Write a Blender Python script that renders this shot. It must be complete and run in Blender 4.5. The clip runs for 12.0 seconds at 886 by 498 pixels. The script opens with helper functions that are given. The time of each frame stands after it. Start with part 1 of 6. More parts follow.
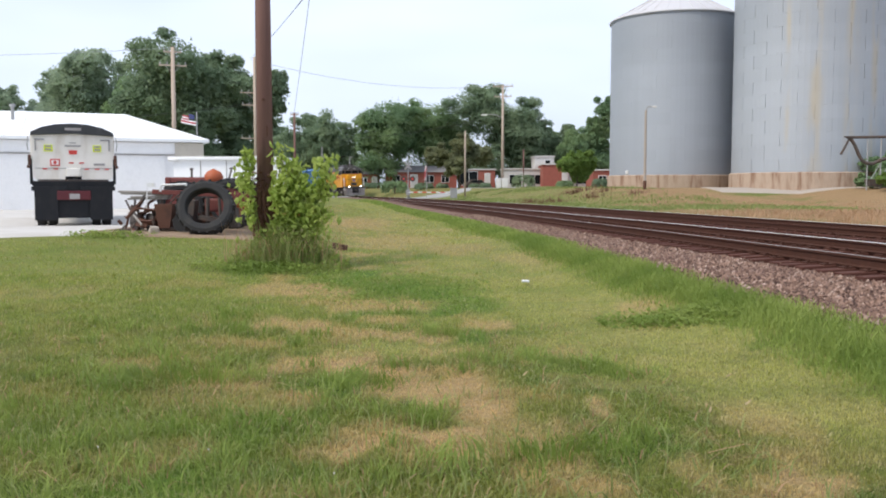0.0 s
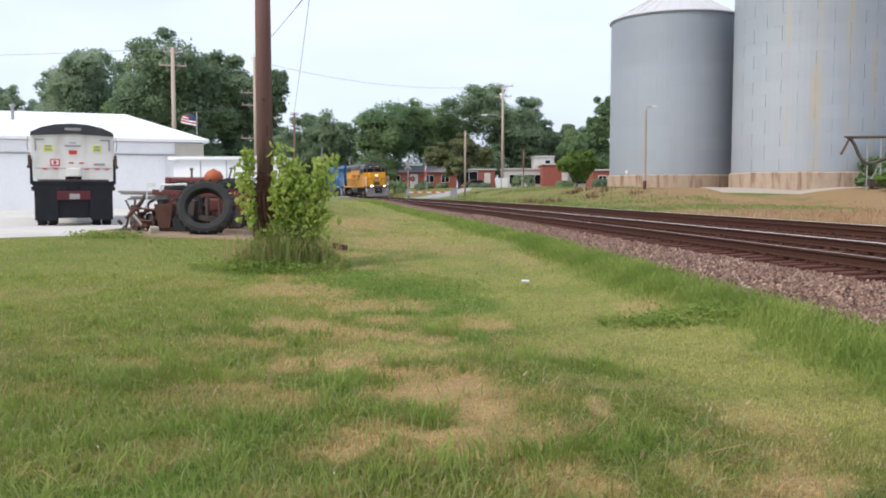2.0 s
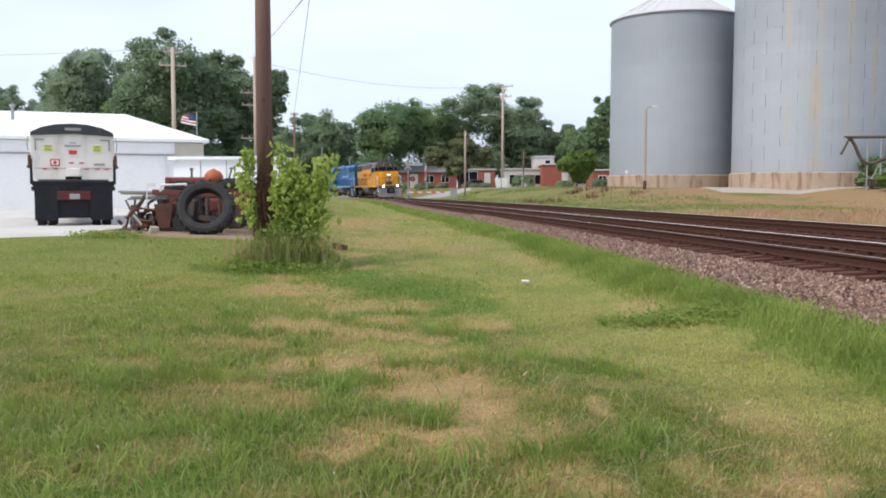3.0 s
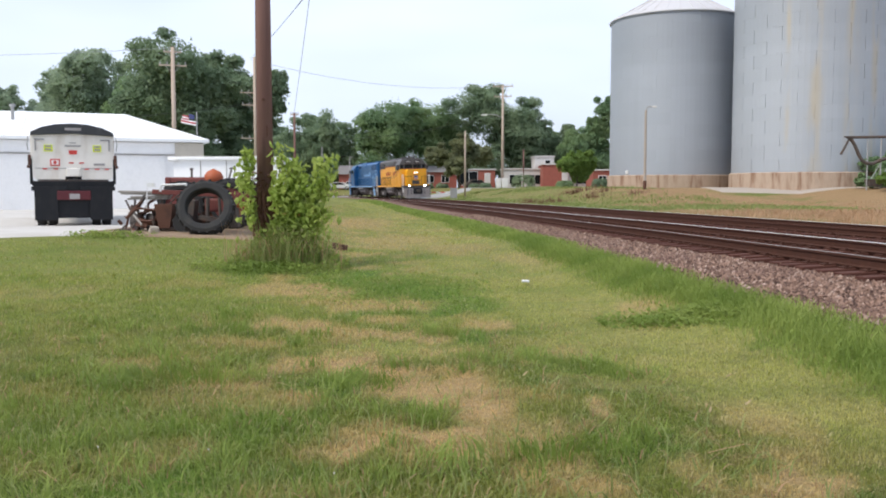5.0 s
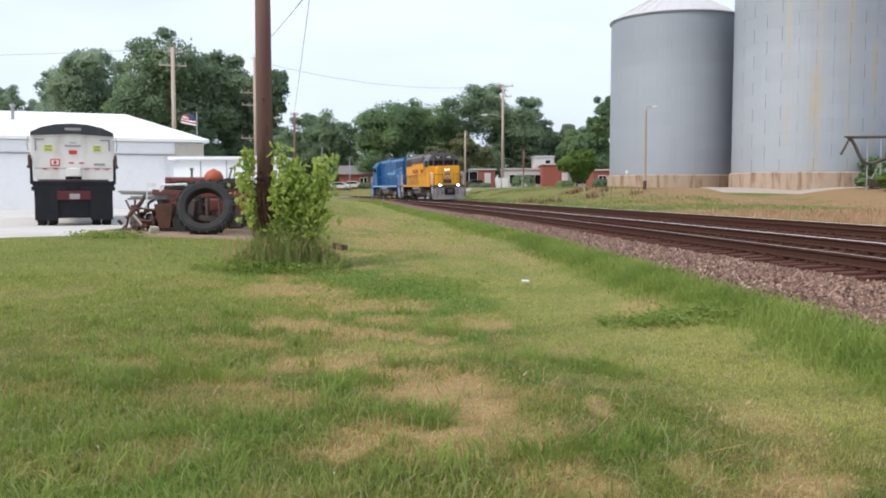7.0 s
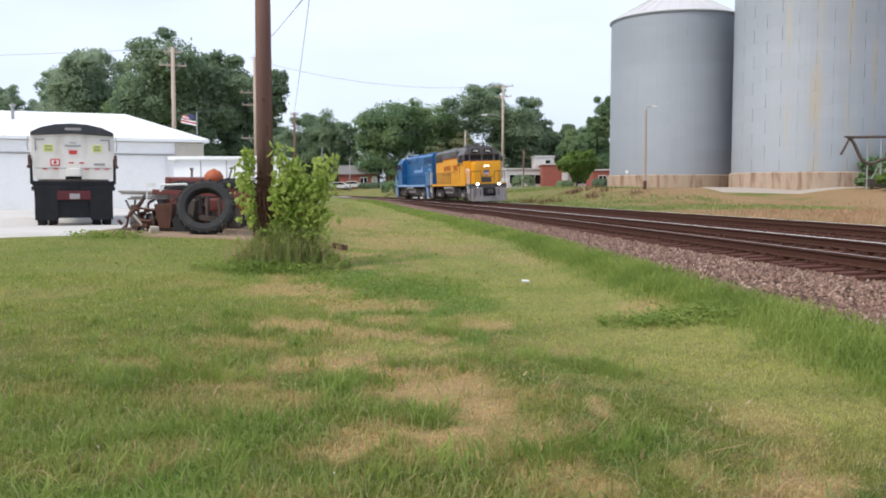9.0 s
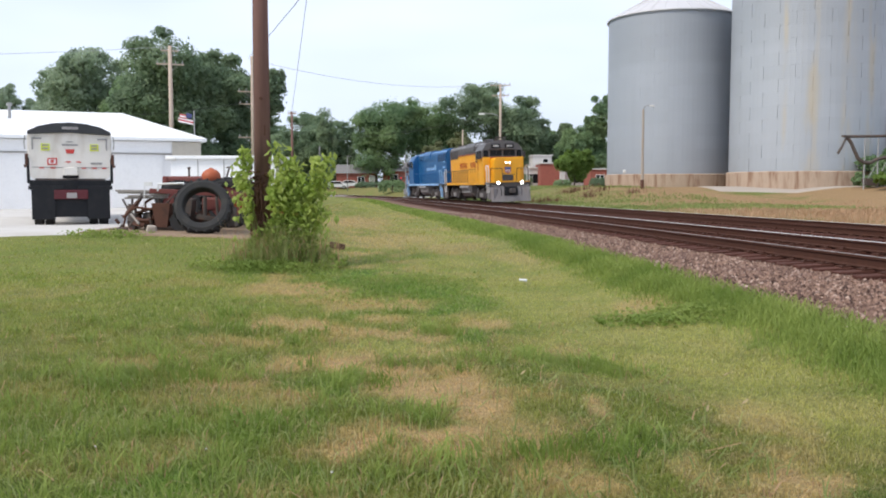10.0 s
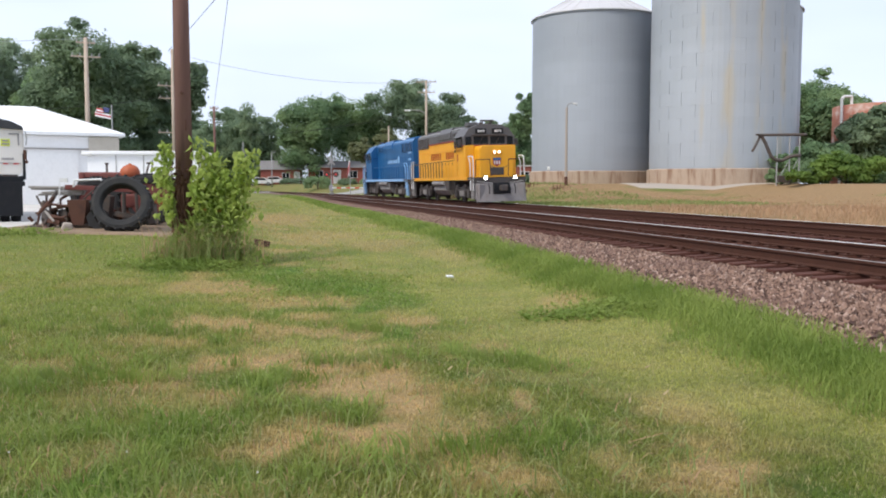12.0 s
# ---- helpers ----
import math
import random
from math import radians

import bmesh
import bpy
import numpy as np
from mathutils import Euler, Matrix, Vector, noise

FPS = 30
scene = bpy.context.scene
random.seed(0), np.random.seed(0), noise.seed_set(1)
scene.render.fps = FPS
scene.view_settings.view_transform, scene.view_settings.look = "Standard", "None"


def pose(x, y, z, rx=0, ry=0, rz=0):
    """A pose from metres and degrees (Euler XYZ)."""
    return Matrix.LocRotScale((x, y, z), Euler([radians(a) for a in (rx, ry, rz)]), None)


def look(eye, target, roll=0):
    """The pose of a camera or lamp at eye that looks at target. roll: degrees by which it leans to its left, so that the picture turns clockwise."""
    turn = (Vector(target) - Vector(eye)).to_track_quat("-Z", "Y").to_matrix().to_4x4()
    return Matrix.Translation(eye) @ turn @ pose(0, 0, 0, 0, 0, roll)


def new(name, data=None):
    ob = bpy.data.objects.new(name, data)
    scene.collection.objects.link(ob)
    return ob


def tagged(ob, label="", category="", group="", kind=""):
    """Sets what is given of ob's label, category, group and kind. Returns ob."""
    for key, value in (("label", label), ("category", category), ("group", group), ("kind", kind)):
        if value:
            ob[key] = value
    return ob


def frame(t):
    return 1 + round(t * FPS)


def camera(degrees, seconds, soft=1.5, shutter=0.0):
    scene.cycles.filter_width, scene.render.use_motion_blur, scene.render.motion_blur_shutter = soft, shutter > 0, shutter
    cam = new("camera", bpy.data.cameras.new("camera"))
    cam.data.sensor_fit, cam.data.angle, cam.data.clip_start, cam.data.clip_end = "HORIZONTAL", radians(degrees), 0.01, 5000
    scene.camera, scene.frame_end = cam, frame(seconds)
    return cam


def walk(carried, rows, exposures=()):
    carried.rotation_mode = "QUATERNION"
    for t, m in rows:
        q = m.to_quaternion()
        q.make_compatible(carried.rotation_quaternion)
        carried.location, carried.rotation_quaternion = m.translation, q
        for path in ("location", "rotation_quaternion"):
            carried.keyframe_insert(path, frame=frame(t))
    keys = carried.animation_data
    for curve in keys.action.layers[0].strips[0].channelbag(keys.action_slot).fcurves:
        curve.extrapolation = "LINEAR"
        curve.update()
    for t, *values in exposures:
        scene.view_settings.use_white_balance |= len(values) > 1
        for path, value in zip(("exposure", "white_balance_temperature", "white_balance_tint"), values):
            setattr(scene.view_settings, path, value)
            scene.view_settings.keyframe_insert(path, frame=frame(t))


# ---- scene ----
# ---------------------------------------------------------------- camera
EYE = (0.0, 0.0, 1.55)


def aim(yaw, pitch, roll=0.0):
    """Camera pose: yaw to the right and pitch downwards, in degrees."""
    a, b = radians(yaw), radians(pitch)
    d = Vector((math.sin(a) * math.cos(b), math.cos(a) * math.cos(b), -math.sin(b)))
    return look(EYE, Vector(EYE) + d, roll)


cam = camera(53.66, 12.0, soft=1.9, shutter=0.0)
walk(cam, [
    (0.0, aim(0.0, 3.949)), (4.5, aim(0.0, 3.949)), (9.0, aim(-0.005, 3.955)),
    (9.5, aim(0.037, 3.988)), (10.0, aim(0.157, 4.01)), (10.5, aim(0.27, 4.025, 0.02)),
    (11.0, aim(0.475, 4.048)), (11.5, aim(1.06, 4.104)), (11.6, aim(1.306, 4.14)),
    (11.7, aim(5.015, 4.218, -0.1)), (11.8, aim(5.05, 4.23, -0.05)), (12.0, aim(4.972, 4.234, 0.05))])

# ---------------------------------------------------------------- world and light
SUN_EL, SUN_AZ = 50.0, 238.0      # elevation; compass angle from +y, clockwise
world = bpy.data.worlds.new("world")
scene.world = world
world.use_nodes = True
wt = world.node_tree
wt.nodes.clear()
w_out = wt.nodes.new("ShaderNodeOutputWorld")
w_bg = wt.nodes.new("ShaderNodeBackground")
w_sky = wt.nodes.new("ShaderNodeTexSky")
w_sky.sky_type = "NISHITA"
w_sky.sun_disc = False
w_sky.sun_elevation, w_sky.sun_rotation = radians(SUN_EL), radians(SUN_AZ)
w_sky.dust_density, w_sky.air_density = 3.0, 1.0
# a thin veil of high cloud over the clear sky
w_co = wt.nodes.new("ShaderNodeTexCoord")
w_no = wt.nodes.new("ShaderNodeTexNoise")
w_no.inputs["Scale"].default_value = 2.2
w_no.inputs["Detail"].default_value = 3.0
w_map = wt.nodes.new("ShaderNodeMapping")
w_map.inputs["Scale"].default_value = (1.0, 1.0, 3.5)
w_ra = wt.nodes.new("ShaderNodeValToRGB")
w_ra.color_ramp.elements[0].position, w_ra.color_ramp.elements[0].color = 0.35, (0.70, 0.70, 0.70, 1)
w_ra.color_ramp.elements[1].position, w_ra.color_ramp.elements[1].color = 0.65, (0.92, 0.92, 0.92, 1)
w_mix = wt.nodes.new("ShaderNodeMix")
w_mix.data_type = "RGBA"
w_mix.inputs["B"].default_value = (7.8, 8.7, 10.6, 1)
wt.links.new(w_co.outputs["Generated"], w_map.inputs["Vector"])
wt.links.new(w_map.outputs["Vector"], w_no.inputs["Vector"])
wt.links.new(w_no.outputs["Fac"], w_ra.inputs["Fac"])
wt.links.new(w_ra.outputs["Color"], w_mix.inputs["Factor"])
wt.links.new(w_sky.outputs["Color"], w_mix.inputs["A"])
wt.links.new(w_mix.outputs["Result"], w_bg.inputs["Color"])
w_bg.inputs["Strength"].default_value = 0.116
wt.links.new(w_bg.outputs["Background"], w_out.inputs["Surface"])

sun_data = bpy.data.lights.new("sun", "SUN")
sun_data.energy, sun_data.angle, sun_data.color = 2.55, radians(14), (1.0, 0.93, 0.83)
sun = new("sun", sun_data)
_a, _e = radians(SUN_AZ), radians(SUN_EL)
sun.matrix_world = look((0, 0, 60), Vector((0, 0, 60)) - Vector((math.sin(_a) * math.cos(_e), math.cos(_a) * math.cos(_e), math.sin(_e))))
scene.view_settings.exposure = 0.15


# ---------------------------------------------------------------- material helpers
def nodes_of(name):
    m = bpy.data.materials.new(name)
    m.use_nodes = True
    nt = m.node_tree
    return m, nt, nt.nodes["Principled BSDF"]


def add(nt, kind, **inputs):
    n = nt.nodes.new(kind)
    for k, v in inputs.items():
        n.inputs[k.replace("_", " ")].default_value = v
    return n


def mixer(nt, fac, a, b, blend="MIX"):
    """A colour mix; fac, a and b are sockets or values."""
    n = nt.nodes.new("ShaderNodeMix")
    n.data_type, n.blend_type = "RGBA", blend
    for key, v in (("Factor", fac), ("A", a), ("B", b)):
        if isinstance(v, bpy.types.NodeSocket):
            nt.links.new(v, n.inputs[key])
        elif key == "Factor":
            n.inputs[key].default_value = v
        else:
            n.inputs[key].default_value = (*v, 1)
    return n.outputs["Result"]


def ramp(nt, src, lo, hi):
    n = nt.nodes.new("ShaderNodeMapRange")
    n.interpolation_type = "SMOOTHSTEP"
    n.inputs["From Min"].default_value, n.inputs["From Max"].default_value = lo, hi
    nt.links.new(src, n.inputs["Value"])
    return n.outputs["Result"]


def maths(nt, op, a, b=0.0):
    n = nt.nodes.new("ShaderNodeMath")
    n.operation = op
    for i, v in enumerate((a, b)):
        if isinstance(v, bpy.types.NodeSocket):
            nt.links.new(v, n.inputs[i])
        else:
            n.inputs[i].default_value = v
    return n.outputs[0]


def noise_of(nt, scale, detail=4.0, vec=None, stretch=None):
    n = add(nt, "ShaderNodeTexNoise", Scale=scale, Detail=detail)
    if vec is None:
        vec = nt.nodes.new("ShaderNodeTexCoord").outputs["Object"]
    if stretch:
        mp = nt.nodes.new("ShaderNodeMapping")
        mp.inputs["Scale"].default_value = stretch
        nt.links.new(vec, mp.inputs["Vector"])
        vec = mp.outputs["Vector"]
    nt.links.new(vec, n.inputs["Vector"])
    return n.outputs["Fac"]


def bumped(nt, bsdf, height, strength, distance=0.02):
    n = add(nt, "ShaderNodeBump", Strength=strength, Distance=distance)
    nt.links.new(height, n.inputs["Height"])
    nt.links.new(n.outputs["Normal"], bsdf.inputs["Normal"])


def surface(name, col, rough=0.6, metal=0.0, dirt=None, amount=0.35, scale=3.0, fine=40.0, bump=0.15, stretch=None, spec=0.5, vary=0.0):
    """A worn surface: base colour, stains of the colour dirt at a large scale, grain at a fine one."""
    m, nt, b = nodes_of(name)
    dirt = dirt or tuple(c * 0.55 for c in col)
    big, small = noise_of(nt, scale, 5.0, stretch=stretch), noise_of(nt, fine, 3.0, stretch=stretch)
    c = mixer(nt, maths(nt, "MULTIPLY", ramp(nt, big, 0.45, 0.75), amount), col, dirt)
    c = mixer(nt, maths(nt, "MULTIPLY", ramp(nt, small, 0.4, 0.8), amount * 0.5), c, tuple(x * 0.7 for x in col))
    if vary:
        info = nt.nodes.new("ShaderNodeObjectInfo")
        c = mixer(nt, maths(nt, "MULTIPLY", info.outputs["Random"], vary), c, tuple(x * 0.6 for x in col))
    nt.links.new(c, b.inputs["Base Color"])
    nt.links.new(maths(nt, "ADD", maths(nt, "MULTIPLY", big, 0.2), rough - 0.1), b.inputs["Roughness"])
    b.inputs["Metallic"].default_value = metal
    b.inputs["Specular IOR Level"].default_value = spec
    if bump:
        bumped(nt, b, small, bump, 0.01)
    return m


def glowing(name, col, strength):
    m, nt, b = nodes_of(name)
    b.inputs["Base Color"].default_value = (*col, 1)
    b.inputs["Emission Color"].default_value = (*col, 1)
    b.inputs["Emission Strength"].default_value = strength
    return m


def foliage(name, dark, light, through_light=0.25, scale=0.35):
    """Leaves: colour differs from leaf to leaf and from bough to bough."""
    m, nt, b = nodes_of(name)
    geo = nt.nodes.new("ShaderNodeNewGeometry")
    big = ramp(nt, noise_of(nt, scale, 3.0, geo.outputs["Position"]), 0.35, 0.65)
    c = mixer(nt, big, dark, light)
    c = mixer(nt, maths(nt, "MULTIPLY", geo.outputs["Random Per Island"], 0.4), c, tuple(x * 0.6 for x in dark))
    nt.links.new(c, b.inputs["Base Color"])
    b.inputs["Roughness"].default_value = 0.6
    b.inputs["Specular IOR Level"].default_value = 0.25
    tr = nt.nodes.new("ShaderNodeBsdfTranslucent")
    nt.links.new(c, tr.inputs["Color"])
    mx = nt.nodes.new("ShaderNodeMixShader")
    mx.inputs["Fac"].default_value = through_light
    nt.links.new(b.outputs["BSDF"], mx.inputs[1])
    nt.links.new(tr.outputs["BSDF"], mx.inputs[2])
    nt.links.new(mx.outputs["Shader"], nt.nodes["Material Output"].inputs["Surface"])
    return m


# ---------------------------------------------------------------- plan of the tracks
TRACK_A, TRACK_B, TRACK_C, TRACK_D = 13.478, -0.093053, -0.00063394, -0.0000017815   # centre line of the far track: x = A + B y + C y^2 + D y^3
SPACING = 5.3                                         # near track, measured square to the far one


def bend(y):
    return TRACK_B * y + TRACK_C * y * y + TRACK_D * y * y * y


def rail_top(y):
    """Height of the far track's near rail: the line climbs gently towards the camera."""
    return 0.39 + 0.25 * math.exp(-max(0.0, y) / 45.0)


def rail_q(x, y):
    """Offset from the camera's parallel to the tracks: constant along a track."""
    y = np.clip(y, -40, 240)
    return x - bend(y)


Q_FAR, Q_NEAR = TRACK_A, TRACK_A - SPACING * 1.02


def centre(y, offset=0.0):
    """Point of the far track's centre line, moved sideways by offset (towards the silos), and its heading."""
    slope = TRACK_B + 2 * TRACK_C * y + 3 * TRACK_D * y * y
    n = Vector((1, -slope, 0)).normalized()
    p = Vector((TRACK_A + bend(y), y, 0)) + n * offset
    return p, Vector((-slope, -1, 0)).normalized(), n     # heading: towards the camera


_ys = np.linspace(-60, 260, 6401)
_xs = TRACK_A + bend(_ys)
_ss = np.concatenate([[0], np.cumsum(np.hypot(np.diff(_xs), np.diff(_ys)))])
S_20 = float(np.interp(20.0, _ys, _ss))


def y_at(s):
    """The y of the point s metres along the far track from y = 20."""
    return float(np.interp(s + S_20, _ss, _ys))


def smooth(a, b, v):
    v = np.clip((v - a) / (b - a), 0, 1)
    return v * v * (3 - 2 * v)


def ground_z(x, y):
    x, y = np.asarray(x, float), np.asarray(y, float)
    q = rail_q(x, y)
    left = smooth(-1.5, -6.0, x)
    base = smooth(12.8, 22.4, y) * (0.16 + 0.26 * left) + smooth(27, 85, y) * (0.22 - 0.12 * left)
    base = base + 0.05 * np.sin(x * 0.5 + 1.0) * np.sin(y * 0.37) * smooth(60, 20, y)
    top = 0.39 + 0.25 * np.exp(-np.clip(y, 0, 400) / 45.0)
    toe = np.maximum(base, 0.12 + 0.14 * smooth(4, 20, y))
    bed_near, bed_far = top - 0.285, top - 0.30
    z = base + (toe - base) * smooth(3.0, 5.0, q)
    z = z + (np.maximum(bed_near, toe) - z) * smooth(4.8, 6.5, q)
    z = np.where(q > 8.2, bed_near + (bed_far - bed_near) * smooth(9.6, 12.0, q), z)
    yard = np.maximum(smooth(31, 41, q), smooth(57, 74, y) * smooth(18.5, 26, q))     # level yard of the grain bins
    bank = bed_far + (0.36 - bed_far) * smooth(15.0, 17.0, q) + 1.25 * yard
    z = np.where(q > 14.5, bank, z)
    z = z + 1.0 * smooth(112, 140, y) * smooth(16.3, 19.0, q) * (1 - yard)
    return z - 0.12 * smooth(14.9, 15.8, q) * smooth(18.5, 16.4, q)


def gz(x, y):
    return float(ground_z(x, y))


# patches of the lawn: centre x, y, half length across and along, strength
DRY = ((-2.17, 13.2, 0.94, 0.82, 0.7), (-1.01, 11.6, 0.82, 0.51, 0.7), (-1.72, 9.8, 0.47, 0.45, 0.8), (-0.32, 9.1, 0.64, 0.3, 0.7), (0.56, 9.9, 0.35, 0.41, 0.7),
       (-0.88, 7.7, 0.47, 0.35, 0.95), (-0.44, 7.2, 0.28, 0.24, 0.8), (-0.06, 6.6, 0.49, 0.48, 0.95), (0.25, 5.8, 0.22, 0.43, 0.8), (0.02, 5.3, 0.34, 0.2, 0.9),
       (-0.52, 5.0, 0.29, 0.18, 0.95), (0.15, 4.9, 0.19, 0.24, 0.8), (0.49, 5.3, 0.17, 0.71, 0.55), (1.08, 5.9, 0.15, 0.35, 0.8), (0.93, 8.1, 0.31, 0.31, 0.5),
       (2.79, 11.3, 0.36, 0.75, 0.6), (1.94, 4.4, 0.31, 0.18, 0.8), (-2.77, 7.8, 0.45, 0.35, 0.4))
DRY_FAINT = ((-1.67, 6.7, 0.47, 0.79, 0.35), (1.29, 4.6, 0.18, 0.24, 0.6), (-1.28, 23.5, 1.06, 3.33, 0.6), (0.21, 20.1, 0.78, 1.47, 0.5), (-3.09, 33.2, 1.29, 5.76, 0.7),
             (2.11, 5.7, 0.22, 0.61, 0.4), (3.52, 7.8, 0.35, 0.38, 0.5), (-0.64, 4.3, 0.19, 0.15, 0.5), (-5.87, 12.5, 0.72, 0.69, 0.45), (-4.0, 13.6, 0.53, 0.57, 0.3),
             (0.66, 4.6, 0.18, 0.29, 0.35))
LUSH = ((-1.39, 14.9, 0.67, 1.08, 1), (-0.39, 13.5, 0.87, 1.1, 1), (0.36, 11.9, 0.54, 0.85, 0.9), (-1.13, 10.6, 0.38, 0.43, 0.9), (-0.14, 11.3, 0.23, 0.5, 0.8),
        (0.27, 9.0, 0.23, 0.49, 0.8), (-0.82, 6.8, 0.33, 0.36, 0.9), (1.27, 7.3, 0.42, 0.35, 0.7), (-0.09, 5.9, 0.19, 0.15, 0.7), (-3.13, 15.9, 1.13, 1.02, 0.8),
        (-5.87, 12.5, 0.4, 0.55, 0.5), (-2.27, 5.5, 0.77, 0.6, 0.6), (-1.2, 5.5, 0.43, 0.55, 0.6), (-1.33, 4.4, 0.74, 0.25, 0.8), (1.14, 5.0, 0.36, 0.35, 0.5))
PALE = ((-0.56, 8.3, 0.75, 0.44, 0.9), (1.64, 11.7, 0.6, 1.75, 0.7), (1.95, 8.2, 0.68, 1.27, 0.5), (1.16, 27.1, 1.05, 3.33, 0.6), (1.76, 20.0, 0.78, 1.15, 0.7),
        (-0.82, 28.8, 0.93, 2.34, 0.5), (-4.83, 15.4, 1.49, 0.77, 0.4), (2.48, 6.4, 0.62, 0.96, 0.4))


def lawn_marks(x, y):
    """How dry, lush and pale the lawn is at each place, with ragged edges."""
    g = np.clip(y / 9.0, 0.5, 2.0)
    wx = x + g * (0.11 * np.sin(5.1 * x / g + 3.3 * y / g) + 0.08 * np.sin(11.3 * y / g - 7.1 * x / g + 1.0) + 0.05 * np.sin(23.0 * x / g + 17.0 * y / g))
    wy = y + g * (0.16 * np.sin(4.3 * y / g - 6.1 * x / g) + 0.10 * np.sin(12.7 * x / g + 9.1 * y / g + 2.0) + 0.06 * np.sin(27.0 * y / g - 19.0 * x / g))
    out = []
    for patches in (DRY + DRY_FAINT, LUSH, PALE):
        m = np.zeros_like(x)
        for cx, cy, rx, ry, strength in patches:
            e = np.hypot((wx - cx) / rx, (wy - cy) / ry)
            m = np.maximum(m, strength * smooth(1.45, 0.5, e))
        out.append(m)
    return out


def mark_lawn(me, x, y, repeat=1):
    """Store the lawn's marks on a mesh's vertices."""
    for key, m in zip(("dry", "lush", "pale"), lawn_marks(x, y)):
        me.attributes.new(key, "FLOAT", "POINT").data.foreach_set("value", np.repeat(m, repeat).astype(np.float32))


# ---------------------------------------------------------------- materials
def mark_of(nt, key):
    n = nt.nodes.new("ShaderNodeAttribute")
    n.attribute_name = key
    return n.outputs["Fac"]


def lawn_colour(nt):
    """Colour of the grass by place: green, pale mown, tan and dried-out patches, tall green verge beside the ballast."""
    geo = nt.nodes.new("ShaderNodeNewGeometry")
    pos = geo.outputs["Position"]
    sep = nt.nodes.new("ShaderNodeSeparateXYZ")
    nt.links.new(pos, sep.inputs["Vector"])
    x, y = sep.outputs["X"], sep.outputs["Y"]
    yc = maths(nt, "MINIMUM", maths(nt, "MAXIMUM", y, -40.0), 240.0)
    bent = maths(nt, "ADD", maths(nt, "MULTIPLY", maths(nt, "ADD", maths(nt, "MULTIPLY", yc, TRACK_D), TRACK_C), yc), TRACK_B)
    q = maths(nt, "SUBTRACT", x, maths(nt, "MULTIPLY", bent, yc))
    n_big = noise_of(nt, 0.45, 3.0, pos)
    n_mid = noise_of(nt, 1.3, 4.0, pos)
    n_far = noise_of(nt, 0.16, 3.0, pos)
    n_fin = noise_of(nt, 9.0, 3.0, pos)
    wob = maths(nt, "ADD", q, maths(nt, "MULTIPLY", maths(nt, "SUBTRACT", n_mid, 0.5), 2.4))
    green, pale, tan, deep = (0.18, 0.20, 0.042), (0.315, 0.31, 0.095), (0.47, 0.315, 0.16), (0.165, 0.22, 0.042)
    c = mixer(nt, ramp(nt, n_big, 0.42, 0.62), green, (0.255, 0.245, 0.065))
    n_drift = noise_of(nt, 0.85, 3.0, pos, (0.75, 1.0, 1.0))
    c = mixer(nt, maths(nt, "MULTIPLY", ramp(nt, n_drift, 0.52, 0.64), 0.85), c, (0.115, 0.165, 0.03))
    n_clump = noise_of(nt, 2.6, 5.0, pos)
    c = mixer(nt, maths(nt, "MULTIPLY", ramp(nt, n_clump, 0.50, 0.66), 0.5), c, (0.095, 0.13, 0.03))
    c = mixer(nt, maths(nt, "MULTIPLY", ramp(nt, n_clump, 0.42, 0.30), 0.25), c, (0.33, 0.28, 0.11))
    # the lawn is paler towards the pole, darker near by
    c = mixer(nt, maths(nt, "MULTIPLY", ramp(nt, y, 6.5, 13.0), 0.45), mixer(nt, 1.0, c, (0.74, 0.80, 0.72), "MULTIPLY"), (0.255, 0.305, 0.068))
    near_wob = maths(nt, "SUBTRACT", wob, maths(nt, "MULTIPLY", maths(nt, "MAXIMUM", maths(nt, "SUBTRACT", 7.5, y), 0.0), 0.52))
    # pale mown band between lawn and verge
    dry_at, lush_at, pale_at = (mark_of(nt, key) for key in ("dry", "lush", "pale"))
    band = maths(nt, "MULTIPLY", ramp(nt, near_wob, 1.2, 2.1), ramp(nt, wob, 4.7, 3.9))
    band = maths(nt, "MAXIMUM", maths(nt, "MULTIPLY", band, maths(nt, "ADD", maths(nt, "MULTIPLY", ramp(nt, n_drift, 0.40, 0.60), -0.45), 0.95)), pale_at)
    c = mixer(nt, maths(nt, "MULTIPLY", band, 0.8), c, pale)
    # dried patches, mostly in the middle of the lawn
    mid = maths(nt, "MULTIPLY", ramp(nt, wob, -1.9, -0.4), ramp(nt, near_wob, 2.0, 1.0))
    dry = maths(nt, "MULTIPLY", ramp(nt, n_mid, 0.46, 0.64), maths(nt, "ADD", maths(nt, "MULTIPLY", mid, 0.45), 0.14))
    c = mixer(nt, dry, c, tan)
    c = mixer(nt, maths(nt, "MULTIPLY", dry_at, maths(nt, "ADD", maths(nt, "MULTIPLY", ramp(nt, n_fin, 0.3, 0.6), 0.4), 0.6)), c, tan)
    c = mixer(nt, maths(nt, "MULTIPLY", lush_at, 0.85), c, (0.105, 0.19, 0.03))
    dry2 = maths(nt, "MULTIPLY", ramp(nt, n_far, 0.50, 0.60), maths(nt, "MULTIPLY", ramp(nt, y, 11.0, 17.0), ramp(nt, x, -4.5, -1.0)))
    c = mixer(nt, maths(nt, "MULTIPLY", dry2, 0.7), c, (0.36, 0.29, 0.12))
    # tall verge
    verge = maths(nt, "MULTIPLY", ramp(nt, wob, 3.7, 4.3), ramp(nt, q, 6.4, 5.2))
    c = mixer(nt, maths(nt, "MULTIPLY", verge, 0.9), c, deep)
    # beyond the tracks: straw-coloured weeds with green drifts
    far = ramp(nt, q, 15.4, 16.2)
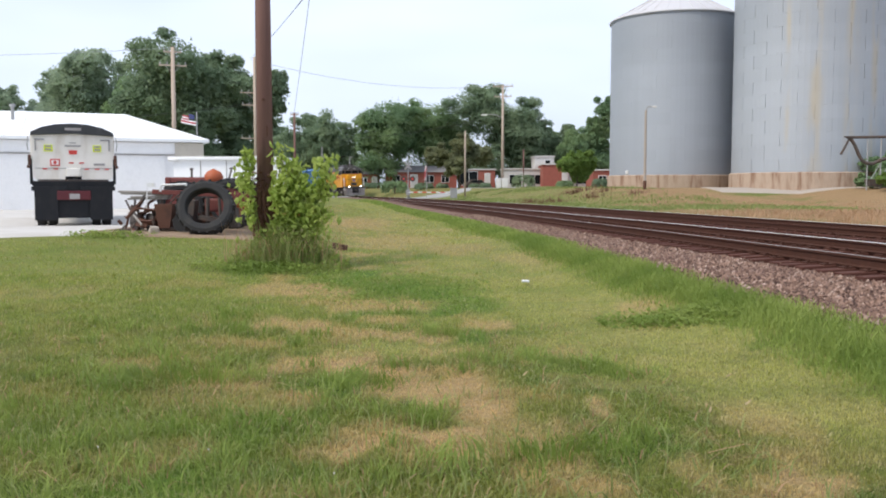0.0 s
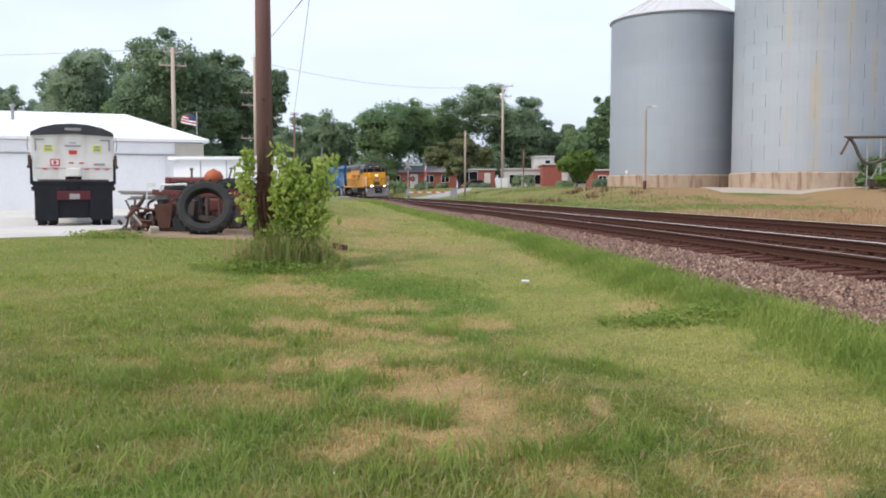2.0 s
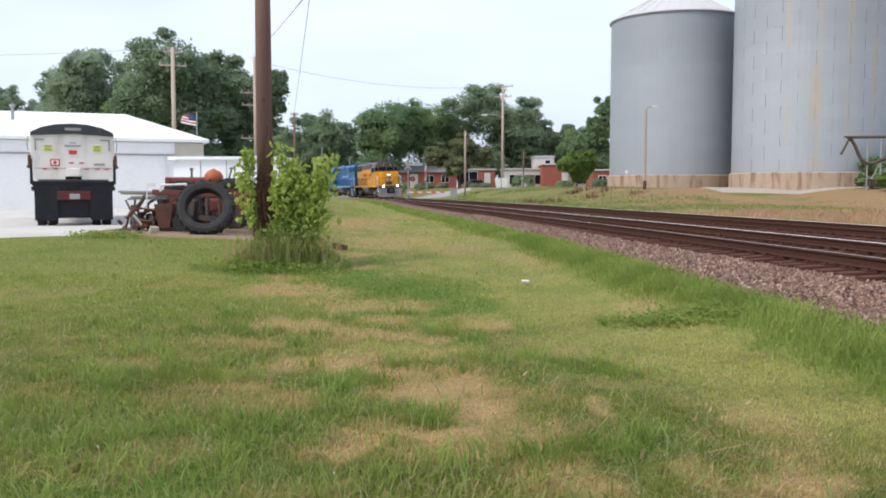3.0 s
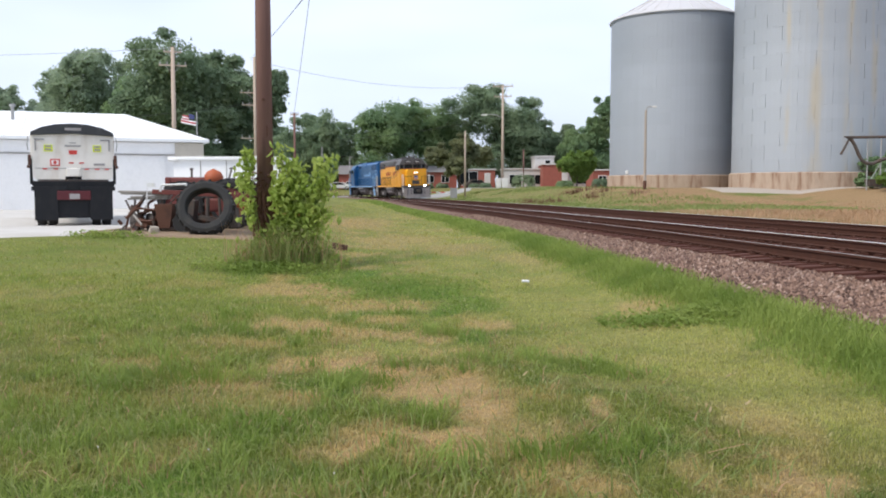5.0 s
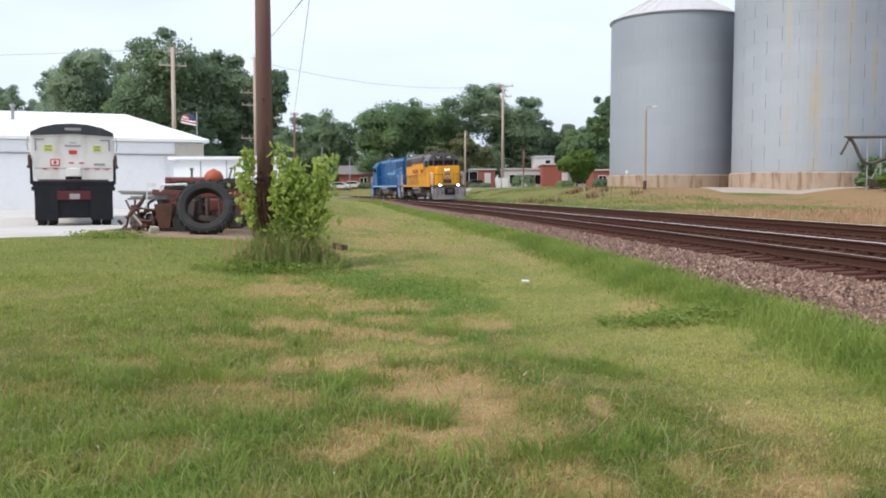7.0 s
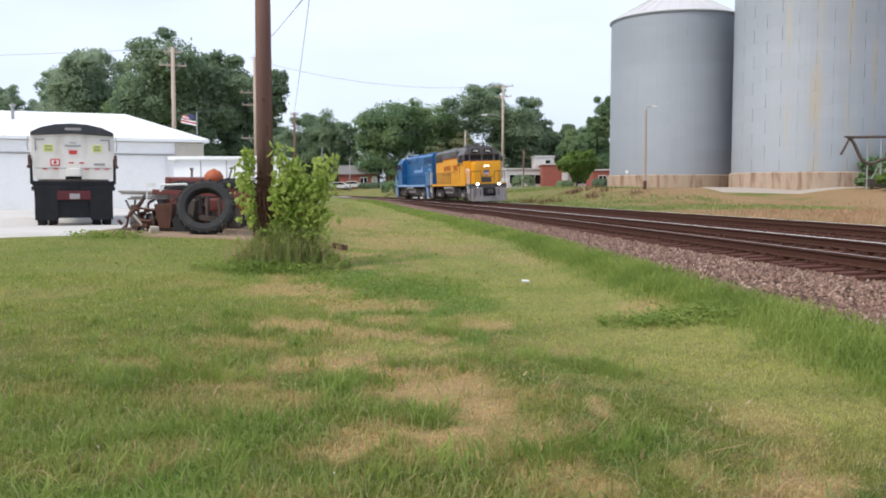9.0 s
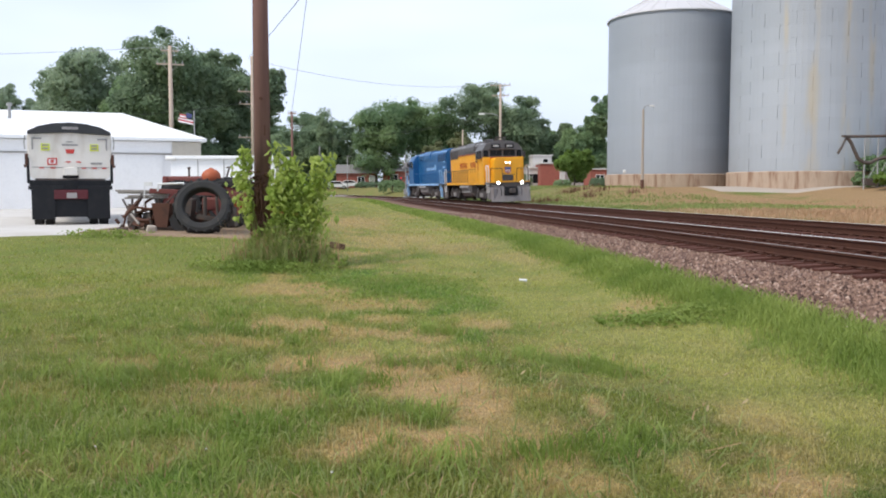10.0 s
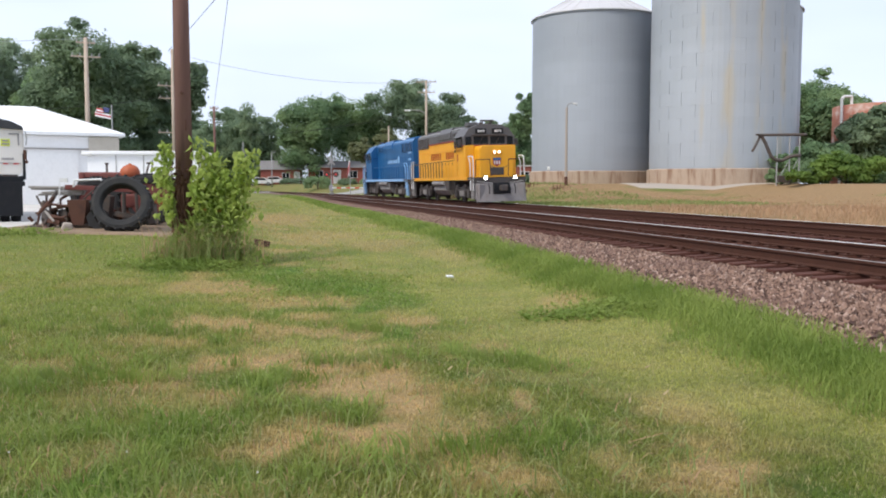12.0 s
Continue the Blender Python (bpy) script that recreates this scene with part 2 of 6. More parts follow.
    straw = mixer(nt, ramp(nt, n_far, 0.54, 0.68), (0.40, 0.26, 0.14), (0.19, 0.22, 0.06))
    rightward = ramp(nt, maths(nt, "ADD", x, maths(nt, "MULTIPLY", n_far, 6.0)), 19.0, 12.0)
    straw = mixer(nt, maths(nt, "MULTIPLY", rightward, 0.7), straw, (0.20, 0.235, 0.065))
    c = mixer(nt, far, c, straw)
    c = mixer(nt, maths(nt, "MULTIPLY", ramp(nt, n_fin, 0.40, 0.70), 0.45), c, mixer(nt, 0.5, c, (0.03, 0.035, 0.012)))
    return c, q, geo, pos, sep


def ground_material():
    m, nt, b = nodes_of("turf")
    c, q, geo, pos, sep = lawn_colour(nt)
    # crushed stone round the tracks
    st = add(nt, "ShaderNodeTexVoronoi", Scale=15.0)
    nt.links.new(pos, st.inputs["Vector"])
    wobble = maths(nt, "MULTIPLY", maths(nt, "SUBTRACT", noise_of(nt, 1.1, 4.0, pos), 0.5), 1.6)
    qq = maths(nt, "ADD", q, wobble)
    mask = maths(nt, "MULTIPLY", ramp(nt, qq, 4.9, 5.3), ramp(nt, qq, 16.2, 15.4))
    stone = mixer(nt, st.outputs["Color"], (0.09, 0.05, 0.037), (0.26, 0.17, 0.128))
    rusty = maths(nt, "MULTIPLY", ramp(nt, q, 6.6, 6.95), ramp(nt, q, 15.6, 15.0))
    stone = mixer(nt, maths(nt, "MULTIPLY", rusty, 0.92), stone, (0.072, 0.031, 0.023))
    thatch = ramp(nt, noise_of(nt, 45.0, 4.0, pos), 0.35, 0.68)
    c = mixer(nt, maths(nt, "MULTIPLY", thatch, 0.75), mixer(nt, 1.0, c, (0.86, 0.86, 0.84), "MULTIPLY"), mixer(nt, 1.0, c, (0.42, 0.44, 0.42), "MULTIPLY"))
    c = mixer(nt, mask, c, stone)
    nt.links.new(c, b.inputs["Base Color"])
    b.inputs["Roughness"].default_value = 0.95
    b.inputs["Specular IOR Level"].default_value = 0.15
    bumped(nt, b, mixer(nt, mask, noise_of(nt, 30.0, 4.0, pos), st.outputs["Distance"]), 0.7, 0.03)
    return m


def blade_material(name, lift=(1.55, 1.55, 1.45)):
    m, nt, b = nodes_of(name)
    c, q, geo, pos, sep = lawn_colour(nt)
    rnd = geo.outputs["Random Per Island"]
    c = mixer(nt, 1.0, c, lift, "MULTIPLY")
    c = mixer(nt, maths(nt, "MULTIPLY", ramp(nt, rnd, 0.80, 0.92), 0.7), c, (0.50, 0.43, 0.23))
    c = mixer(nt, maths(nt, "MULTIPLY", ramp(nt, rnd, 0.35, 0.0), 0.3), c, (0.09, 0.15, 0.025))
    nt.links.new(c, b.inputs["Base Color"])
    b.inputs["Roughness"].default_value = 0.55
    b.inputs["Specular IOR Level"].default_value = 0.3
    tr = nt.nodes.new("ShaderNodeBsdfTranslucent")
    nt.links.new(c, tr.inputs["Color"])
    mx = nt.nodes.new("ShaderNodeMixShader")
    mx.inputs["Fac"].default_value = 0.42
    nt.links.new(b.outputs["BSDF"], mx.inputs[1])
    nt.links.new(tr.outputs["BSDF"], mx.inputs[2])
    nt.links.new(mx.outputs["Shader"], nt.nodes["Material Output"].inputs["Surface"])
    return m


def stone_material():
    m, nt, b = nodes_of("ballast_stone")
    geo = nt.nodes.new("ShaderNodeNewGeometry")
    rnd = geo.outputs["Random Per Island"]
    c = mixer(nt, rnd, (0.055, 0.028, 0.021), (0.34, 0.215, 0.158))
    c = mixer(nt, ramp(nt, rnd, 0.84, 1.0), c, (0.40, 0.30, 0.245))
    c = mixer(nt, maths(nt, "MULTIPLY", ramp(nt, noise_of(nt, 0.8, 3.0, geo.outputs["Position"]), 0.5, 0.7), 0.5), c, (0.16, 0.095, 0.075))
    nt.links.new(c, b.inputs["Base Color"])
    b.inputs["Roughness"].default_value = 0.9
    return m


RUST_RUNS = ((29.0, 0.9), (31.7, 0.8), (27.2, 0.25), (33.8, 0.6))    # x of the rust runs, and their width


def bin_material(name, base, streaks):
    """Galvanised sheet: ribs, differing sheets, rust runs."""
    m, nt, b = nodes_of(name)
    co = nt.nodes.new("ShaderNodeTexCoord").outputs["Object"]
    geo = nt.nodes.new("ShaderNodeNewGeometry")
    info = nt.nodes.new("ShaderNodeObjectInfo")
    pos = geo.outputs["Position"]
    c = mixer(nt, info.outputs["Random"], tuple(v * 0.975 for v in base), tuple(min(1, v * 1.025) for v in base))
    # bands of older and newer sheets, ring by ring
    c = mixer(nt, maths(nt, "MULTIPLY", ramp(nt, noise_of(nt, 0.22, 1.0, pos, (0.01, 0.01, 1.0)), 0.42, 0.58), 0.5), c, tuple(v * 0.76 for v in base))
    c = mixer(nt, maths(nt, "MULTIPLY", ramp(nt, noise_of(nt, 0.8, 4.0, pos, (1, 1, 0.08)), 0.45, 0.7), 0.25), c, tuple(v * 0.8 for v in base))
    sep = nt.nodes.new("ShaderNodeSeparateXYZ")
    nt.links.new(pos, sep.inputs["Vector"])
    patchy = ramp(nt, noise_of(nt, 0.5, 5.0, pos, (2.0, 2.0, 0.35)), 0.40, 0.62)
    for run, wide in RUST_RUNS:
        away = maths(nt, "ABSOLUTE", maths(nt, "SUBTRACT", sep.outputs["X"], run))
        c = mixer(nt, maths(nt, "MULTIPLY", maths(nt, "MULTIPLY", ramp(nt, away, wide, 0.0), patchy), streaks), c, (0.50, 0.42, 0.28))
    nt.links.new(c, b.inputs["Base Color"])
    b.inputs["Roughness"].default_value, b.inputs["Metallic"].default_value = 0.55, 0.25
    wv = add(nt, "ShaderNodeTexWave", Scale=1.6)
    wv.bands_direction = "Z"
    nt.links.new(geo.outputs["Position"], wv.inputs["Vector"])
    bumped(nt, b, wv.outputs["Fac"], 0.10, 0.012)
    return m


M = {
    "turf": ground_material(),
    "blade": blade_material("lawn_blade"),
    "stone": stone_material(),
    "gravel": surface("pale_gravel", (0.52, 0.50, 0.47), 0.95, dirt=(0.36, 0.33, 0.29), amount=0.5, scale=0.7, fine=25, bump=0.5),
    "soil": surface("bare_soil", (0.27, 0.19, 0.125), 0.95, dirt=(0.16, 0.11, 0.075), amount=0.7, scale=1.5, fine=20, bump=0.5),
    "road": surface("worn_asphalt", (0.30, 0.295, 0.285), 0.9, dirt=(0.2, 0.2, 0.19), scale=0.5, fine=30, bump=0.3),
    "rail_side": surface("rusty_rail", (0.066, 0.029, 0.020), 0.85, dirt=(0.11, 0.048, 0.03), scale=6, fine=60, spec=0.15),
    # worn head; its near-white colour also holds the sky's glare
    "rail_top": surface("worn_rail_head_sky_sheen", (0.93, 0.90, 0.89), 0.34, 0.35, dirt=(0.66, 0.60, 0.57), amount=0.3, scale=2),
    "rail_dull": surface("dulled_rail_head", (0.36, 0.31, 0.29), 0.45, 0.6, dirt=(0.2, 0.13, 0.1), amount=0.5, scale=2),
    "tie": surface("creosoted_tie", (0.10, 0.043, 0.032), 0.9, dirt=(0.15, 0.062, 0.042), amount=0.5, scale=4, fine=30, bump=0.5, vary=0.5, spec=0.15),
    "pole_wood": surface("dark_pole_wood", (0.20, 0.105, 0.090), 0.9, dirt=(0.115, 0.066, 0.058), amount=0.7, scale=3, fine=14, bump=0.6, stretch=(4, 4, 0.25)),
    "pole_pale": surface("weathered_pole_wood", (0.46, 0.37, 0.30), 0.9, dirt=(0.32, 0.25, 0.20), amount=0.5, scale=3, fine=14, stretch=(3, 3, 0.2)),
    "pole_grey": surface("grey_pole", (0.33, 0.33, 0.33), 0.7, dirt=(0.24, 0.23, 0.22)),
    "shed_wall": surface("white_sheet_wall", (0.83, 0.83, 0.83), 0.5, dirt=(0.6, 0.6, 0.6), amount=0.3, scale=0.5, fine=8, bump=0.05),
    "shed_roof": surface("white_sheet_roof", (0.84, 0.85, 0.86), 0.45, dirt=(0.7, 0.7, 0.7), amount=0.25, scale=0.4, fine=6, bump=0.05),
    "shed_tan": surface("tan_sheet", (0.52, 0.48, 0.41), 0.6, amount=0.2),
    "wire": surface("black_wire", (0.05, 0.05, 0.055), 0.7),
    "wire_pale": surface("aluminium_wire", (0.40, 0.42, 0.45), 0.5, 0.5),
    "bark": surface("bark", (0.085, 0.065, 0.05), 0.95, amount=0.6, scale=2, fine=12, bump=0.6, stretch=(3, 3, 0.5)),
    "concrete": surface("stained_concrete", (0.42, 0.32, 0.24), 0.9, dirt=(0.20, 0.10, 0.055), amount=0.95, scale=1.6, fine=8, bump=0.2, stretch=(1.6, 1.6, 0.25)),
    "pad": surface("pale_concrete", (0.37, 0.32, 0.27), 0.9, dirt=(0.36, 0.32, 0.28), scale=0.5),
    "bin_a": bin_material("galvanised_grey", (0.37, 0.40, 0.44), 0.0),
    "bin_b": bin_material("galvanised_pale", (0.415, 0.445, 0.48), 0.6),
    "bin_roof": surface("galvanised_roof", (0.60, 0.585, 0.585), 0.5, 0.3, dirt=(0.45, 0.42, 0.40), scale=0.4, stretch=(1, 1, 0.3)),
    "rust": surface("rust", (0.105, 0.045, 0.028), 0.85, dirt=(0.055, 0.03, 0.024), amount=0.7, scale=5),
    "dark_iron": surface("dark_iron", (0.075, 0.062, 0.055), 0.75, dirt=(0.14, 0.075, 0.045), amount=0.6, scale=5),
    "tyre": surface("tyre_rubber", (0.022, 0.022, 0.023), 0.85, dirt=(0.06, 0.054, 0.047), amount=0.5, scale=4),
    "red_paint": surface("faded_red_paint", (0.165, 0.038, 0.032), 0.6, dirt=(0.15, 0.06, 0.04), amount=0.6, scale=3),
    "orange_paint": surface("orange_paint", (0.38, 0.085, 0.025), 0.6, dirt=(0.28, 0.07, 0.03), amount=0.5, scale=4),
    "board": surface("grey_board", (0.30, 0.275, 0.25), 0.9, dirt=(0.19, 0.165, 0.145), amount=0.6, scale=3, stretch=(0.4, 4, 4)),
    "white_paint": surface("white_paint", (0.74, 0.74, 0.73), 0.5, dirt=(0.5, 0.46, 0.40), amount=0.35, scale=3),
    "cream": surface("cream_trailer_panel", (0.80, 0.76, 0.70), 0.45, dirt=(0.42, 0.33, 0.22), amount=0.55, scale=1.6, stretch=(1, 1, 0.5)),
    "black": surface("black_rubber_flap", (0.013, 0.014, 0.017), 0.75, dirt=(0.035, 0.034, 0.033), amount=0.4, spec=0.3),
    "tarp": surface("dark_tarp", (0.034, 0.036, 0.04), 0.55, dirt=(0.085, 0.085, 0.085)),
    "yellow_sign": surface("fluorescent_sign", (0.72, 0.80, 0.05), 0.5, amount=0.1),
    "red_sign": surface("red_sign", (0.60, 0.06, 0.05), 0.5, amount=0.2),
    "dull_red": surface("dull_red_bar", (0.10, 0.010, 0.016), 0.5, amount=0.4),
    "grey_mark": surface("grey_marking", (0.35, 0.33, 0.32), 0.6, amount=0.3),
    "steel": surface("bare_steel", (0.40, 0.39, 0.38), 0.5, 0.6),
    "flag_red": surface("flag_red", (0.50, 0.08, 0.09), 0.8), "flag_blue": surface("flag_blue", (0.05, 0.06, 0.16), 0.8),
    "flag_white": surface("flag_white", (0.75, 0.73, 0.73), 0.8),
    "brick": surface("red_brick", (0.30, 0.095, 0.07), 0.9, dirt=(0.2, 0.07, 0.055), amount=0.4, scale=1.5, fine=12),
    "pale_wall": surface("pale_wall", (0.54, 0.52, 0.50), 0.7, amount=0.25, scale=0.6),
    "glass": surface("dark_glass", (0.010, 0.012, 0.014), 0.22, spec=0.15, bump=0.0),
    "flat_roof": surface("flat_roof", (0.2, 0.19, 0.19), 0.9),
    "leaf_dark": foliage("oak_leaves", (0.185, 0.265, 0.16), (0.285, 0.37, 0.215), 0.5, 0.22),
    "leaf_mid": foliage("maple_leaves", (0.18, 0.285, 0.145), (0.285, 0.39, 0.185), 0.5, 0.22),
    "leaf_light": foliage("ash_leaves", (0.15, 0.245, 0.055), (0.23, 0.34, 0.075), 0.5, 0.3),
    "leaf_olive": foliage("olive_leaves", (0.19, 0.215, 0.115), (0.27, 0.29, 0.14), 0.5, 0.3),
    # aerial haze is mixed into this leaf colour; there is no volume
    "leaf_hazy": foliage("haze_pale_leaves", (0.31, 0.40, 0.28), (0.41, 0.50, 0.34), 0.5, 0.2),
    "vine_leaf": foliage("vine_leaves", (0.34, 0.45, 0.09), (0.52, 0.60, 0.17), 0.5, 2.5),
    "weed": foliage("weed_blades", (0.21, 0.28, 0.08), (0.38, 0.42, 0.16), 0.5, 2.0),
    "verge": foliage("verge_blades", (0.20, 0.285, 0.055), (0.33, 0.40, 0.10), 0.5, 0.8),
    "straw": foliage("straw_blades", (0.42, 0.265, 0.15), (0.56, 0.375, 0.225), 0.4, 0.4),
    "dry_leaf": surface("dry_leaf", (0.36, 0.28, 0.15), 0.8),
    "vine_dead": surface("dead_vine", (0.15, 0.072, 0.045), 0.9),
    "uy": surface("armour_yellow_paint", (0.78, 0.36, 0.012), 0.42, dirt=(0.45, 0.20, 0.02), amount=0.35, scale=1.0, stretch=(1, 1, 0.4), bump=0.03),
    "ug": surface("loco_grey_paint", (0.098, 0.092, 0.093), 0.5, dirt=(0.065, 0.06, 0.06), amount=0.5, scale=1.0),
    "ured": surface("loco_red_marking", (0.32, 0.03, 0.02), 0.5, amount=0.3),
    "ub": surface("loco_blue_paint", (0.007, 0.10, 0.275), 0.42, dirt=(0.005, 0.06, 0.16), amount=0.4, scale=1.0, stretch=(1, 1, 0.4), bump=0.03),
    "ubl": surface("loco_pale_blue_edge", (0.26, 0.46, 0.74), 0.5, amount=0.3),
    "grille": surface("sooty_grille", (0.05, 0.04, 0.038), 0.75, dirt=(0.09, 0.06, 0.05), amount=0.5, scale=2),
    "grille_blue": surface("dark_blue_grille", (0.006, 0.04, 0.11), 0.65, dirt=(0.01, 0.02, 0.05), amount=0.5, scale=2),
    "under": surface("grimy_underframe", (0.060, 0.052, 0.050), 0.8, dirt=(0.12, 0.09, 0.075), amount=0.6, scale=2),
    "tank": surface("grimy_grey_tank", (0.24, 0.225, 0.22), 0.6, dirt=(0.11, 0.09, 0.08), amount=0.6, scale=1.5),
    "plow": surface("dusty_grey_pilot", (0.235, 0.215, 0.21), 0.65, dirt=(0.17, 0.13, 0.115), amount=0.6, scale=2),
    "beam": glowing("lit_lamp", (1.0, 0.97, 0.90), 9.0),
    "dim_beam": glowing("lit_headlight", (1.0, 0.95, 0.82), 3.0),
    "red_glow": glowing("lit_red_signal", (0.7, 0.04, 0.04), 0.25),
    "rust_tank": surface("peeling_red_tank", (0.44, 0.16, 0.10), 0.7, dirt=(0.64, 0.58, 0.52), amount=0.95, scale=0.8, fine=6),
}


# ---------------------------------------------------------------- mesh helpers
class Shape:
    """A bmesh into which simple solids are joined."""

    def __init__(self):
        self.bm = bmesh.new()

    def box(self, c, s, rot=(0, 0, 0), bevel=0.0, taper=None):
        m = pose(*c, *rot) @ Matrix.Diagonal((*s, 1))
        vs = bmesh.ops.create_cube(self.bm, size=1.0, matrix=m)["verts"]
        if taper:
            for v in vs:
                if (m.inverted() @ v.co).z > 0:
                    l = m.inverted() @ v.co
                    v.co = m @ Vector((l.x * taper[0], l.y * taper[1], l.z))
        if bevel:
            es = list({e for v in vs for e in v.link_edges})
            bmesh.ops.bevel(self.bm, geom=es, offset=bevel, segments=2, affect="EDGES", profile=0.6)
        return self

    def rod(self, a, b, r, r2=None, seg=10):
        a, b = Vector(a), Vector(b)
        d = b - a
        m = Matrix.Translation((a + b) / 2) @ d.to_track_quat("Z", "Y").to_matrix().to_4x4()
        bmesh.ops.create_cone(self.bm, cap_ends=True, segments=seg, radius1=r, radius2=r if r2 is None else r2, depth=d.length, matrix=m)
        return self

    def path(self, pts, r, seg=6):
        for a, b in zip(pts[:-1], pts[1:]):
            self.rod(a, b, r, seg=seg)
        return self

    def ball(self, c, s, seg=14):
        m = pose(*c) @ Matrix.Diagonal((*s, 1))
        bmesh.ops.create_uvsphere(self.bm, u_segments=seg, v_segments=max(6, seg // 2), radius=1.0, matrix=m)
        return self

    def prism(self, outline, axis, lo, hi, bevel=0.0):
        """An outline of (a, b) pairs drawn out along axis ('x': pairs are y, z; 'y': x, z; 'z': x, y)."""
        def at(p, h):
            return {"x": (h, p[0], p[1]), "y": (p[0], h, p[1]), "z": (p[0], p[1], h)}[axis]
        low, top = ([self.bm.verts.new(at(p, h)) for p in outline] for h in (lo, hi))
        n = len(outline)
        fs = [self.bm.faces.new(low), self.bm.faces.new(top[::-1])]
        fs += [self.bm.faces.new((low[i], top[i], top[(i + 1) % n], low[(i + 1) % n])) for i in range(n)]
        bmesh.ops.recalc_face_normals(self.bm, faces=fs)
        if bevel:
            bmesh.ops.bevel(self.bm, geom=list({e for f in fs for e in f.edges}), offset=bevel, segments=2, affect="EDGES", profile=0.6)
        return self

    def lathe(self, profile, seg=32, m=None):
        """A profile of (radius, z) turned round z, then moved by m; closed if its ends meet."""
        rings = []
        for r, z in profile:
            rings.append([self.bm.verts.new((r * math.cos(2 * math.pi * i / seg), r * math.sin(2 * math.pi * i / seg), z)) for i in range(seg)])
        fs = []
        for a, b in zip(rings[:-1], rings[1:]):
            fs += [self.bm.faces.new((a[i], a[(i + 1) % seg], b[(i + 1) % seg], b[i])) for i in range(seg)]
        bmesh.ops.recalc_face_normals(self.bm, faces=fs)
        if m is not None:
            bmesh.ops.transform(self.bm, matrix=m, verts=[v for ring in rings for v in ring])
        return self


def finish(name, bm, material, flat=True):
    me = bpy.data.meshes.new(name)
    bm.to_mesh(me)
    bm.free()
    me.materials.append(material)
    if not flat:
        me.shade_smooth()
    return me


def part(name, shape, material, parent, label="", flat=True):
    ob = new(name, finish(name, shape.bm, material, flat))
    ob.parent = parent
    if label:
        ob["label"] = label
    return ob


def thing(name, m, label, category, group="", kind=""):
    ob = new(name)
    ob.matrix_basis = m
    ob.empty_display_size = 0.2
    return tagged(ob, label, category, group, kind)


def raw(name, verts, faces, material, smooth_it=False):
    me = bpy.data.meshes.new(name)
    me.from_pydata(verts, [], faces)
    me.materials.append(material)
    if smooth_it:
        me.shade_smooth()
    return me


def leaves_mesh(name, centres, sizes, material, seed, droop=0.3, normals=None, folded=False, hang=0.0):
    """Many small bent leaves in one mesh: four triangles each, or two when folded; hang: how far they droop towards the ground."""
    rng = np.random.default_rng(seed)
    n = len(centres)
    a = rng.normal(size=(n, 3))
    a /= np.linalg.norm(a, axis=1, keepdims=True)
    a = a * (1 - hang) + np.array([0, 0, -hang])
    up = rng.normal(size=(n, 3)) * 0.8 + np.array([0, 0, 0.6])
    if normals is not None:
        up = normals * 1.2 + rng.normal(size=(n, 3)) * 0.6 + np.array([0, 0, 0.5])
    b = np.cross(up, a)
    b /= np.linalg.norm(b, axis=1, keepdims=True) + 1e-9
    a2 = np.cross(b, up)
    a2 /= np.linalg.norm(a2, axis=1, keepdims=True) + 1e-9
    nn = np.cross(a2, b)
    s = np.asarray(sizes)[:, None]
    c = np.asarray(centres)
    if folded:
        pts = np.stack([c - a2 * s, c + b * s * 0.66 - nn * s * 0.25, c + a2 * s - nn * s * droop, c - b * s * 0.66 - nn * s * 0.25], axis=1).reshape(-1, 3)
        k = np.arange(n) * 4
        f = np.stack([np.stack([k, k + 1, k + 2], 1), np.stack([k, k + 2, k + 3], 1)], 1).reshape(-1, 3)
        return raw(name, pts.tolist(), f.tolist(), material)
    pts = np.stack([c - a2 * s, c + b * s * 0.62, c + a2 * s - nn * s * droop, c - b * s * 0.62, c + nn * s * 0.25], axis=1).reshape(-1, 3)
    k = np.arange(n) * 5
    f = np.stack([np.stack([k, k + 1, k + 4], 1), np.stack([k + 1, k + 2, k + 4], 1), np.stack([k + 2, k + 3, k + 4], 1), np.stack([k + 3, k, k + 4], 1)], 1).reshape(-1, 3)
    return raw(name, pts.tolist(), f.tolist(), material)


def blades_mesh(name, base, height, width, material, seed, lean=0.5, curl=0.35):
    """Grass blades: three tapering pieces each, bent over."""
    rng = np.random.default_rng(seed)
    n = len(base)
    az = rng.uniform(0, 2 * np.pi, n)
    d = np.stack([np.cos(az), np.sin(az), np.zeros(n)], 1)
    w = np.stack([-np.sin(az + rng.normal(0, 0.7, n)), np.cos(az), np.zeros(n)], 1) * width[:, None]
    h = height[:, None]
    l = np.abs(rng.normal(0, lean, n))[:, None]
    up = np.array([0, 0, 1.0])
    p1 = base + h * (0.5 * up + d * l * 0.35)
    p2 = base + h * ((0.95 - 0.25 * np.minimum(l, 2) * curl * 2) * up + d * (l * 0.9 + curl * 0.4))
    pts = np.stack([base - w, base + w, p1 - w * 0.7, p1 + w * 0.7, p2], 1).reshape(-1, 3)
    k = np.arange(n) * 5
    tri = np.stack([np.stack([k, k + 1, k + 3], 1), np.stack([k, k + 3, k + 2], 1), np.stack([k + 2, k + 3, k + 4], 1)], 1).reshape(-1, 3)
    return raw(name, pts.tolist(), tri.tolist(), material)


# ---------------------------------------------------------------- ground
def axis_steps(stops):
    out = []
    for a, b, n in stops:
        out += list(np.linspace(a, b, n, endpoint=False))
    return np.array(out + [stops[-1][1]])


def build_ground():
    gx = axis_steps([(-1800, -120, 10), (-120, -30, 16), (-30, -7, 40), (-7, 5, 110), (5, 40, 70), (40, 120, 24), (120, 1800, 10)])
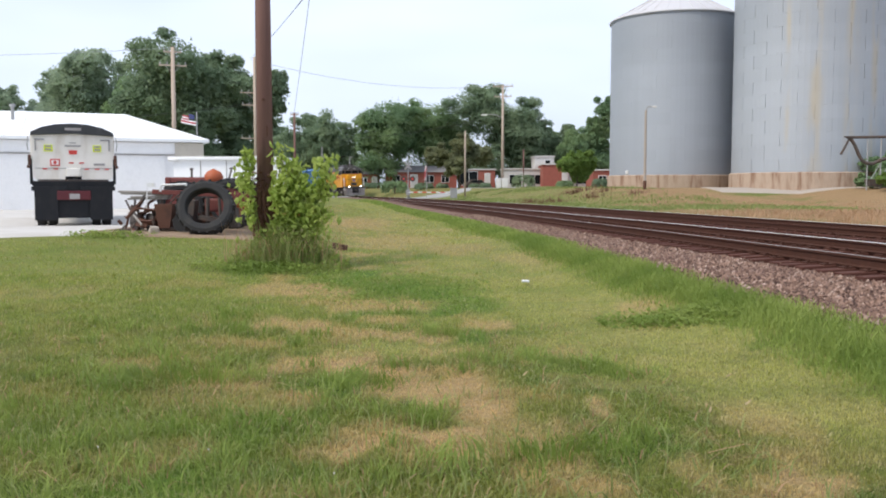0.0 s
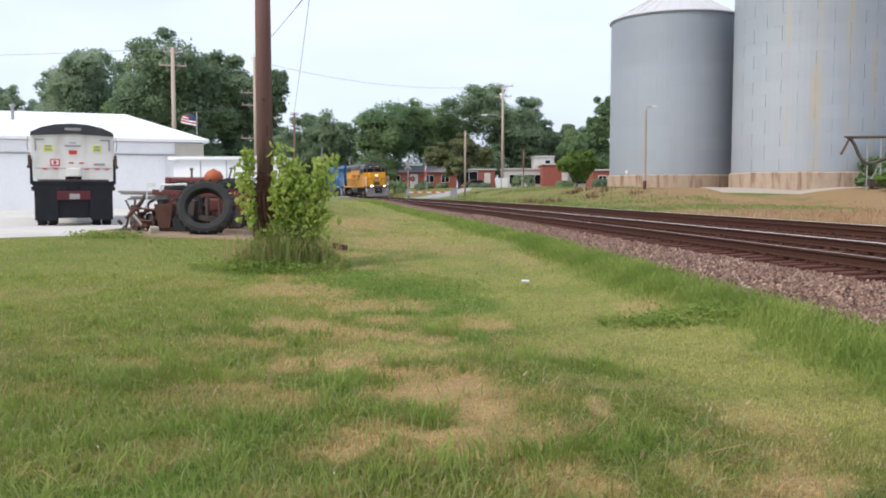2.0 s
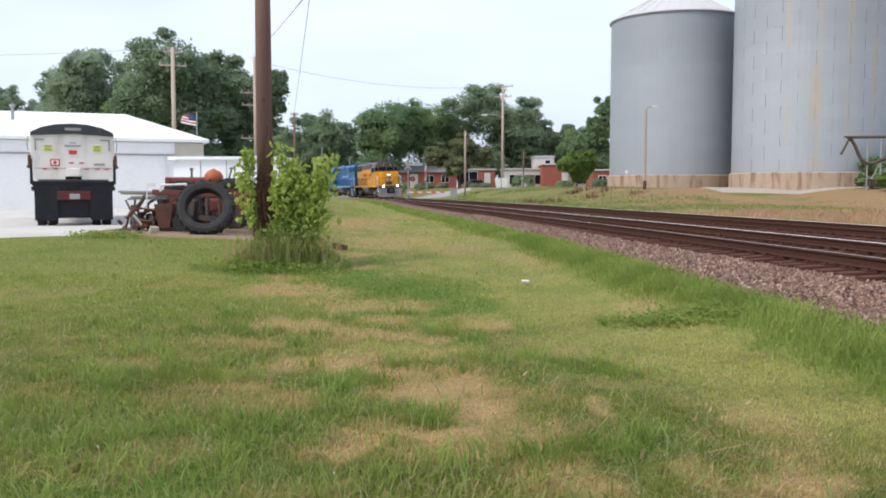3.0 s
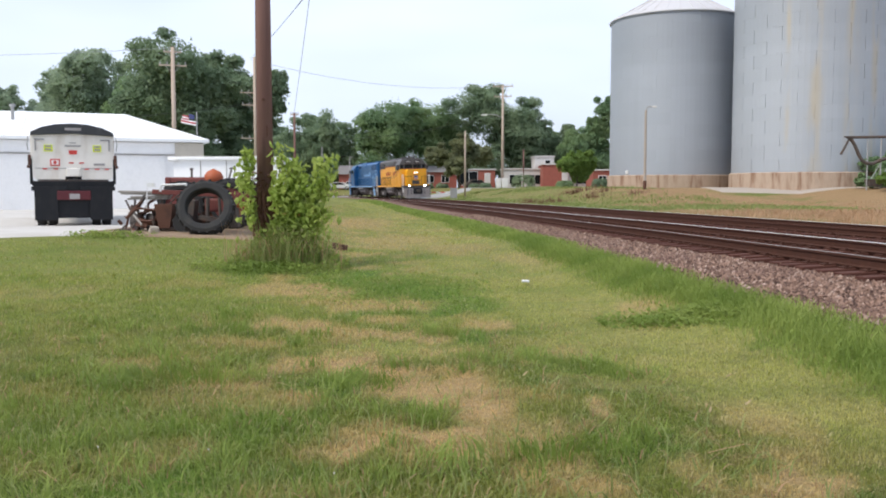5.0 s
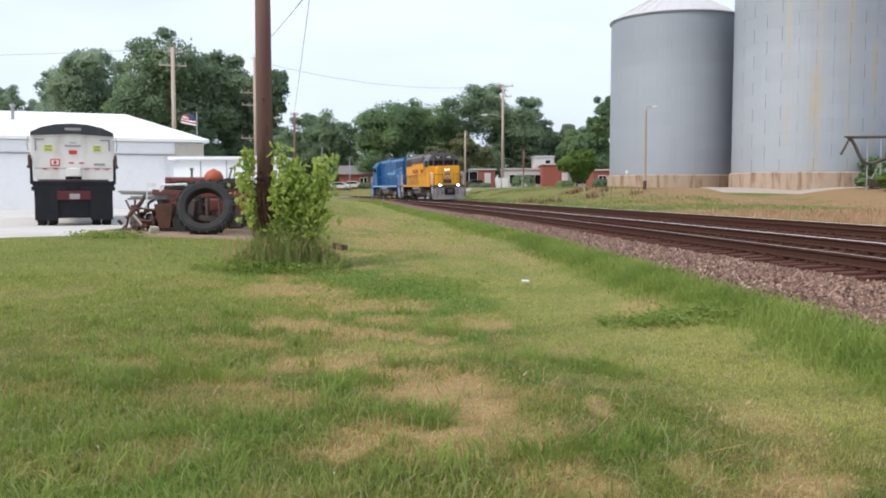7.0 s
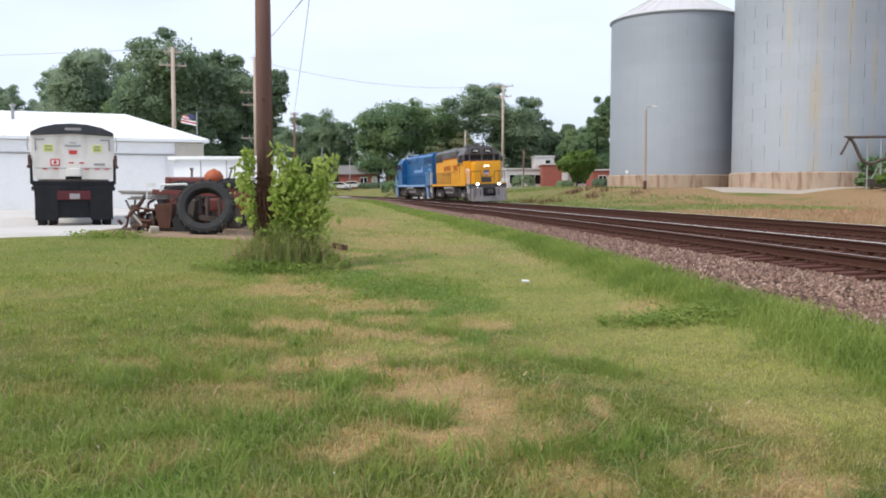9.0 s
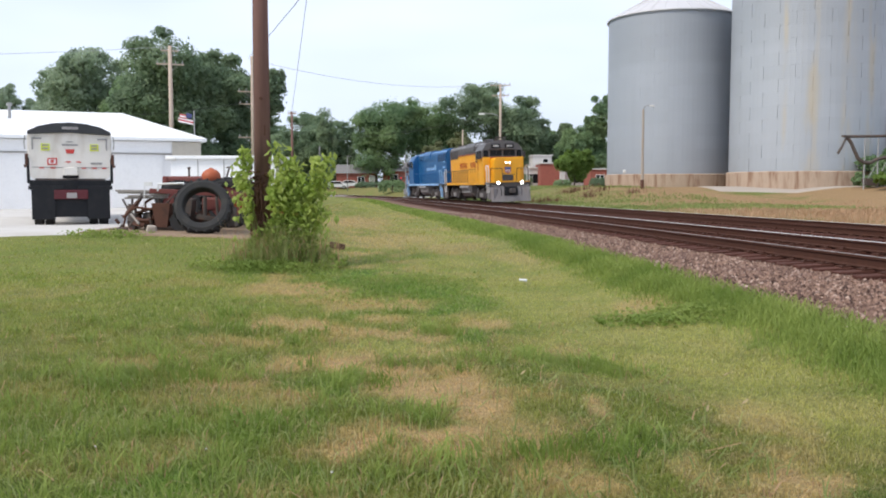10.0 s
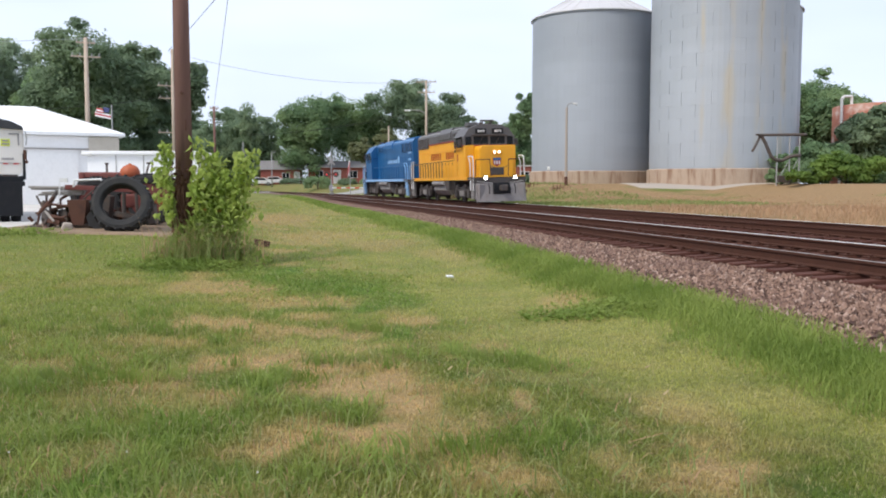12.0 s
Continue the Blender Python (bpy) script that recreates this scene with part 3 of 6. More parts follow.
    gy = axis_steps([(-1500, -30, 8), (-30, 3, 18), (3, 16, 150), (16, 40, 60), (40, 140, 80), (140, 260, 14), (260, 2600, 12)])
    xx, yy = np.meshgrid(gx, gy)
    near = smooth(420, 150, np.hypot(xx, yy))
    zz = ground_z(xx, yy) * near + 0.5 * (1 - near)
    nx, ny = len(gx), len(gy)
    v = np.stack([xx.ravel(), yy.ravel(), zz.ravel()], 1)
    i, j = np.meshgrid(np.arange(nx - 1), np.arange(ny - 1))
    k = (j * nx + i).ravel()
    f = np.stack([k, k + 1, k + 1 + nx, k + nx], 1)
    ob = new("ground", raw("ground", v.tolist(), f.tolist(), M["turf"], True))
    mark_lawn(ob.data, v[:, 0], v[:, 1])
    tagged(ob, "patchy green and sun-dried lawn sloping up to a railway bed", "ground", kind="structure")


def strip(name, pts_left, pts_right, lift, material, label, category):
    """A sheet laid on the ground between two edges, with a thin skirt."""
    n = 64
    v, f = [], []
    rows = 40
    for r in range(rows + 1):
        t = r / rows
        a = np.array(pts_left[0]) * (1 - t) + np.array(pts_left[1]) * t
        b = np.array(pts_right[0]) * (1 - t) + np.array(pts_right[1]) * t
        for c in range(n + 1):
            p = a + (b - a) * c / n
            edge = min(c, n - c, r, rows - r) == 0
            v.append((p[0], p[1], gz(p[0], p[1]) + (lift if not edge else -0.05)))
    for r in range(rows):
        for c in range(n):
            k = r * (n + 1) + c
            f.append((k, k + 1, k + n + 2, k + n + 1))
    ob = new(name, raw(name, v, f, material, True))
    return tagged(ob, label, category, kind="structure")


build_ground()
strip("gravel_lot", [(-22, 12.6), (-7.2, 21.7)], [(-60, 64), (-9, 64)], 0.03, M["gravel"], "pale crushed gravel yard before the white shed", "yard")
strip("scrap_soil", [(-9.0, 21.3), (-3.6, 21.0)], [(-9.0, 26.0), (-3.6, 26.0)], 0.045, M["soil"], "bare brown soil under the old farm scrap", "ground")
strip("road", [(-60, 92), (60, 125)], [(-60, 99.5), (60, 132.5)], 0.06, M["road"], "worn pale asphalt road across the tracks", "road")
strip("silo_yard", [(21.5, 68.0), (33, 65.5)], [(21.5, 74), (33, 71)], 0.05, M["pad"], "pale concrete apron before the grain bins", "pavement")


# ---------------------------------------------------------------- tracks
def rail_shape(offset, rise, head, half=0.036):
    """A rail swept along the line; rise: its height against the far track's near rail; head: the running surface alone."""
    sh = Shape()
    prof = [(-half, -0.0055), (half, -0.0055), (half, 0), (-half, 0)] if head else [
        (-0.07, -0.17), (0.07, -0.17), (0.07, -0.155), (0.012, -0.14), (0.012, -0.045), (0.036, -0.038), (0.036, -0.006),
        (-0.036, -0.006), (-0.036, -0.038), (-0.012, -0.045), (-0.012, -0.14), (-0.07, -0.155)]
    rings = []
    for y in np.arange(-18.0, 190.0, 2.0):
        p, h, n = centre(float(y), offset)
        z = rail_top(float(y)) + rise
        rings.append([sh.bm.verts.new((p.x + n.x * a, p.y + n.y * a, z + b)) for a, b in prof])
    k = len(prof)
    for a, b in zip(rings[:-1], rings[1:]):
        for i in range(k):
            sh.bm.faces.new((a[i], a[(i + 1) % k], b[(i + 1) % k], b[i]))
    bmesh.ops.recalc_face_normals(sh.bm, faces=sh.bm.faces[:])
    return sh


def build_track(name, offset, low, high, heads, label):
    """low, high: rise of the near and the far rail (the curve is canted)."""
    tr = thing(name, pose(0, 0, 0), label, "railway track", kind="structure")
    for o, z, paint, half in ((offset - 0.755, low, heads[0], 0.028), (offset + 0.755, high, heads[1], 0.036)):
        rail = part("rail", rail_shape(o, z, False), M["rail_side"], tr, "rust-brown steel rail")
        part("rail_head", rail_shape(o, z, True, half), M[paint], rail, "worn running surface, whitened as by sky glare" if paint == "rail_top" else "dulled running surface")
    tilt = math.degrees(math.atan2(high - low, 1.51))
    tie_me = finish("tie", Shape().box((0, 0, 0), (2.6, 0.23, 0.18), bevel=0.015).bm, M["tie"])
    plate = Shape().box((0, 0, 0), (0.36, 0.19, 0.025)).box((0.12, 0.05, 0.02), (0.04, 0.04, 0.04)).box((-0.12, -0.05, 0.02), (0.04, 0.04, 0.04))
    plate_me = finish("tie_plate", plate.bm, M["rail_side"])
    rng = random.Random(3 + int(offset))
    y, count = -6.0, 0
    while y < 150 and count < 290:
        p, h, n = centre(y, offset)
        zc = rail_top(y) + (low + high) / 2 - 0.17 - 0.02 - 0.09
        ang = math.degrees(math.atan2(n.y, n.x)) + rng.uniform(-1.2, 1.2)
        t = new("tie", tie_me)
        t.parent = tr
        t.matrix_basis = pose(p.x + n.x * rng.uniform(-0.06, 0.06), p.y, zc + rng.uniform(-0.012, 0.008), 0, -tilt, ang)
        if y < 34:
            for s in (-1, 1):
                pl = new("tie_plate", plate_me)
                pl.parent = t
                pl.matrix_basis = pose(s * 0.755, 0, 0.1)
        y += 0.53 * abs(h.y)
        count += 1
    return tr


build_track("track_near", -SPACING, 0.0, 0.065, ("rail_dull", "rail_top"), "rusty railway track on dark creosoted ties")
build_track("track_far", 0.0, 0.0, 0.02, ("rail_side", "rail_top"), "rusty railway track beyond, on dark ties")


def build_ballast():
    rng = np.random.default_rng(11)
    n = 54000
    y = 5 + 38 * rng.random(n) ** 1.5
    q = rng.uniform(4.5, 6.98, n) + rng.normal(0, 0.08, n)
    x = q + bend(y)
    keep = rng.random(n) < smooth(4.6, 5.5, q)
    x, y, q = x[keep], y[keep], q[keep]
    n = len(x)
    r = rng.uniform(0.014, 0.036, n)
    c = np.stack([x, y, ground_z(x, y) + r * 0.35], 1)
    unit = np.array([(1, 0, 0), (-1, 0, 0), (0, 1, 0), (0, -1, 0), (0, 0, 1), (0, 0, -1)], float)
    v = unit[None] * (r[:, None, None] * rng.uniform(0.6, 1.4, (n, 6, 1))) + rng.normal(0, 0.25, (n, 6, 3)) * r[:, None, None]
    v = (v + c[:, None]).reshape(-1, 3)
    f0 = np.array([(0, 2, 4), (2, 1, 4), (1, 3, 4), (3, 0, 4), (2, 0, 5), (1, 2, 5), (3, 1, 5), (0, 3, 5)])
    f = (f0[None] + (np.arange(n) * 6)[:, None, None]).reshape(-1, 3)
    ob = new("ballast", raw("ballast", v.tolist(), f.tolist(), M["stone"]))
    tagged(ob, "pinkish grey crushed-stone ballast along the railway track", "ballast", kind="stuff")


build_ballast()


# ---------------------------------------------------------------- grain bins
def build_bin(x, y, r, z0, base_top, eave, material, label, rows, across, cover=0.984, roof_pitch=0.52):
    b = thing("grain_bin", pose(x, y, z0), label, "grain bin", "grain bins by the tracks")
    h0, h1 = base_top - z0, eave - z0
    part("foundation", Shape().lathe([(0.01, -0.3), (r + 0.2, -0.3), (r + 0.2, h0 - 0.06), (r + 0.14, h0), (0.01, h0)], 64), M["concrete"], b, "rust-stained concrete foundation ring")
    shell = part("shell", Shape().lathe([(r - 0.03, h0), (r - 0.03, h1)], 72), material, b, flat=False)
    # wall sheets, staggered from ring to ring
    dz, da = (h1 - h0) / rows, 2 * math.pi / across
    seg, v, f = 6, [], []
    for i in range(seg + 1):
        a = da * (i / seg - 0.5) * cover
        for z, rr in ((0.0, r + 0.006), (dz * 0.998, r + 0.002)):
            v.append((rr * math.cos(a), rr * math.sin(a), z))
    for i in range(seg):
        f.append((2 * i, 2 * i + 2, 2 * i + 3, 2 * i + 1))
    n = len(v)
    for i in range(seg + 1):
        a = da * (i / seg - 0.5) * cover
        for z in (0.0, dz * 0.998):
            v.append(((r - 0.025) * math.cos(a), (r - 0.025) * math.sin(a), z))
    for c in (0, seg):
        f.append((2 * c, 2 * c + 1, n + 2 * c + 1, n + 2 * c))
    for i in range(seg):
        f.append((2 * i, n + 2 * i, n + 2 * i + 2, 2 * i + 2))
    sheet_me = raw("wall_sheet", v, f, material, False)
    facing = math.atan2(-y, -x)
    for row in range(rows):
        for k in range(across):
            a = (k + 0.5 * (row % 2)) * da
            if math.cos(a - facing) < -0.25:
                continue
            s = new("wall_sheet", sheet_me)
            s.parent = shell
            s.matrix_basis = pose(0, 0, h0 + row * dz, 0, 0, math.degrees(a))
    rise = r * roof_pitch
    roof = part("roof", Shape().lathe([(r - 0.05, h1 - 0.02), (r + 0.18, h1 - 0.06), (r + 0.18, h1 + 0.02), (0.6, h1 + rise), (0.6, h1 + rise + 0.35), (0.01, h1 + rise + 0.45)], 64), M["bin_roof"], b, "pale conical sheet roof")
    ribs = Shape()
    for k in range(32):
        a = k * math.pi / 16
        c, s = math.cos(a), math.sin(a)
        ribs.rod(((r + 0.15) * c, (r + 0.15) * s, h1 + 0.04), (0.65 * c, 0.65 * s, h1 + rise + 0.02), 0.035, seg=5)
    part("roof_ribs", ribs, M["bin_roof"], roof)
    rim = part("eave_ring", Shape().lathe([(r + 0.02, h1 - 0.18), (r + 0.06, h1 - 0.18), (r + 0.06, h1 - 0.07), (r + 0.02, h1 - 0.07)], 64), M["bin_a"], b)
    return b


bin_grey = build_bin(22.4, 85.52, 6.1, 1.15, 2.8, 17.5, M["bin_a"], "tall grey galvanised grain bin with a conical roof", 13, 15, 0.998)
bin_pale = build_bin(30.9, 74.72, 6.1, 1.35, 2.85, 20.6, M["bin_b"], "tall pale galvanised grain bin with rust streaks", 17, 15)
bin_back = build_bin(37.2, 86.59, 6.1, 1.4, 2.9, 18.6, M["bin_a"], "grey galvanised grain bin standing behind the pale one", 13, 15)
hatch = part("inspection_hatch", Shape().box((0, 0, 0), (0.32, 0.1, 0.32), bevel=0.03).rod((0, -0.05, 0), (0, -0.09, 0), 0.08), M["white_paint"], bin_grey)
hatch_turn = math.atan2(-85.52, -22.4) - 0.75
hatch.matrix_basis = pose(6.15 * math.cos(hatch_turn), 6.15 * math.sin(hatch_turn), 1.9, 0, 0, math.degrees(hatch_turn) + 90)


def build_auger():
    a = thing("loading_spout", pose(28.5, 62.2, gz(28.5, 62.2)), "dark iron loading frame with a curved hanging spout", "loading spout")
    part("crossbeam", Shape().rod((0.0, 0, 3.95), (3.7, 0, 4.0), 0.10).box((0.15, 0, 3.98), (0.5, 0.35, 0.12)), M["dark_iron"], a)
    for x in (1.5, 2.45, 3.2):
        part("leg", Shape().rod((x, 0, -0.2), (x, 0, 4.0), 0.05).box((x, 0, 0.05), (0.3, 0.3, 0.1)), M["pole_grey"], a)
    pts = [(0.25, 0, 3.9), (0.55, 0, 3.45), (0.8, 0, 2.9), (1.05, 0, 2.4), (1.4, 0, 2.15), (1.9, 0, 2.1), (2.4, 0, 2.35), (2.8, 0, 2.45), (3.3, 0, 2.5)]
    part("spout", Shape().path(pts, 0.13, 8), M["dark_iron"], a, "dark curved spout")
    part("hook", Shape().path([(0.2, 0, 3.9), (-0.1, 0, 3.3), (-0.4, 0, 2.75)], 0.09, 8), M["dark_iron"], a)
    part("hopper", Shape().box((2.0, 0, 0.75), (0.8, 0.6, 0.5), taper=(1.3, 1.3)), M["dark_iron"], a)
    part("brace", Shape().rod((1.55, 0, 0.6), (2.55, 0, 2.3), 0.03).rod((2.45, 0, 0.9), (3.2, 0, 2.4), 0.03), M["pole_grey"], a)


build_auger()


def build_tank():
    t = thing("storage_tank", pose(56.3, 89.79, 1.5), "weathered red storage tank with peeling paint", "storage tank")
    part("body", Shape().lathe([(0.01, -0.3), (6.2, -0.3), (6.2, 8.3), (6.1, 8.4), (0.01, 8.7)], 40), M["rust_tank"], t, flat=False)
    part("stand_pipe", Shape().path([(-6.6, -1.0, -0.2), (-6.6, -1.0, 9.0), (-6.3, -0.9, 9.3), (-5.4, -0.8, 9.3), (-5.4, -0.8, 8.4)], 0.14, 8), M["white_paint"], t, "white standpipe")


build_tank()


# ---------------------------------------------------------------- white shed and yard
def build_shed():
    d = Vector((0.924, 0.382, 0)).normalized()
    ang = math.degrees(math.atan2(d.y, d.x))
    z0 = 0.35
    s = thing("shed", pose(-13.1, 48.1, z0, 0, 0, ang), "long white sheet-metal shed with a low hipped roof", "shed")
    L, D, H, R = 34.0, 15.0, 3.85, 1.85
    part("wall", Shape().box((-L / 2, 0.12, H / 2 - 0.1), (L, 0.24, H + 0.2)).box((-0.12, D / 2, H / 2 - 0.1), (0.24, D, H + 0.2)).box((-L / 2, D - 0.12, H / 2 - 0.1), (L, 0.24, H + 0.2)).box((-L + 0.12, D / 2, H / 2 - 0.1), (0.24, D, H + 0.2)), M["shed_wall"], s)
    sh = Shape()
    o = 0.3
    co = [(-L - o, -o, H), (o, -o, H), (o, D + o, H), (-L - o, D + o, H), (-L + 3.4, D / 2, H + R), (-3.6, D / 2, H + R)]
    top = [sh.bm.verts.new(c) for c in co]
    low = [sh.bm.verts.new((c[0], c[1], c[2] - 0.16)) for c in co[:4]]
    for q in ((0, 1, 5, 4), (1, 2, 5), (2, 3, 4, 5), (3, 0, 4)):
        sh.bm.faces.new([top[i] for i in q])
    for i in range(4):
        sh.bm.faces.new((low[i], low[(i + 1) % 4], top[(i + 1) % 4], top[i]))
    sh.bm.faces.new(low[::-1])
    bmesh.ops.recalc_face_normals(sh.bm, faces=sh.bm.faces[:])
    roof = part("roof", sh, M["shed_roof"], s, "bright white sheet roof")
    ribs = Shape()
    for k in range(36):
        x = -L + 4 + k * 0.75
        ribs.box((x, D / 4 - o / 2, H + R / 2 + 0.015), (0.04, math.hypot(D / 2 + o, R), 0.03), (math.degrees(math.atan2(R, D / 2 + o)), 0, 0))
    part("roof_seams", ribs, M["shed_roof"], roof)
    part("vent_pipe", Shape().rod((-9.6, 4.6, H + 0.9), (-9.6, 4.6, H + 1.9), 0.09).rod((-9.6, 4.6, H + 1.85), (-9.6, 4.6, H + 2.0), 0.15), M["pole_grey"], roof)
    part("fascia", Shape().box((-L / 2, -0.06, H - 0.50), (L, 0.08, 0.62), bevel=0.01), M["shed_wall"], s)
    part("track_rail", Shape().box((-L / 2, -0.1, H - 0.86), (L - 3, 0.1, 0.06)), M["grey_mark"], s)
    for i, (x, w) in enumerate(((-5.0, 6.0), (-11.4, 6.4), (-18.2, 6.6), (-25.2, 6.6))):
        door = part("sliding_door", Shape().box((x, -0.05, (H - 0.9) / 2 + 0.06), (w, 0.07, H - 0.95), bevel=0.01), M["shed_wall"], s)
        seams = Shape()
        k = -w / 2 + 0.5
        while k < w / 2:
            seams.box((x + k, -0.086, (H - 0.9) / 2 + 0.06), (0.02, 0.008, H - 1.0))
            k += 0.9
        part("door_rib", seams, M["shed_wall"], door)
    part("end_panel", Shape().box((-0.75, -0.14, H - 0.75), (1.5, 0.06, 1.1)).box((-0.4, -0.18, H - 0.75), (0.04, 0.02, 1.1)).box((-0.9, -0.18, H - 0.75), (0.04, 0.02, 1.1)), M["shed_tan"], s, "tan corrugated end panel")
    part("base_strip", Shape().box((-L / 2, -0.02, 0.10), (L, 0.06, 0.13)), M["dark_iron"], s, "dark strip along the wall's foot")
    return s


build_shed()


def build_low_building():
    b = thing("storage_trailer", pose(-10.0, 40.62, 0.38), "low white storage trailer with an overhanging roof edge", "storage trailer")
    part("body", Shape().box((0, 1.2, 1.35), (4.9, 2.4, 2.3), bevel=0.04), M["shed_roof"], b)
    part("roof", Shape().box((0, 1.2, 2.56), (5.3, 2.7, 0.16), bevel=0.03), M["shed_roof"], b)
    for x in (-1.2, 0.0, 1.2):
        part("panel_seam", Shape().box((x, -0.01, 1.35), (0.03, 0.03, 2.2)), M["grey_mark"], b)
    part("end_cap", Shape().rod((-2.66, -0.1, 2.5), (-2.2, -0.1, 2.5), 0.08), M["white_paint"], b)
    for x in (-1.8, 1.8):
        part("skid", Shape().box((x, 1.2, 0.1), (0.3, 2.4, 0.25)), M["dark_iron"], b)


build_low_building()


def build_flag():
    # a flag on the shed's corner and its pole
    x, y = -14.0, 50.2
    f = thing("flagpole", pose(x, y, 0.3), "thin pole with a striped flag beside the shed", "flagpole")
    part("pole", Shape().rod((0.0, 0, 0), (0.0, 0, 5.6), 0.035), M["pole_grey"], f)
    flag = part("flag", Shape().box((-0.30, 0, 5.32), (0.34, 0.02, 0.26), (0, 12, 0)), M["flag_blue"], f, "dark blue canton")
    for i in range(6):
        part("stripe", Shape().box((-0.62 if i < 3 else -0.48, 0.0, 5.36 - i * 0.085), (0.4 if i < 3 else 0.85, 0.02, 0.085), (0, 12, 0)), M["flag_red" if i % 2 == 0 else "flag_white"], flag)


build_flag()


def build_dump_trailer():
    t = thing("dump_trailer", pose(-11.14, 26.5, 0.35, 0, 0, 22.5) @ Matrix.Diagonal((0.89, 1.0, 1.015, 1.0)), "cream end-dump trailer with black tarp and mud flaps, parked on gravel", "dump trailer")
    # tub: rounded bottom, seen from behind
    half = [(1.27, 2.82), (1.27, 1.72), (1.24, 1.52), (1.14, 1.42), (0.55, 1.385)]
    outline = half + [(-a, b) for a, b in half[::-1]]
    part("tub", Shape().prism(outline, "y", 0.12, 8.6, bevel=0.02), M["cream"], t)
    gate = part("tailgate", Shape().prism([(a * 1.01, b + 0.01) for a, b in outline], "y", 0.0, 0.12, bevel=0.02), M["cream"], t, "cream tailgate with stickers and dirt")
    part("tarp", Shape().prism([(1.3, 2.74), (1.28, 2.84), (0.95, 2.98), (0.5, 3.07), (0, 3.1), (-0.5, 3.07), (-0.95, 2.98), (-1.28, 2.84), (-1.3, 2.74), (0, 2.8)], "y", -0.08, 8.5, bevel=0.015), M["tarp"], t, "dark arched tarp cover")
    part("tarp_patch", Shape().box((0.02, -0.09, 2.93), (0.5, 0.02, 0.08)), M["grey_mark"], t)
    for s in (-1, 1):
        part("corner_frame", Shape().box((s * 1.02, -0.015, 2.62), (0.30, 0.03, 0.045)).box((s * 1.15, -0.015, 2.47), (0.045, 0.03, 0.34)), M["grey_mark"], gate)
        sign = part("yellow_sign", Shape().box((s * 0.76, -0.012, 2.37), (0.27, 0.02, 0.20), bevel=0.008), M["yellow_sign"], gate, "fluorescent yellow warning sign")
        for k in range(2):
            part("sign_text", Shape().box((s * 0.76, -0.025, 2.42 - k * 0.09), (0.2, 0.01, 0.05)), M["grey_mark"], sign)
        part("side_post", Shape().box((s * 1.30, 0.08, 1.68), (0.09, 0.18, 0.75), bevel=0.02), M["black"], t, "black side post")
        part("upper_post", Shape().box((s * 1.285, 0.10, 2.43), (0.05, 0.16, 0.75), bevel=0.015), M["cream"], t)
        part("hinge_bracket", Shape().box((s * 1.34, 0.02, 2.02), (0.10, 0.16, 0.30), bevel=0.02).rod((s * 1.38, -0.08, 1.82), (s * 1.38, 0.1, 1.82), 0.05), M["rust"], t, "rusty hinge bracket")
        part("chain", Shape().path([(s * 1.36, -0.05, 2.7), (s * 1.40, -0.06, 2.5), (s * 1.37, -0.06, 2.3)], 0.018), M["steel"], t)
        part("bottom_rail", Shape().prism([(s * 1.26, 1.42), (s * 1.05, 1.34), (s * 1.28, 1.30)], "y", 0.02, 8.4), M["black"], t)
        part("mud_flap", Shape().box((s * 0.86, -0.10, 0.70), (0.72, 0.03, 0.90), bevel=0.01), M["black"], t, "black rubber mud flap")
        part("lamp_bar", Shape().box((s * 0.76, -0.06, 1.18), (1.1, 0.1, 0.12), bevel=0.02), M["black"], t)
        for ax in (0.7, 2.0):
            for k in (0, 1):
                wheel = part("wheel", Shape().rod((s * (0.70 + k * 0.34) - 0.13, ax, 0.48), (s * (0.70 + k * 0.34) + 0.13, ax, 0.48), 0.49, seg=28), M["tyre"], t)
                part("rim", Shape().rod((s * (0.70 + k * 0.34) - 0.14, ax, 0.48), (s * (0.70 + k * 0.34) + 0.14, ax, 0.48), 0.27, seg=20), M["steel"], wheel)
    part("rear_apron", Shape().prism([(-1.3, 1.40), (1.3, 1.40), (1.24, 1.10), (-1.24, 1.10)], "y", -0.04, 0.3, bevel=0.02), M["black"], t, "black rear apron")
    part("flap_backing", Shape().box((0, -0.03, 0.74), (2.44, 0.05, 0.86)), M["black"], t)
    bar = part("light_bar", Shape().box((0, -0.10, 0.98), (1.05, 0.06, 0.27), bevel=0.02), M["dull_red"], t, "dark red reflector bar")
    part("plate", Shape().box((0.02, -0.14, 0.95), (0.32, 0.02, 0.16), bevel=0.008), M["grey_mark"], bar, "grey plate with plain bars")
    part("latch_box", Shape().box((0, -0.06, 1.66), (0.44, 0.14, 0.24), bevel=0.03), M["cream"], gate)
    part("recess", Shape().box((0, -0.01, 1.50), (0.5, 0.03, 0.09)), M["black"], gate)
    em = part("emblem", Shape().prism([(-0.14, 2.31), (0.14, 2.31), (0.11, 2.19), (-0.11, 2.19)], "y", -0.02, 0.0), M["red_sign"], gate, "small red emblem")
    part("nameplate", Shape().box((0, -0.01, 2.44), (0.5, 0.02, 0.05)).box((0, -0.01, 2.53), (0.2, 0.02, 0.03)), M["grey_mark"], gate)
    plac = part("placard", Shape().box((-0.56, -0.012, 1.95), (0.30, 0.02, 0.20)), M["red_sign"], gate, "red and white placard")
    part("placard_mark", Shape().box((-0.56, -0.025, 1.95), (0.22, 0.012, 0.13)), M["white_paint"], plac)
    part("placard_dot", Shape().rod((-0.56, -0.03, 1.95), (-0.56, -0.035, 1.95), 0.055), M["red_sign"], plac)
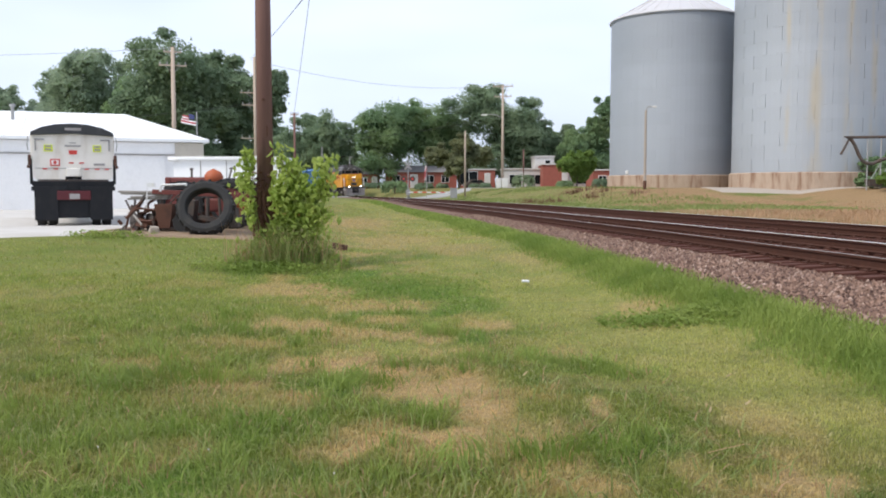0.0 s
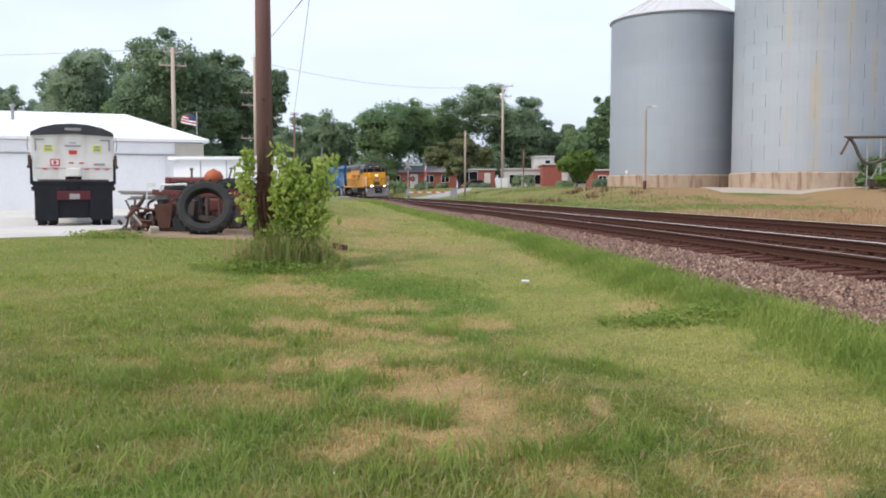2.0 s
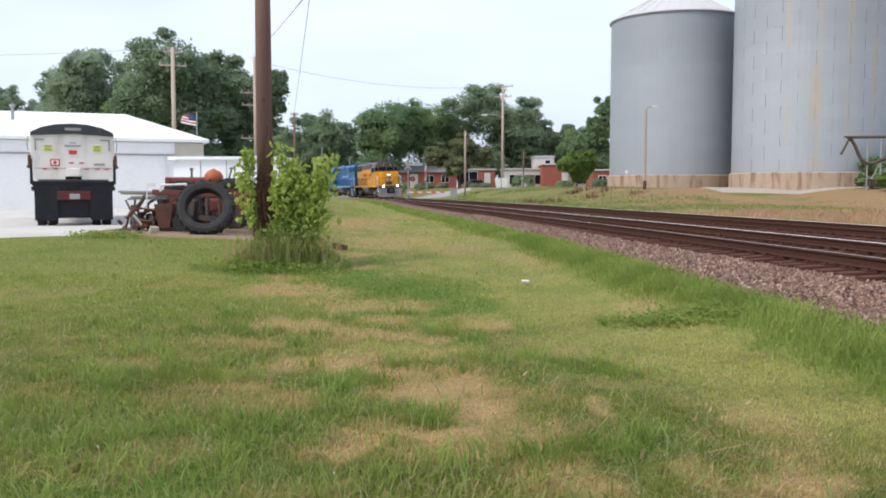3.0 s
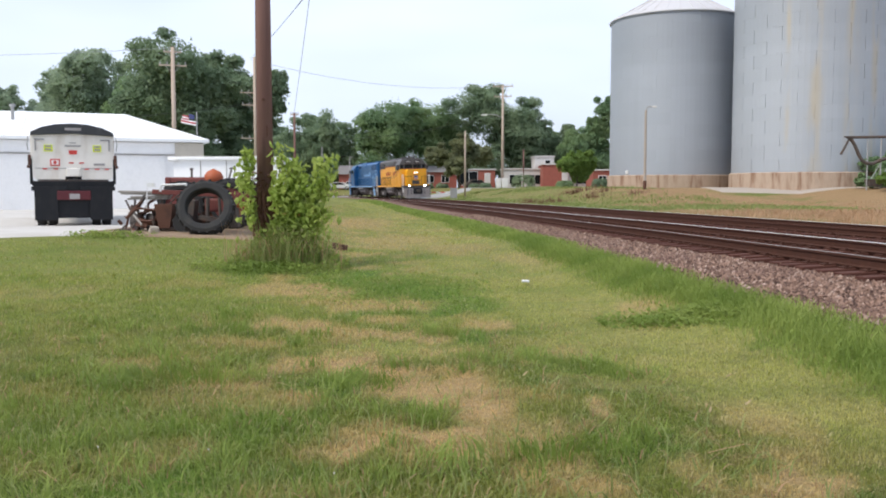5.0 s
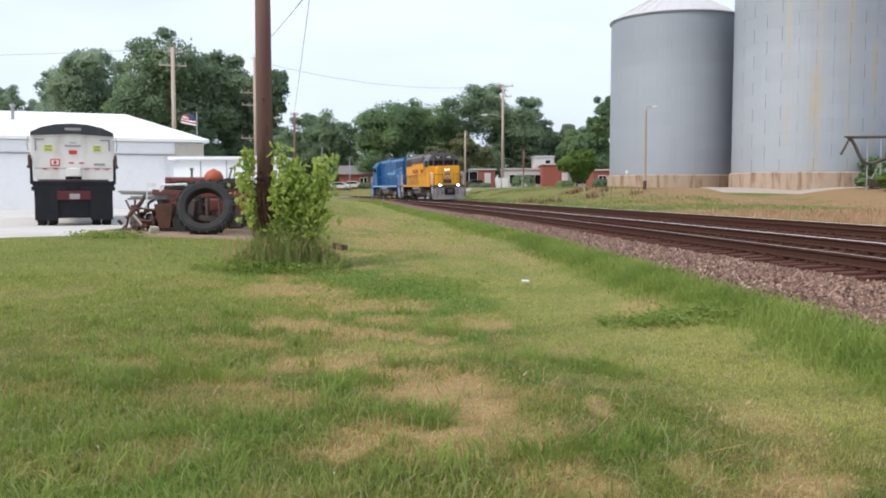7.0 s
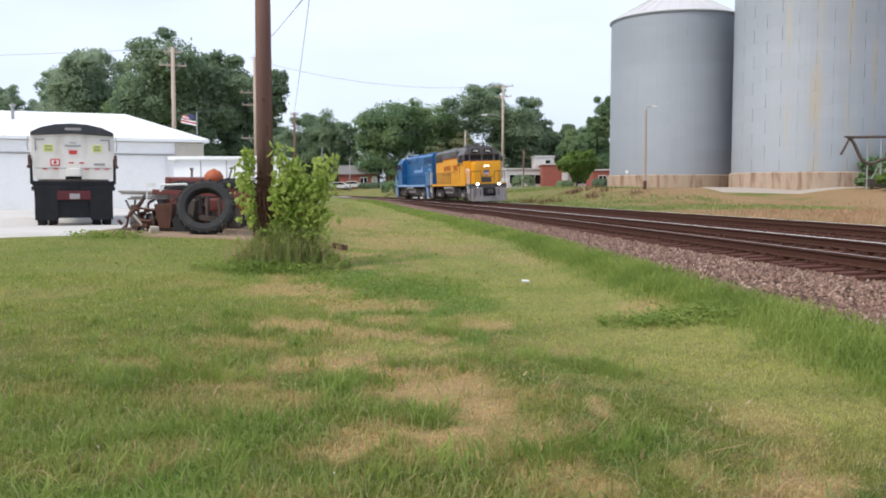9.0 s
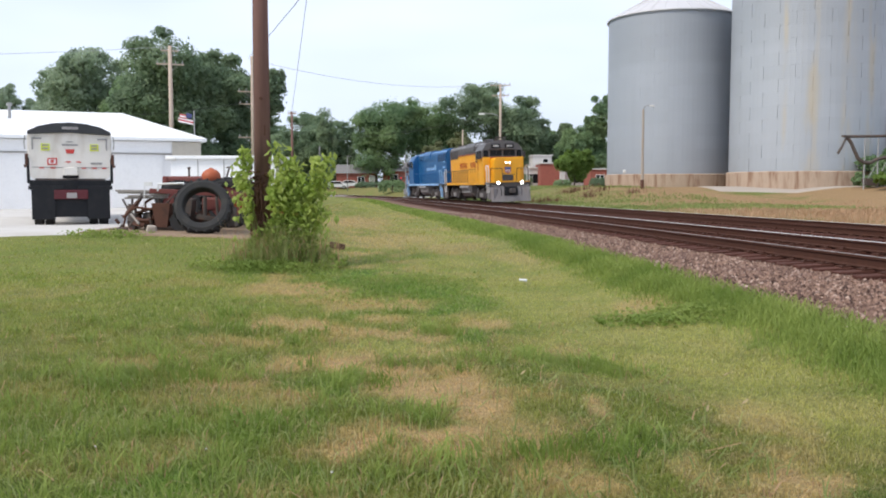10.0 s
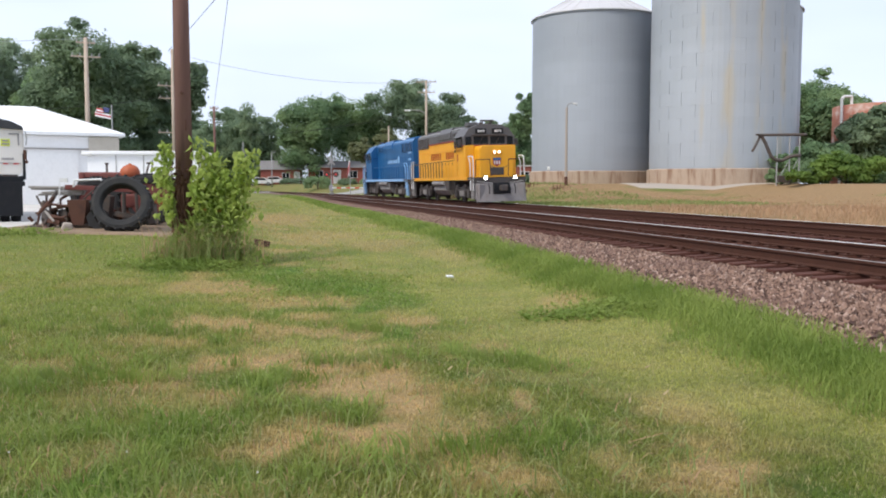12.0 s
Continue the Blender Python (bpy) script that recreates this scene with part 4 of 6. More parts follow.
    for x, z in ((-0.06, 1.94), (0.26, 1.94), (-0.88, 1.76), (-0.54, 1.76), (0.42, 1.76), (0.75, 1.76), (1.06, 1.76)):
        part("reflector", Shape().box((x, -0.012, z), (0.15, 0.015, 0.035)), M["red_sign"], gate)
    part("text_bar", Shape().box((0.82, -0.012, 1.90), (0.36, 0.012, 0.06)), M["grey_mark"], gate)
    part("dark_lip", Shape().box((0, -0.012, 1.425), (2.2, 0.03, 0.05), bevel=0.01), M["dark_iron"], gate, "dark lower lip")
    part("seam", Shape().box((-0.62, -0.006, 1.78), (1.1, 0.012, 0.02)).box((0.66, -0.006, 1.78), (1.1, 0.012, 0.02)), M["grey_mark"], gate)
    part("landing_leg", Shape().box((0.6, 7.4, 0.6), (0.12, 0.12, 1.3)).box((-0.6, 7.4, 0.6), (0.12, 0.12, 1.3)).box((0, 5.0, 1.15), (0.9, 6.5, 0.25)), M["black"], t)
    return t


build_dump_trailer()


# ---------------------------------------------------------------- old tractor and scrap
def tyre_shape(ro, ri, w, lugs, m):
    sh = Shape()
    prof = [(ri, -w * 0.38), (ri + 0.03, -w * 0.46), (ro - 0.10, -w * 0.5), (ro - 0.03, -w * 0.42), (ro - 0.02, 0), (ro - 0.03, w * 0.42),
            (ro - 0.10, w * 0.5), (ri + 0.03, w * 0.46), (ri, w * 0.38), (ri + 0.05, 0), (ri, -w * 0.38)]
    sh.lathe(prof, 48, m)
    for k in range(lugs):
        for s in (-1, 1):
            a = 2 * math.pi * (k + 0.25 * s) / lugs
            mm = m @ pose(0, 0, 0, 0, 0, math.degrees(a)) @ pose(ro - 0.02, 0, s * w * 0.25, s * 38, 0, 0)
            c = bmesh.ops.create_cube(sh.bm, size=1.0, matrix=mm @ Matrix.Diagonal((0.075, 0.055, w * 0.52, 1)))
    return sh


def build_scrap():
    g = 0.42
    # loose tractor tyre leaning back against the implement
    t = thing("scrap_tyre", pose(-5.95, 21.97, g + 0.64, 90 - 22, 0, 6), "large worn black tractor tyre leaning on scrap", "tyre")
    part("casing", tyre_shape(0.71, 0.46, 0.38, 0, Matrix.Identity(4)), M["tyre"], t)
    lug_me = finish("lug", Shape().box((0, 0, 0), (0.05, 0.055, 0.20), bevel=0.008).bm, M["tyre"])
    for k in range(22):
        for s in (-1, 1):
            lug = new("lug", lug_me)
            lug.parent = t
            lug.matrix_basis = pose(0, 0, 0, 0, 0, 360 * (k + 0.25 * s) / 22) @ pose(0.69, 0, s * 0.095, s * 38, 0, 0)

    tr = thing("tractor", pose(-6.6, 25.01, g), "old faded red tractor among weeds and scrap", "tractor")
    part("hood", Shape().box((-0.55, 0, 1.32), (1.25, 0.55, 0.26), bevel=0.06).box((-1.15, 0, 1.2), (0.16, 0.6, 0.5), bevel=0.04), M["red_paint"], tr, "faded red hood")
    part("engine", Shape().box((-0.5, 0, 0.85), (1.3, 0.42, 0.6), bevel=0.04).rod((-0.2, 0.3, 0.9), (-0.2, -0.3, 0.9), 0.12), M["dark_iron"], tr)
    part("fuel_tank", Shape().ball((0.10, -0.1, 1.42), (0.27, 0.27, 0.25), 20).rod((0.10, -0.1, 1.62), (0.10, -0.1, 1.69), 0.05), M["orange_paint"], tr, "round orange tank", flat=False)
    part("exhaust", Shape().rod((-0.55, 0, 1.4), (-0.55, 0, 1.68), 0.03).rod((-0.55, 0, 1.66), (-0.55, 0, 1.71), 0.05), M["dark_iron"], tr)
    part("fender", Shape().box((0.75, -0.55, 1.28), (0.75, 0.3, 0.07), (0, 6, 0), bevel=0.02).box((0.4, -0.55, 1.15), (0.08, 0.3, 0.4), (0, -25, 0)), M["red_paint"], tr)
    part("steering_post", Shape().rod((0.42, 0, 1.1), (0.6, 0, 1.72), 0.025).rod((0.52, 0, 1.70), (0.70, 0, 1.72), 0.02), M["dark_iron"], tr)
    part("lever", Shape().rod((0.72, -0.3, 1.1), (0.75, -0.3, 1.78), 0.015).rod((0.95, -0.3, 1.35), (1.25, -0.3, 1.7), 0.03).ball((1.27, -0.3, 1.7), (0.06, 0.05, 0.08), 8), M["dark_iron"], tr)
    for x, r in ((0.72, 0.70), (-0.62, 0.66)):
        for s in (-1, 1):
            y = s * 0.75
            w = part("wheel", tyre_shape(r, r * 0.64, 0.34, 20, pose(x, y, r, 90, 0, 0)), M["tyre"], tr, "black lugged tyre")
            part("rim", Shape().rod((x, y - 0.1, r), (x, y + 0.1, r), r * 0.66, seg=24).rod((x, y - 0.16, r), (x, y + 0.16, r), 0.12), M["red_paint"], w, "faded red wheel disc")
    part("axle", Shape().rod((0.72, -0.75, 0.68), (0.72, 0.75, 0.68), 0.09).rod((-0.62, -0.75, 0.64), (-0.62, 0.75, 0.64), 0.06), M["dark_iron"], tr)
    part("seat", Shape().box((0.75, 0.1, 1.22), (0.42, 0.42, 0.06), bevel=0.02).box((0.97, 0.1, 1.36), (0.06, 0.4, 0.26), bevel=0.02), M["red_paint"], tr)

    im = thing("planter_frame", pose(-6.2, 22.98, g), "rusty red farm implement toolbar with scrap bins", "farm implement")
    part("toolbar", Shape().box((0.15, 0, 0.98), (3.1, 0.12, 0.12), (0, 2.5, 0), bevel=0.01).box((1.3, 0.3, 0.84), (0.9, 0.12, 0.12), (0, 3, 0)), M["red_paint"], im, "faded red toolbar")
    part("drawbar", Shape().box((1.75, -0.1, 0.62), (1.9, 0.09, 0.10), (0, 4, 0), bevel=0.01).box((1.9, -0.1, 0.50), (1.3, 0.06, 0.05), (0, 6, 0)), M["orange_paint"], im, "orange drawbar")
    part("seed_box", Shape().box((0.28, 0.1, 0.70), (0.62, 0.4, 0.34), bevel=0.05), M["red_paint"], im, "faded red seed box")
    part("opener", Shape().rod((0.1, -0.3, 0.1), (0.1, -0.25, 0.9), 0.05).rod((0.45, -0.3, 0.1), (0.4, -0.25, 0.9), 0.04).box((0.3, -0.3, 0.32), (0.8, 0.15, 0.12), (0, 10, 0)), M["dark_iron"], im)
    hop = part("hopper", Shape().box((-0.98, -0.25, 0.42), (0.28, 0.36, 0.62), taper=(1.7, 1.3)), M["rust"], im, "rust-brown tapered hopper")
    part("strut", Shape().rod((-0.55, -0.3, 0.0), (-0.45, -0.25, 0.85), 0.035).rod((-0.62, 0.2, 0.0), (-0.62, 0.2, 1.0), 0.04), M["board"], im)
    for x in (-1.45, -1.85):
        part("gang_disc", Shape().rod((x - 0.02, -0.1, 0.25), (x + 0.03, -0.05, 0.25), 0.25, 0.22, seg=20).rod((x - 0.15, 0, 0.25), (x + 0.2, 0, 0.25), 0.05).rod((x, -0.3, 0.12), (x + 0.1, 0.2, 0.5), 0.03), M["dark_iron"], im)
    part("linkage", Shape().path([(-2.05, -0.2, 0.1), (-1.95, -0.2, 0.5), (-1.7, -0.2, 0.62), (-1.2, -0.2, 0.56)], 0.03).path([(-1.75, 0.1, 0.3), (-1.55, 0.1, 0.75), (-1.2, 0.1, 0.95)], 0.035).rod((-1.6, -0.1, 0.15), (-0.8, -0.1, 0.2), 0.05).box((-1.45, 0, 0.55), (0.6, 0.3, 0.05), (0, -14, 0)), M["rust"], im)
    part("spring", Shape().rod((-1.8, -0.1, 0.55), (-1.62, 0.05, 0.95), 0.05).ball((-1.9, -0.15, 0.62), (0.05, 0.05, 0.1), 8), M["dark_iron"], im)

    part("coulter", Shape().rod((-1.3, 0.2, 0.05), (-1.15, 0.2, 0.7), 0.03).rod((-1.62, 0.3, 0.02), (-1.0, 0.3, 0.55), 0.025).rod((-1.0, -0.35, 0.08), (-0.2, -0.35, 0.14), 0.045), M["dark_iron"], im)
    for gx, lean in ((-0.35, 8), (0.75, -6)):
        part("chain_guard", Shape().box((gx, -0.1, 0.48), (0.19, 0.4, 0.72), (0, lean, 0), bevel=0.02), M["dark_iron"], im)
    rnd = random.Random(21)
    for k in range(44):
        p0 = (rnd.uniform(-2.2, 0.1), rnd.uniform(-0.4, 0.4), rnd.uniform(0.03, 0.5))
        p1 = (p0[0] + rnd.uniform(-0.5, 0.6), p0[1] + rnd.uniform(-0.3, 0.3), max(0.03, p0[2] + rnd.uniform(-0.4, 0.5)))
        part("scrap_bar", Shape().rod(p0, p1, rnd.uniform(0.015, 0.045), seg=7), M[rnd.choice(("rust", "dark_iron", "dark_iron", "red_paint", "board"))], im)
    for k in range(7):
        part("scrap_plate", Shape().box((rnd.uniform(-2.0, 0.0), rnd.uniform(-0.4, 0.3), rnd.uniform(0.1, 0.5)), (rnd.uniform(0.15, 0.4), 0.03, rnd.uniform(0.1, 0.3)), (rnd.uniform(-40, 40), rnd.uniform(-30, 30), rnd.uniform(-40, 40))), M[rnd.choice(("rust", "dark_iron", "dark_iron"))], im)
    part("depth_wheel", Shape().rod((-0.5, -0.45, 0.26), (-0.5, -0.3, 0.26), 0.26, seg=20).rod((-0.5, -0.5, 0.26), (-0.5, -0.25, 0.26), 0.06), M["tyre"], im)

    b = thing("board_stack", pose(-7.85, 23.09, g), "weathered grey boards lying on scrap iron", "boards")
    for k, (x, z, w, ry) in enumerate(((-0.02, 1.04, 1.25, 1.0), (0.05, 0.985, 1.28, 1.5), (0.16, 0.92, 1.0, -1.5), (0.1, 0.865, 1.05, -1.0))):
        part("board", Shape().box((x, 0.02 * k, z), (w, 0.3, 0.05), (0, ry, 0.8 * k), bevel=0.006), M["board"], b)
    part("trestle", Shape().rod((-0.35, 0, 0), (-0.25, 0, 0.85), 0.03).rod((0.5, 0, 0), (0.45, 0, 0.85), 0.03).rod((-0.3, 0, 0.4), (0.5, 0, 0.5), 0.025), M["dark_iron"], b)

    p = thing("pipe_frame", pose(-6.95, 22.77, g), "white-painted bent pipe frame standing on scrap", "pipe frame")
    part("pipe", Shape().path([(-0.38, 0, 1.05), (-0.36, 0, 1.22), (0.30, 0, 1.24), (0.30, 0, 0.0)], 0.028, 8), M["white_paint"], p)
    part("clamp", Shape().box((-0.62, 0, 1.22), (0.2, 0.06, 0.10)).rod((-0.72, 0, 1.15), (-0.75, 0, 0.6), 0.015), M["white_paint"], p)

    st = tagged(new("pale_rock", finish("pale_rock", Shape().box((0, 0, 0), (0.3, 0.25, 0.2), (10, 6, 20), bevel=0.05, taper=(0.7, 0.8)).bm, M["pad"])), "pale broken concrete lump beside the scrap", "rock")
    st.matrix_basis = pose(-7.3, 22.13, g + 0.08)
    sl = tagged(new("timber_block", finish("timber_block", Shape().box((0, 0, 0), (0.34, 0.12, 0.14), bevel=0.01).bm, M["rust"])), "short dark timber block on the grass", "timber")
    sl.matrix_basis = pose(-2.35, 19.88, gz(-2.35, 19.88) + 0.08, 0, 12, 20)


build_scrap()


# ---------------------------------------------------------------- poles and wires
def arm(sh, x0, x1, z, w=0.11):
    sh.box(((x0 + x1) / 2, 0.12, z), (x1 - x0, 0.09, w))


def utility_pole(x, y, z0, top, r, material, arms, label, turn=0.0, lean=0.0):
    p = thing("utility_pole", pose(x, y, z0, 0, lean, turn), label, "utility pole")
    h = top - z0
    part("pole", Shape().rod((0, 0, -0.3), (0, 0, h), r * 1.12, r * 0.8, 16), material, p, flat=False)
    for z, w in arms:
        sh = Shape()
        arm(sh, -w / 2, w / 2, z - z0)
        a = part("crossarm", sh, M["pole_pale"], p)
        part("brace", Shape().rod((-w * 0.3, 0.12, z - z0), (0, 0.1, z - z0 - 0.6), 0.02).rod((w * 0.3, 0.12, z - z0), (0, 0.1, z - z0 - 0.6), 0.02), M["steel"], p)
        for k in (-0.45, -0.2, 0.2, 0.45):
            part("insulator", Shape().rod((k * w, 0.12, z - z0 + 0.05), (k * w, 0.12, z - z0 + 0.28), 0.05, 0.035, 8), M["pole_grey"], a)
    return p


main_pole = utility_pole(-3.46, 17.1, 0.05, 10.6, 0.152, M["pole_wood"], ((10.0, 2.4),), "thick dark brown wooden utility pole with vine round its foot")
part("knot", Shape().rod((0.02, -0.14, 3.2), (0.02, -0.19, 3.2), 0.03), M["rust"], main_pole)
part("split", Shape().box((0.08, -0.14, 2.6), (0.02, 0.04, 0.2)), M["rust"], main_pole)
utility_pole(-20.2, 66.28, 0.4, 12.1, 0.17, M["pole_pale"], ((11.75, 1.3), (10.75, 2.0)), "weathered pale wooden utility pole with two crossarms", 20)
utility_pole(-17.05, 80.17, 0.45, 13.4, 0.16, M["pole_pale"], ((10.2, 2.6), (9.1, 2.4), (6.1, 2.6)), "grey wooden utility pole with three crossarms", 25)
utility_pole(-16.2, 96.21, 0.45, 9.8, 0.13, M["pole_wood"], ((9.6, 0.9),), "slim dark utility pole before the trees")
lit = utility_pole(7.6, 112.24, 0.9, 14.65, 0.165, M["pole_pale"], ((14.5, 2.6), (13.2, 2.2)), "tall pale utility pole with crossarms and a lamp arm", -8)
part("lamp_arm", Shape().path([(0, 0, 9.6), (-0.9, -0.1, 10.0), (-2.0, -0.2, 10.05)], 0.05), M["pole_grey"], lit)
part("lamp_head", Shape().box((-2.35, -0.2, 10.0), (0.75, 0.3, 0.2), bevel=0.06), M["white_paint"], lit, "white street lamp head")
utility_pole(2.55, 101.55, 0.5, 8.2, 0.10, M["pole_pale"], (), "plain pale pole standing beside the crossing")
street = utility_pole(-15.9, 150.0, 1.1, 6.9, 0.085, M["pole_grey"], (), "slim grey street light pole beyond the road")
part("lamp_head", Shape().box((0.3, -0.1, 5.78), (0.7, 0.22, 0.12), bevel=0.03), M["pole_grey"], street)
utility_pole(11.75, 128.28, 0.9, 7.3, 0.1, M["pole_wood"], (), "slim dark post before the hedge")

yl = thing("yard_lamp", pose(16.2, 70.55, gz(16.2, 70.55)), "pale pole lamp with a curved arm and rusty foot", "lamp")
part("pole", Shape().rod((0, 0, -0.2), (0, 0, 6.3), 0.13, 0.095, 12), M["pad"], yl)
part("foot", Shape().rod((0, 0, -0.2), (0, 0, 0.7), 0.15, 0.14, 12), M["rust"], yl, "rusty lower sleeve")
part("arm", Shape().path([(0, 0, 6.25), (0.08, 0, 6.5), (0.3, 0, 6.62), (0.6, 0, 6.65)], 0.035), M["pole_grey"], yl)
part("lamp_head", Shape().box((0.68, 0, 6.6), (0.36, 0.2, 0.14), bevel=0.04), M["white_paint"], yl)


def wire(a, b, sag, r, material, label):
    a, b = Vector(a), Vector(b)
    cu = bpy.data.curves.new("wire", "CURVE")
    cu.dimensions, cu.bevel_depth, cu.bevel_resolution = "3D", r, 1
    sp = cu.splines.new("POLY")
    n = 24
    sp.points.add(n)
    for i in range(n + 1):
        t = i / n
        p = a.lerp(b, t) - Vector((0, 0, sag * 4 * t * (1 - t)))
        sp.points[i].co = (*p, 1)
    cu.materials.append(material)
    ob = new("overhead_wire", cu)
    return tagged(ob, label, "wire", "overhead wires")


wire((-17.4, 80.28, 13.2), (7.6, 112.24, 14.75), 1.3, 0.018, M["wire_pale"], "thin overhead wire sagging between two poles")
wire((3.3, 5.34, 8.0), (-17.4, 80.28, 13.3), 0.4, 0.017, M["wire"], "dark overhead wire running to a far pole")
wire((3.3, -10.69, 11.5), (-16.2, 96.21, 9.85), 0.3, 0.017, M["wire_pale"], "thin overhead wire running to a slim pole")
wire((1.9, -8.55, 11.5), (-17.0, 80.28, 10.4), 0.3, 0.014, M["wire_pale"], "thin overhead wire running to a far pole")
wire((-44, 53.45, 9.4), (-20.2, 66.38, 12.05), 0.25, 0.016, M["wire_pale"], "thin overhead wire above the shed")
wire((-17.4, 80.28, 9.3), (-33, 64.14, 6.6), 0.5, 0.018, M["wire"], "dark service wire sloping down to the shed")
wire((7.6, 112.24, 10.9), (-18, 136.83, 9.0), 0.6, 0.02, M["wire"], "dark overhead wire before the far trees")


# ---------------------------------------------------------------- level crossing
def crossing_signal(x, y, gate, label, turn=0.0):
    z0 = gz(x, y)
    s = thing("crossing_signal", pose(x, y, z0, 0, 0, turn), label, "crossing signal", "level crossing signals")
    part("mast", Shape().rod((0, 0, 0), (0, 0, 5.0), 0.075, 0.06, 10).box((0, 0, 0.25), (0.5, 0.5, 0.5), bevel=0.03), M["pole_grey"], s)
    cb = part("crossbuck", Shape().box((0, -0.1, 3.95), (1.1, 0.03, 0.16), (0, 45, 0)), M["grey_mark"], s, "weathered grey crossbuck boards")
    part("board", Shape().box((0, -0.14, 3.95), (1.1, 0.03, 0.16), (0, -45, 0)), M["grey_mark"], cb)
    part("light_bar", Shape().rod((-0.55, -0.08, 2.5), (0.55, -0.08, 2.5), 0.04), M["dark_iron"], s)
    for k in (-0.5, 0.5):
        b = part("backplate", Shape().rod((k, -0.12, 2.5), (k, -0.15, 2.5), 0.3, seg=20), M["dark_iron"], s)
        part("lens", Shape().rod((k, -0.15, 2.5), (k, -0.22, 2.5), 0.11, 0.10, 16), M["red_glow"], b, "lit red lens")
    if gate:
        part("gate_box", Shape().box((0.0, -0.3, 1.0), (0.45, 0.4, 0.6), bevel=0.03), M["pole_grey"], s)
        for k in range(9):
            part("gate_arm", Shape().box((0.35 + 0.5 * k, -0.5, 1.02), (0.5, 0.05, 0.14 - 0.004 * k)), M["red_sign" if k % 2 else "white_paint"], s, "lowered red and white gate arm")
    return s


crossing_signal(-3.9, 98.34, True, "level crossing mast with crossbuck, red lights and lowered gate")
crossing_signal(-11.6, 84.45, False, "level crossing mast with crossbuck seen over the vines", 72)
cab_box = thing("relay_cabinet", pose(1.2, 99.41, gz(1.2, 99.41)), "small pale grey signal cabinet beside the crossing", "cabinet")
part("body", Shape().box((0, 0, 0.6), (0.75, 0.6, 1.2), bevel=0.03), M["pole_grey"], cab_box)
part("lid", Shape().box((0, 0, 1.23), (0.85, 0.7, 0.08), bevel=0.02), M["steel"], cab_box)
fp = thing("flagpole", pose(-1.9, 102.62, gz(-1.9, 102.62)), "small pole with a furled red and white flag", "flagpole")
part("pole", Shape().rod((0, 0, 0), (0, 0, 4.4), 0.045), M["pole_grey"], fp)
part("flag", Shape().box((-0.16, 0, 3.2), (0.3, 0.14, 1.7), (0, 4, 0), bevel=0.05, taper=(0.4, 0.5)), M["flag_white"], fp)
part("stripe", Shape().box((-0.26, -0.03, 2.9), (0.1, 0.16, 1.0), (0, 4, 0)).box((-0.1, -0.03, 3.3), (0.07, 0.16, 1.2), (0, 4, 0)), M["flag_red"], fp)
for x, w in ((7.0, 0.6), (7.75, 0.75)):
    ub = thing("utility_cabinet", pose(x, 110.6, gz(x, 110.6)), "white utility cabinet at a pole's foot", "cabinet", "cabinets at the pole")
    part("body", Shape().box((0, 0, 0.6), (w, 0.6, 1.3), bevel=0.03), M["white_paint"], ub)
    part("door", Shape().box((0, -0.31, 0.62), (w * 0.8, 0.03, 1.0), bevel=0.01), M["white_paint"], ub)


# ---------------------------------------------------------------- distant buildings
def far_building(name, x, y, w, d, h, material, windows, label, roof="flat", rise=1.6):
    z0 = gz(x, y) - 0.1
    b = thing(name, pose(x, y, z0), label, "building")
    part("wall", Shape().box((0, d / 2, h / 2), (w, d, h)), material, b)
    if roof == "flat":
        part("roof", Shape().box((0, d / 2, h + 0.12), (w + 0.4, d + 0.4, 0.24), bevel=0.03), M["pale_wall"], b)
    else:
        part("roof", Shape().prism([(-0.4, h), (d + 0.4, h), (d / 2, h + rise)], "x", -w / 2 - 0.4, w / 2 + 0.4), M["flat_roof"], b)
    for wx, wz, ww, wh, kind in windows:
        win = part("window" if kind != "door" else "door", Shape().box((wx, -0.02, wz), (ww + 0.16, 0.1, wh + 0.16)), M["white_paint"], b)
        part("pane", Shape().box((wx, -0.06, wz), (ww, 0.06, wh)), M["glass" if kind == "glass" else "pale_wall"], win)
        if kind == "glass" and ww > 0.9:
            part("mullion", Shape().box((wx, -0.10, wz), (0.08, 0.04, wh)), M["white_paint"], win)
    return b


far_building("brick_house", -4.0, 160.34, 13.0, 9.0, 3.0, M["brick"], [(-4.5, 1.8, 1.3, 1.2, "glass"), (-1.3, 1.4, 1.2, 2.3, "door"), (1.5, 1.8, 1.6, 1.2, "glass"), (4.4, 1.8, 1.3, 1.2, "glass")], "low red brick building with white windows", "gable", 1.3)
far_building("brick_house", 6.0, 156.07, 6.5, 8.0, 3.3, M["brick"], [(-1.4, 1.9, 3.0, 2.3, "glass"), (1.9, 1.6, 0.9, 2.2, "door")], "red brick building with a tall white-framed window", "flat")
far_building("shop", 14.0, 151.79, 7.0, 8.0, 3.3, M["pale_wall"], [(-1.5, 1.6, 2.0, 1.6, "glass"), (1.8, 1.6, 2.0, 1.6, "glass")], "low pale building behind bushes", "flat")
far_building("brick_house", 18.9, 147.52, 4.2, 8.0, 4.0, M["brick"], [(1.55, 1.6, 0.8, 2.6, "door")], "red brick block with a pale side door", "flat")
far_building("shop", 18.0, 156.07, 3.4, 6.0, 5.6, M["pale_wall"], [(0.6, 4.7, 0.9, 0.7, "glass")], "pale upper storey behind the brick block", "flat")
far_building("shop", 23.0, 148.59, 3.8, 6.0, 3.0, M["pale_wall"], [(0.5, 1.5, 1.6, 1.3, "glass")], "low pale building between trees", "flat")
far_building("brick_house", 26.6, 141.1, 5.0, 7.0, 2.9, M["brick"], [(-1.0, 1.5, 1.2, 1.1, "glass")], "low red brick building beside the grain bins", "flat")
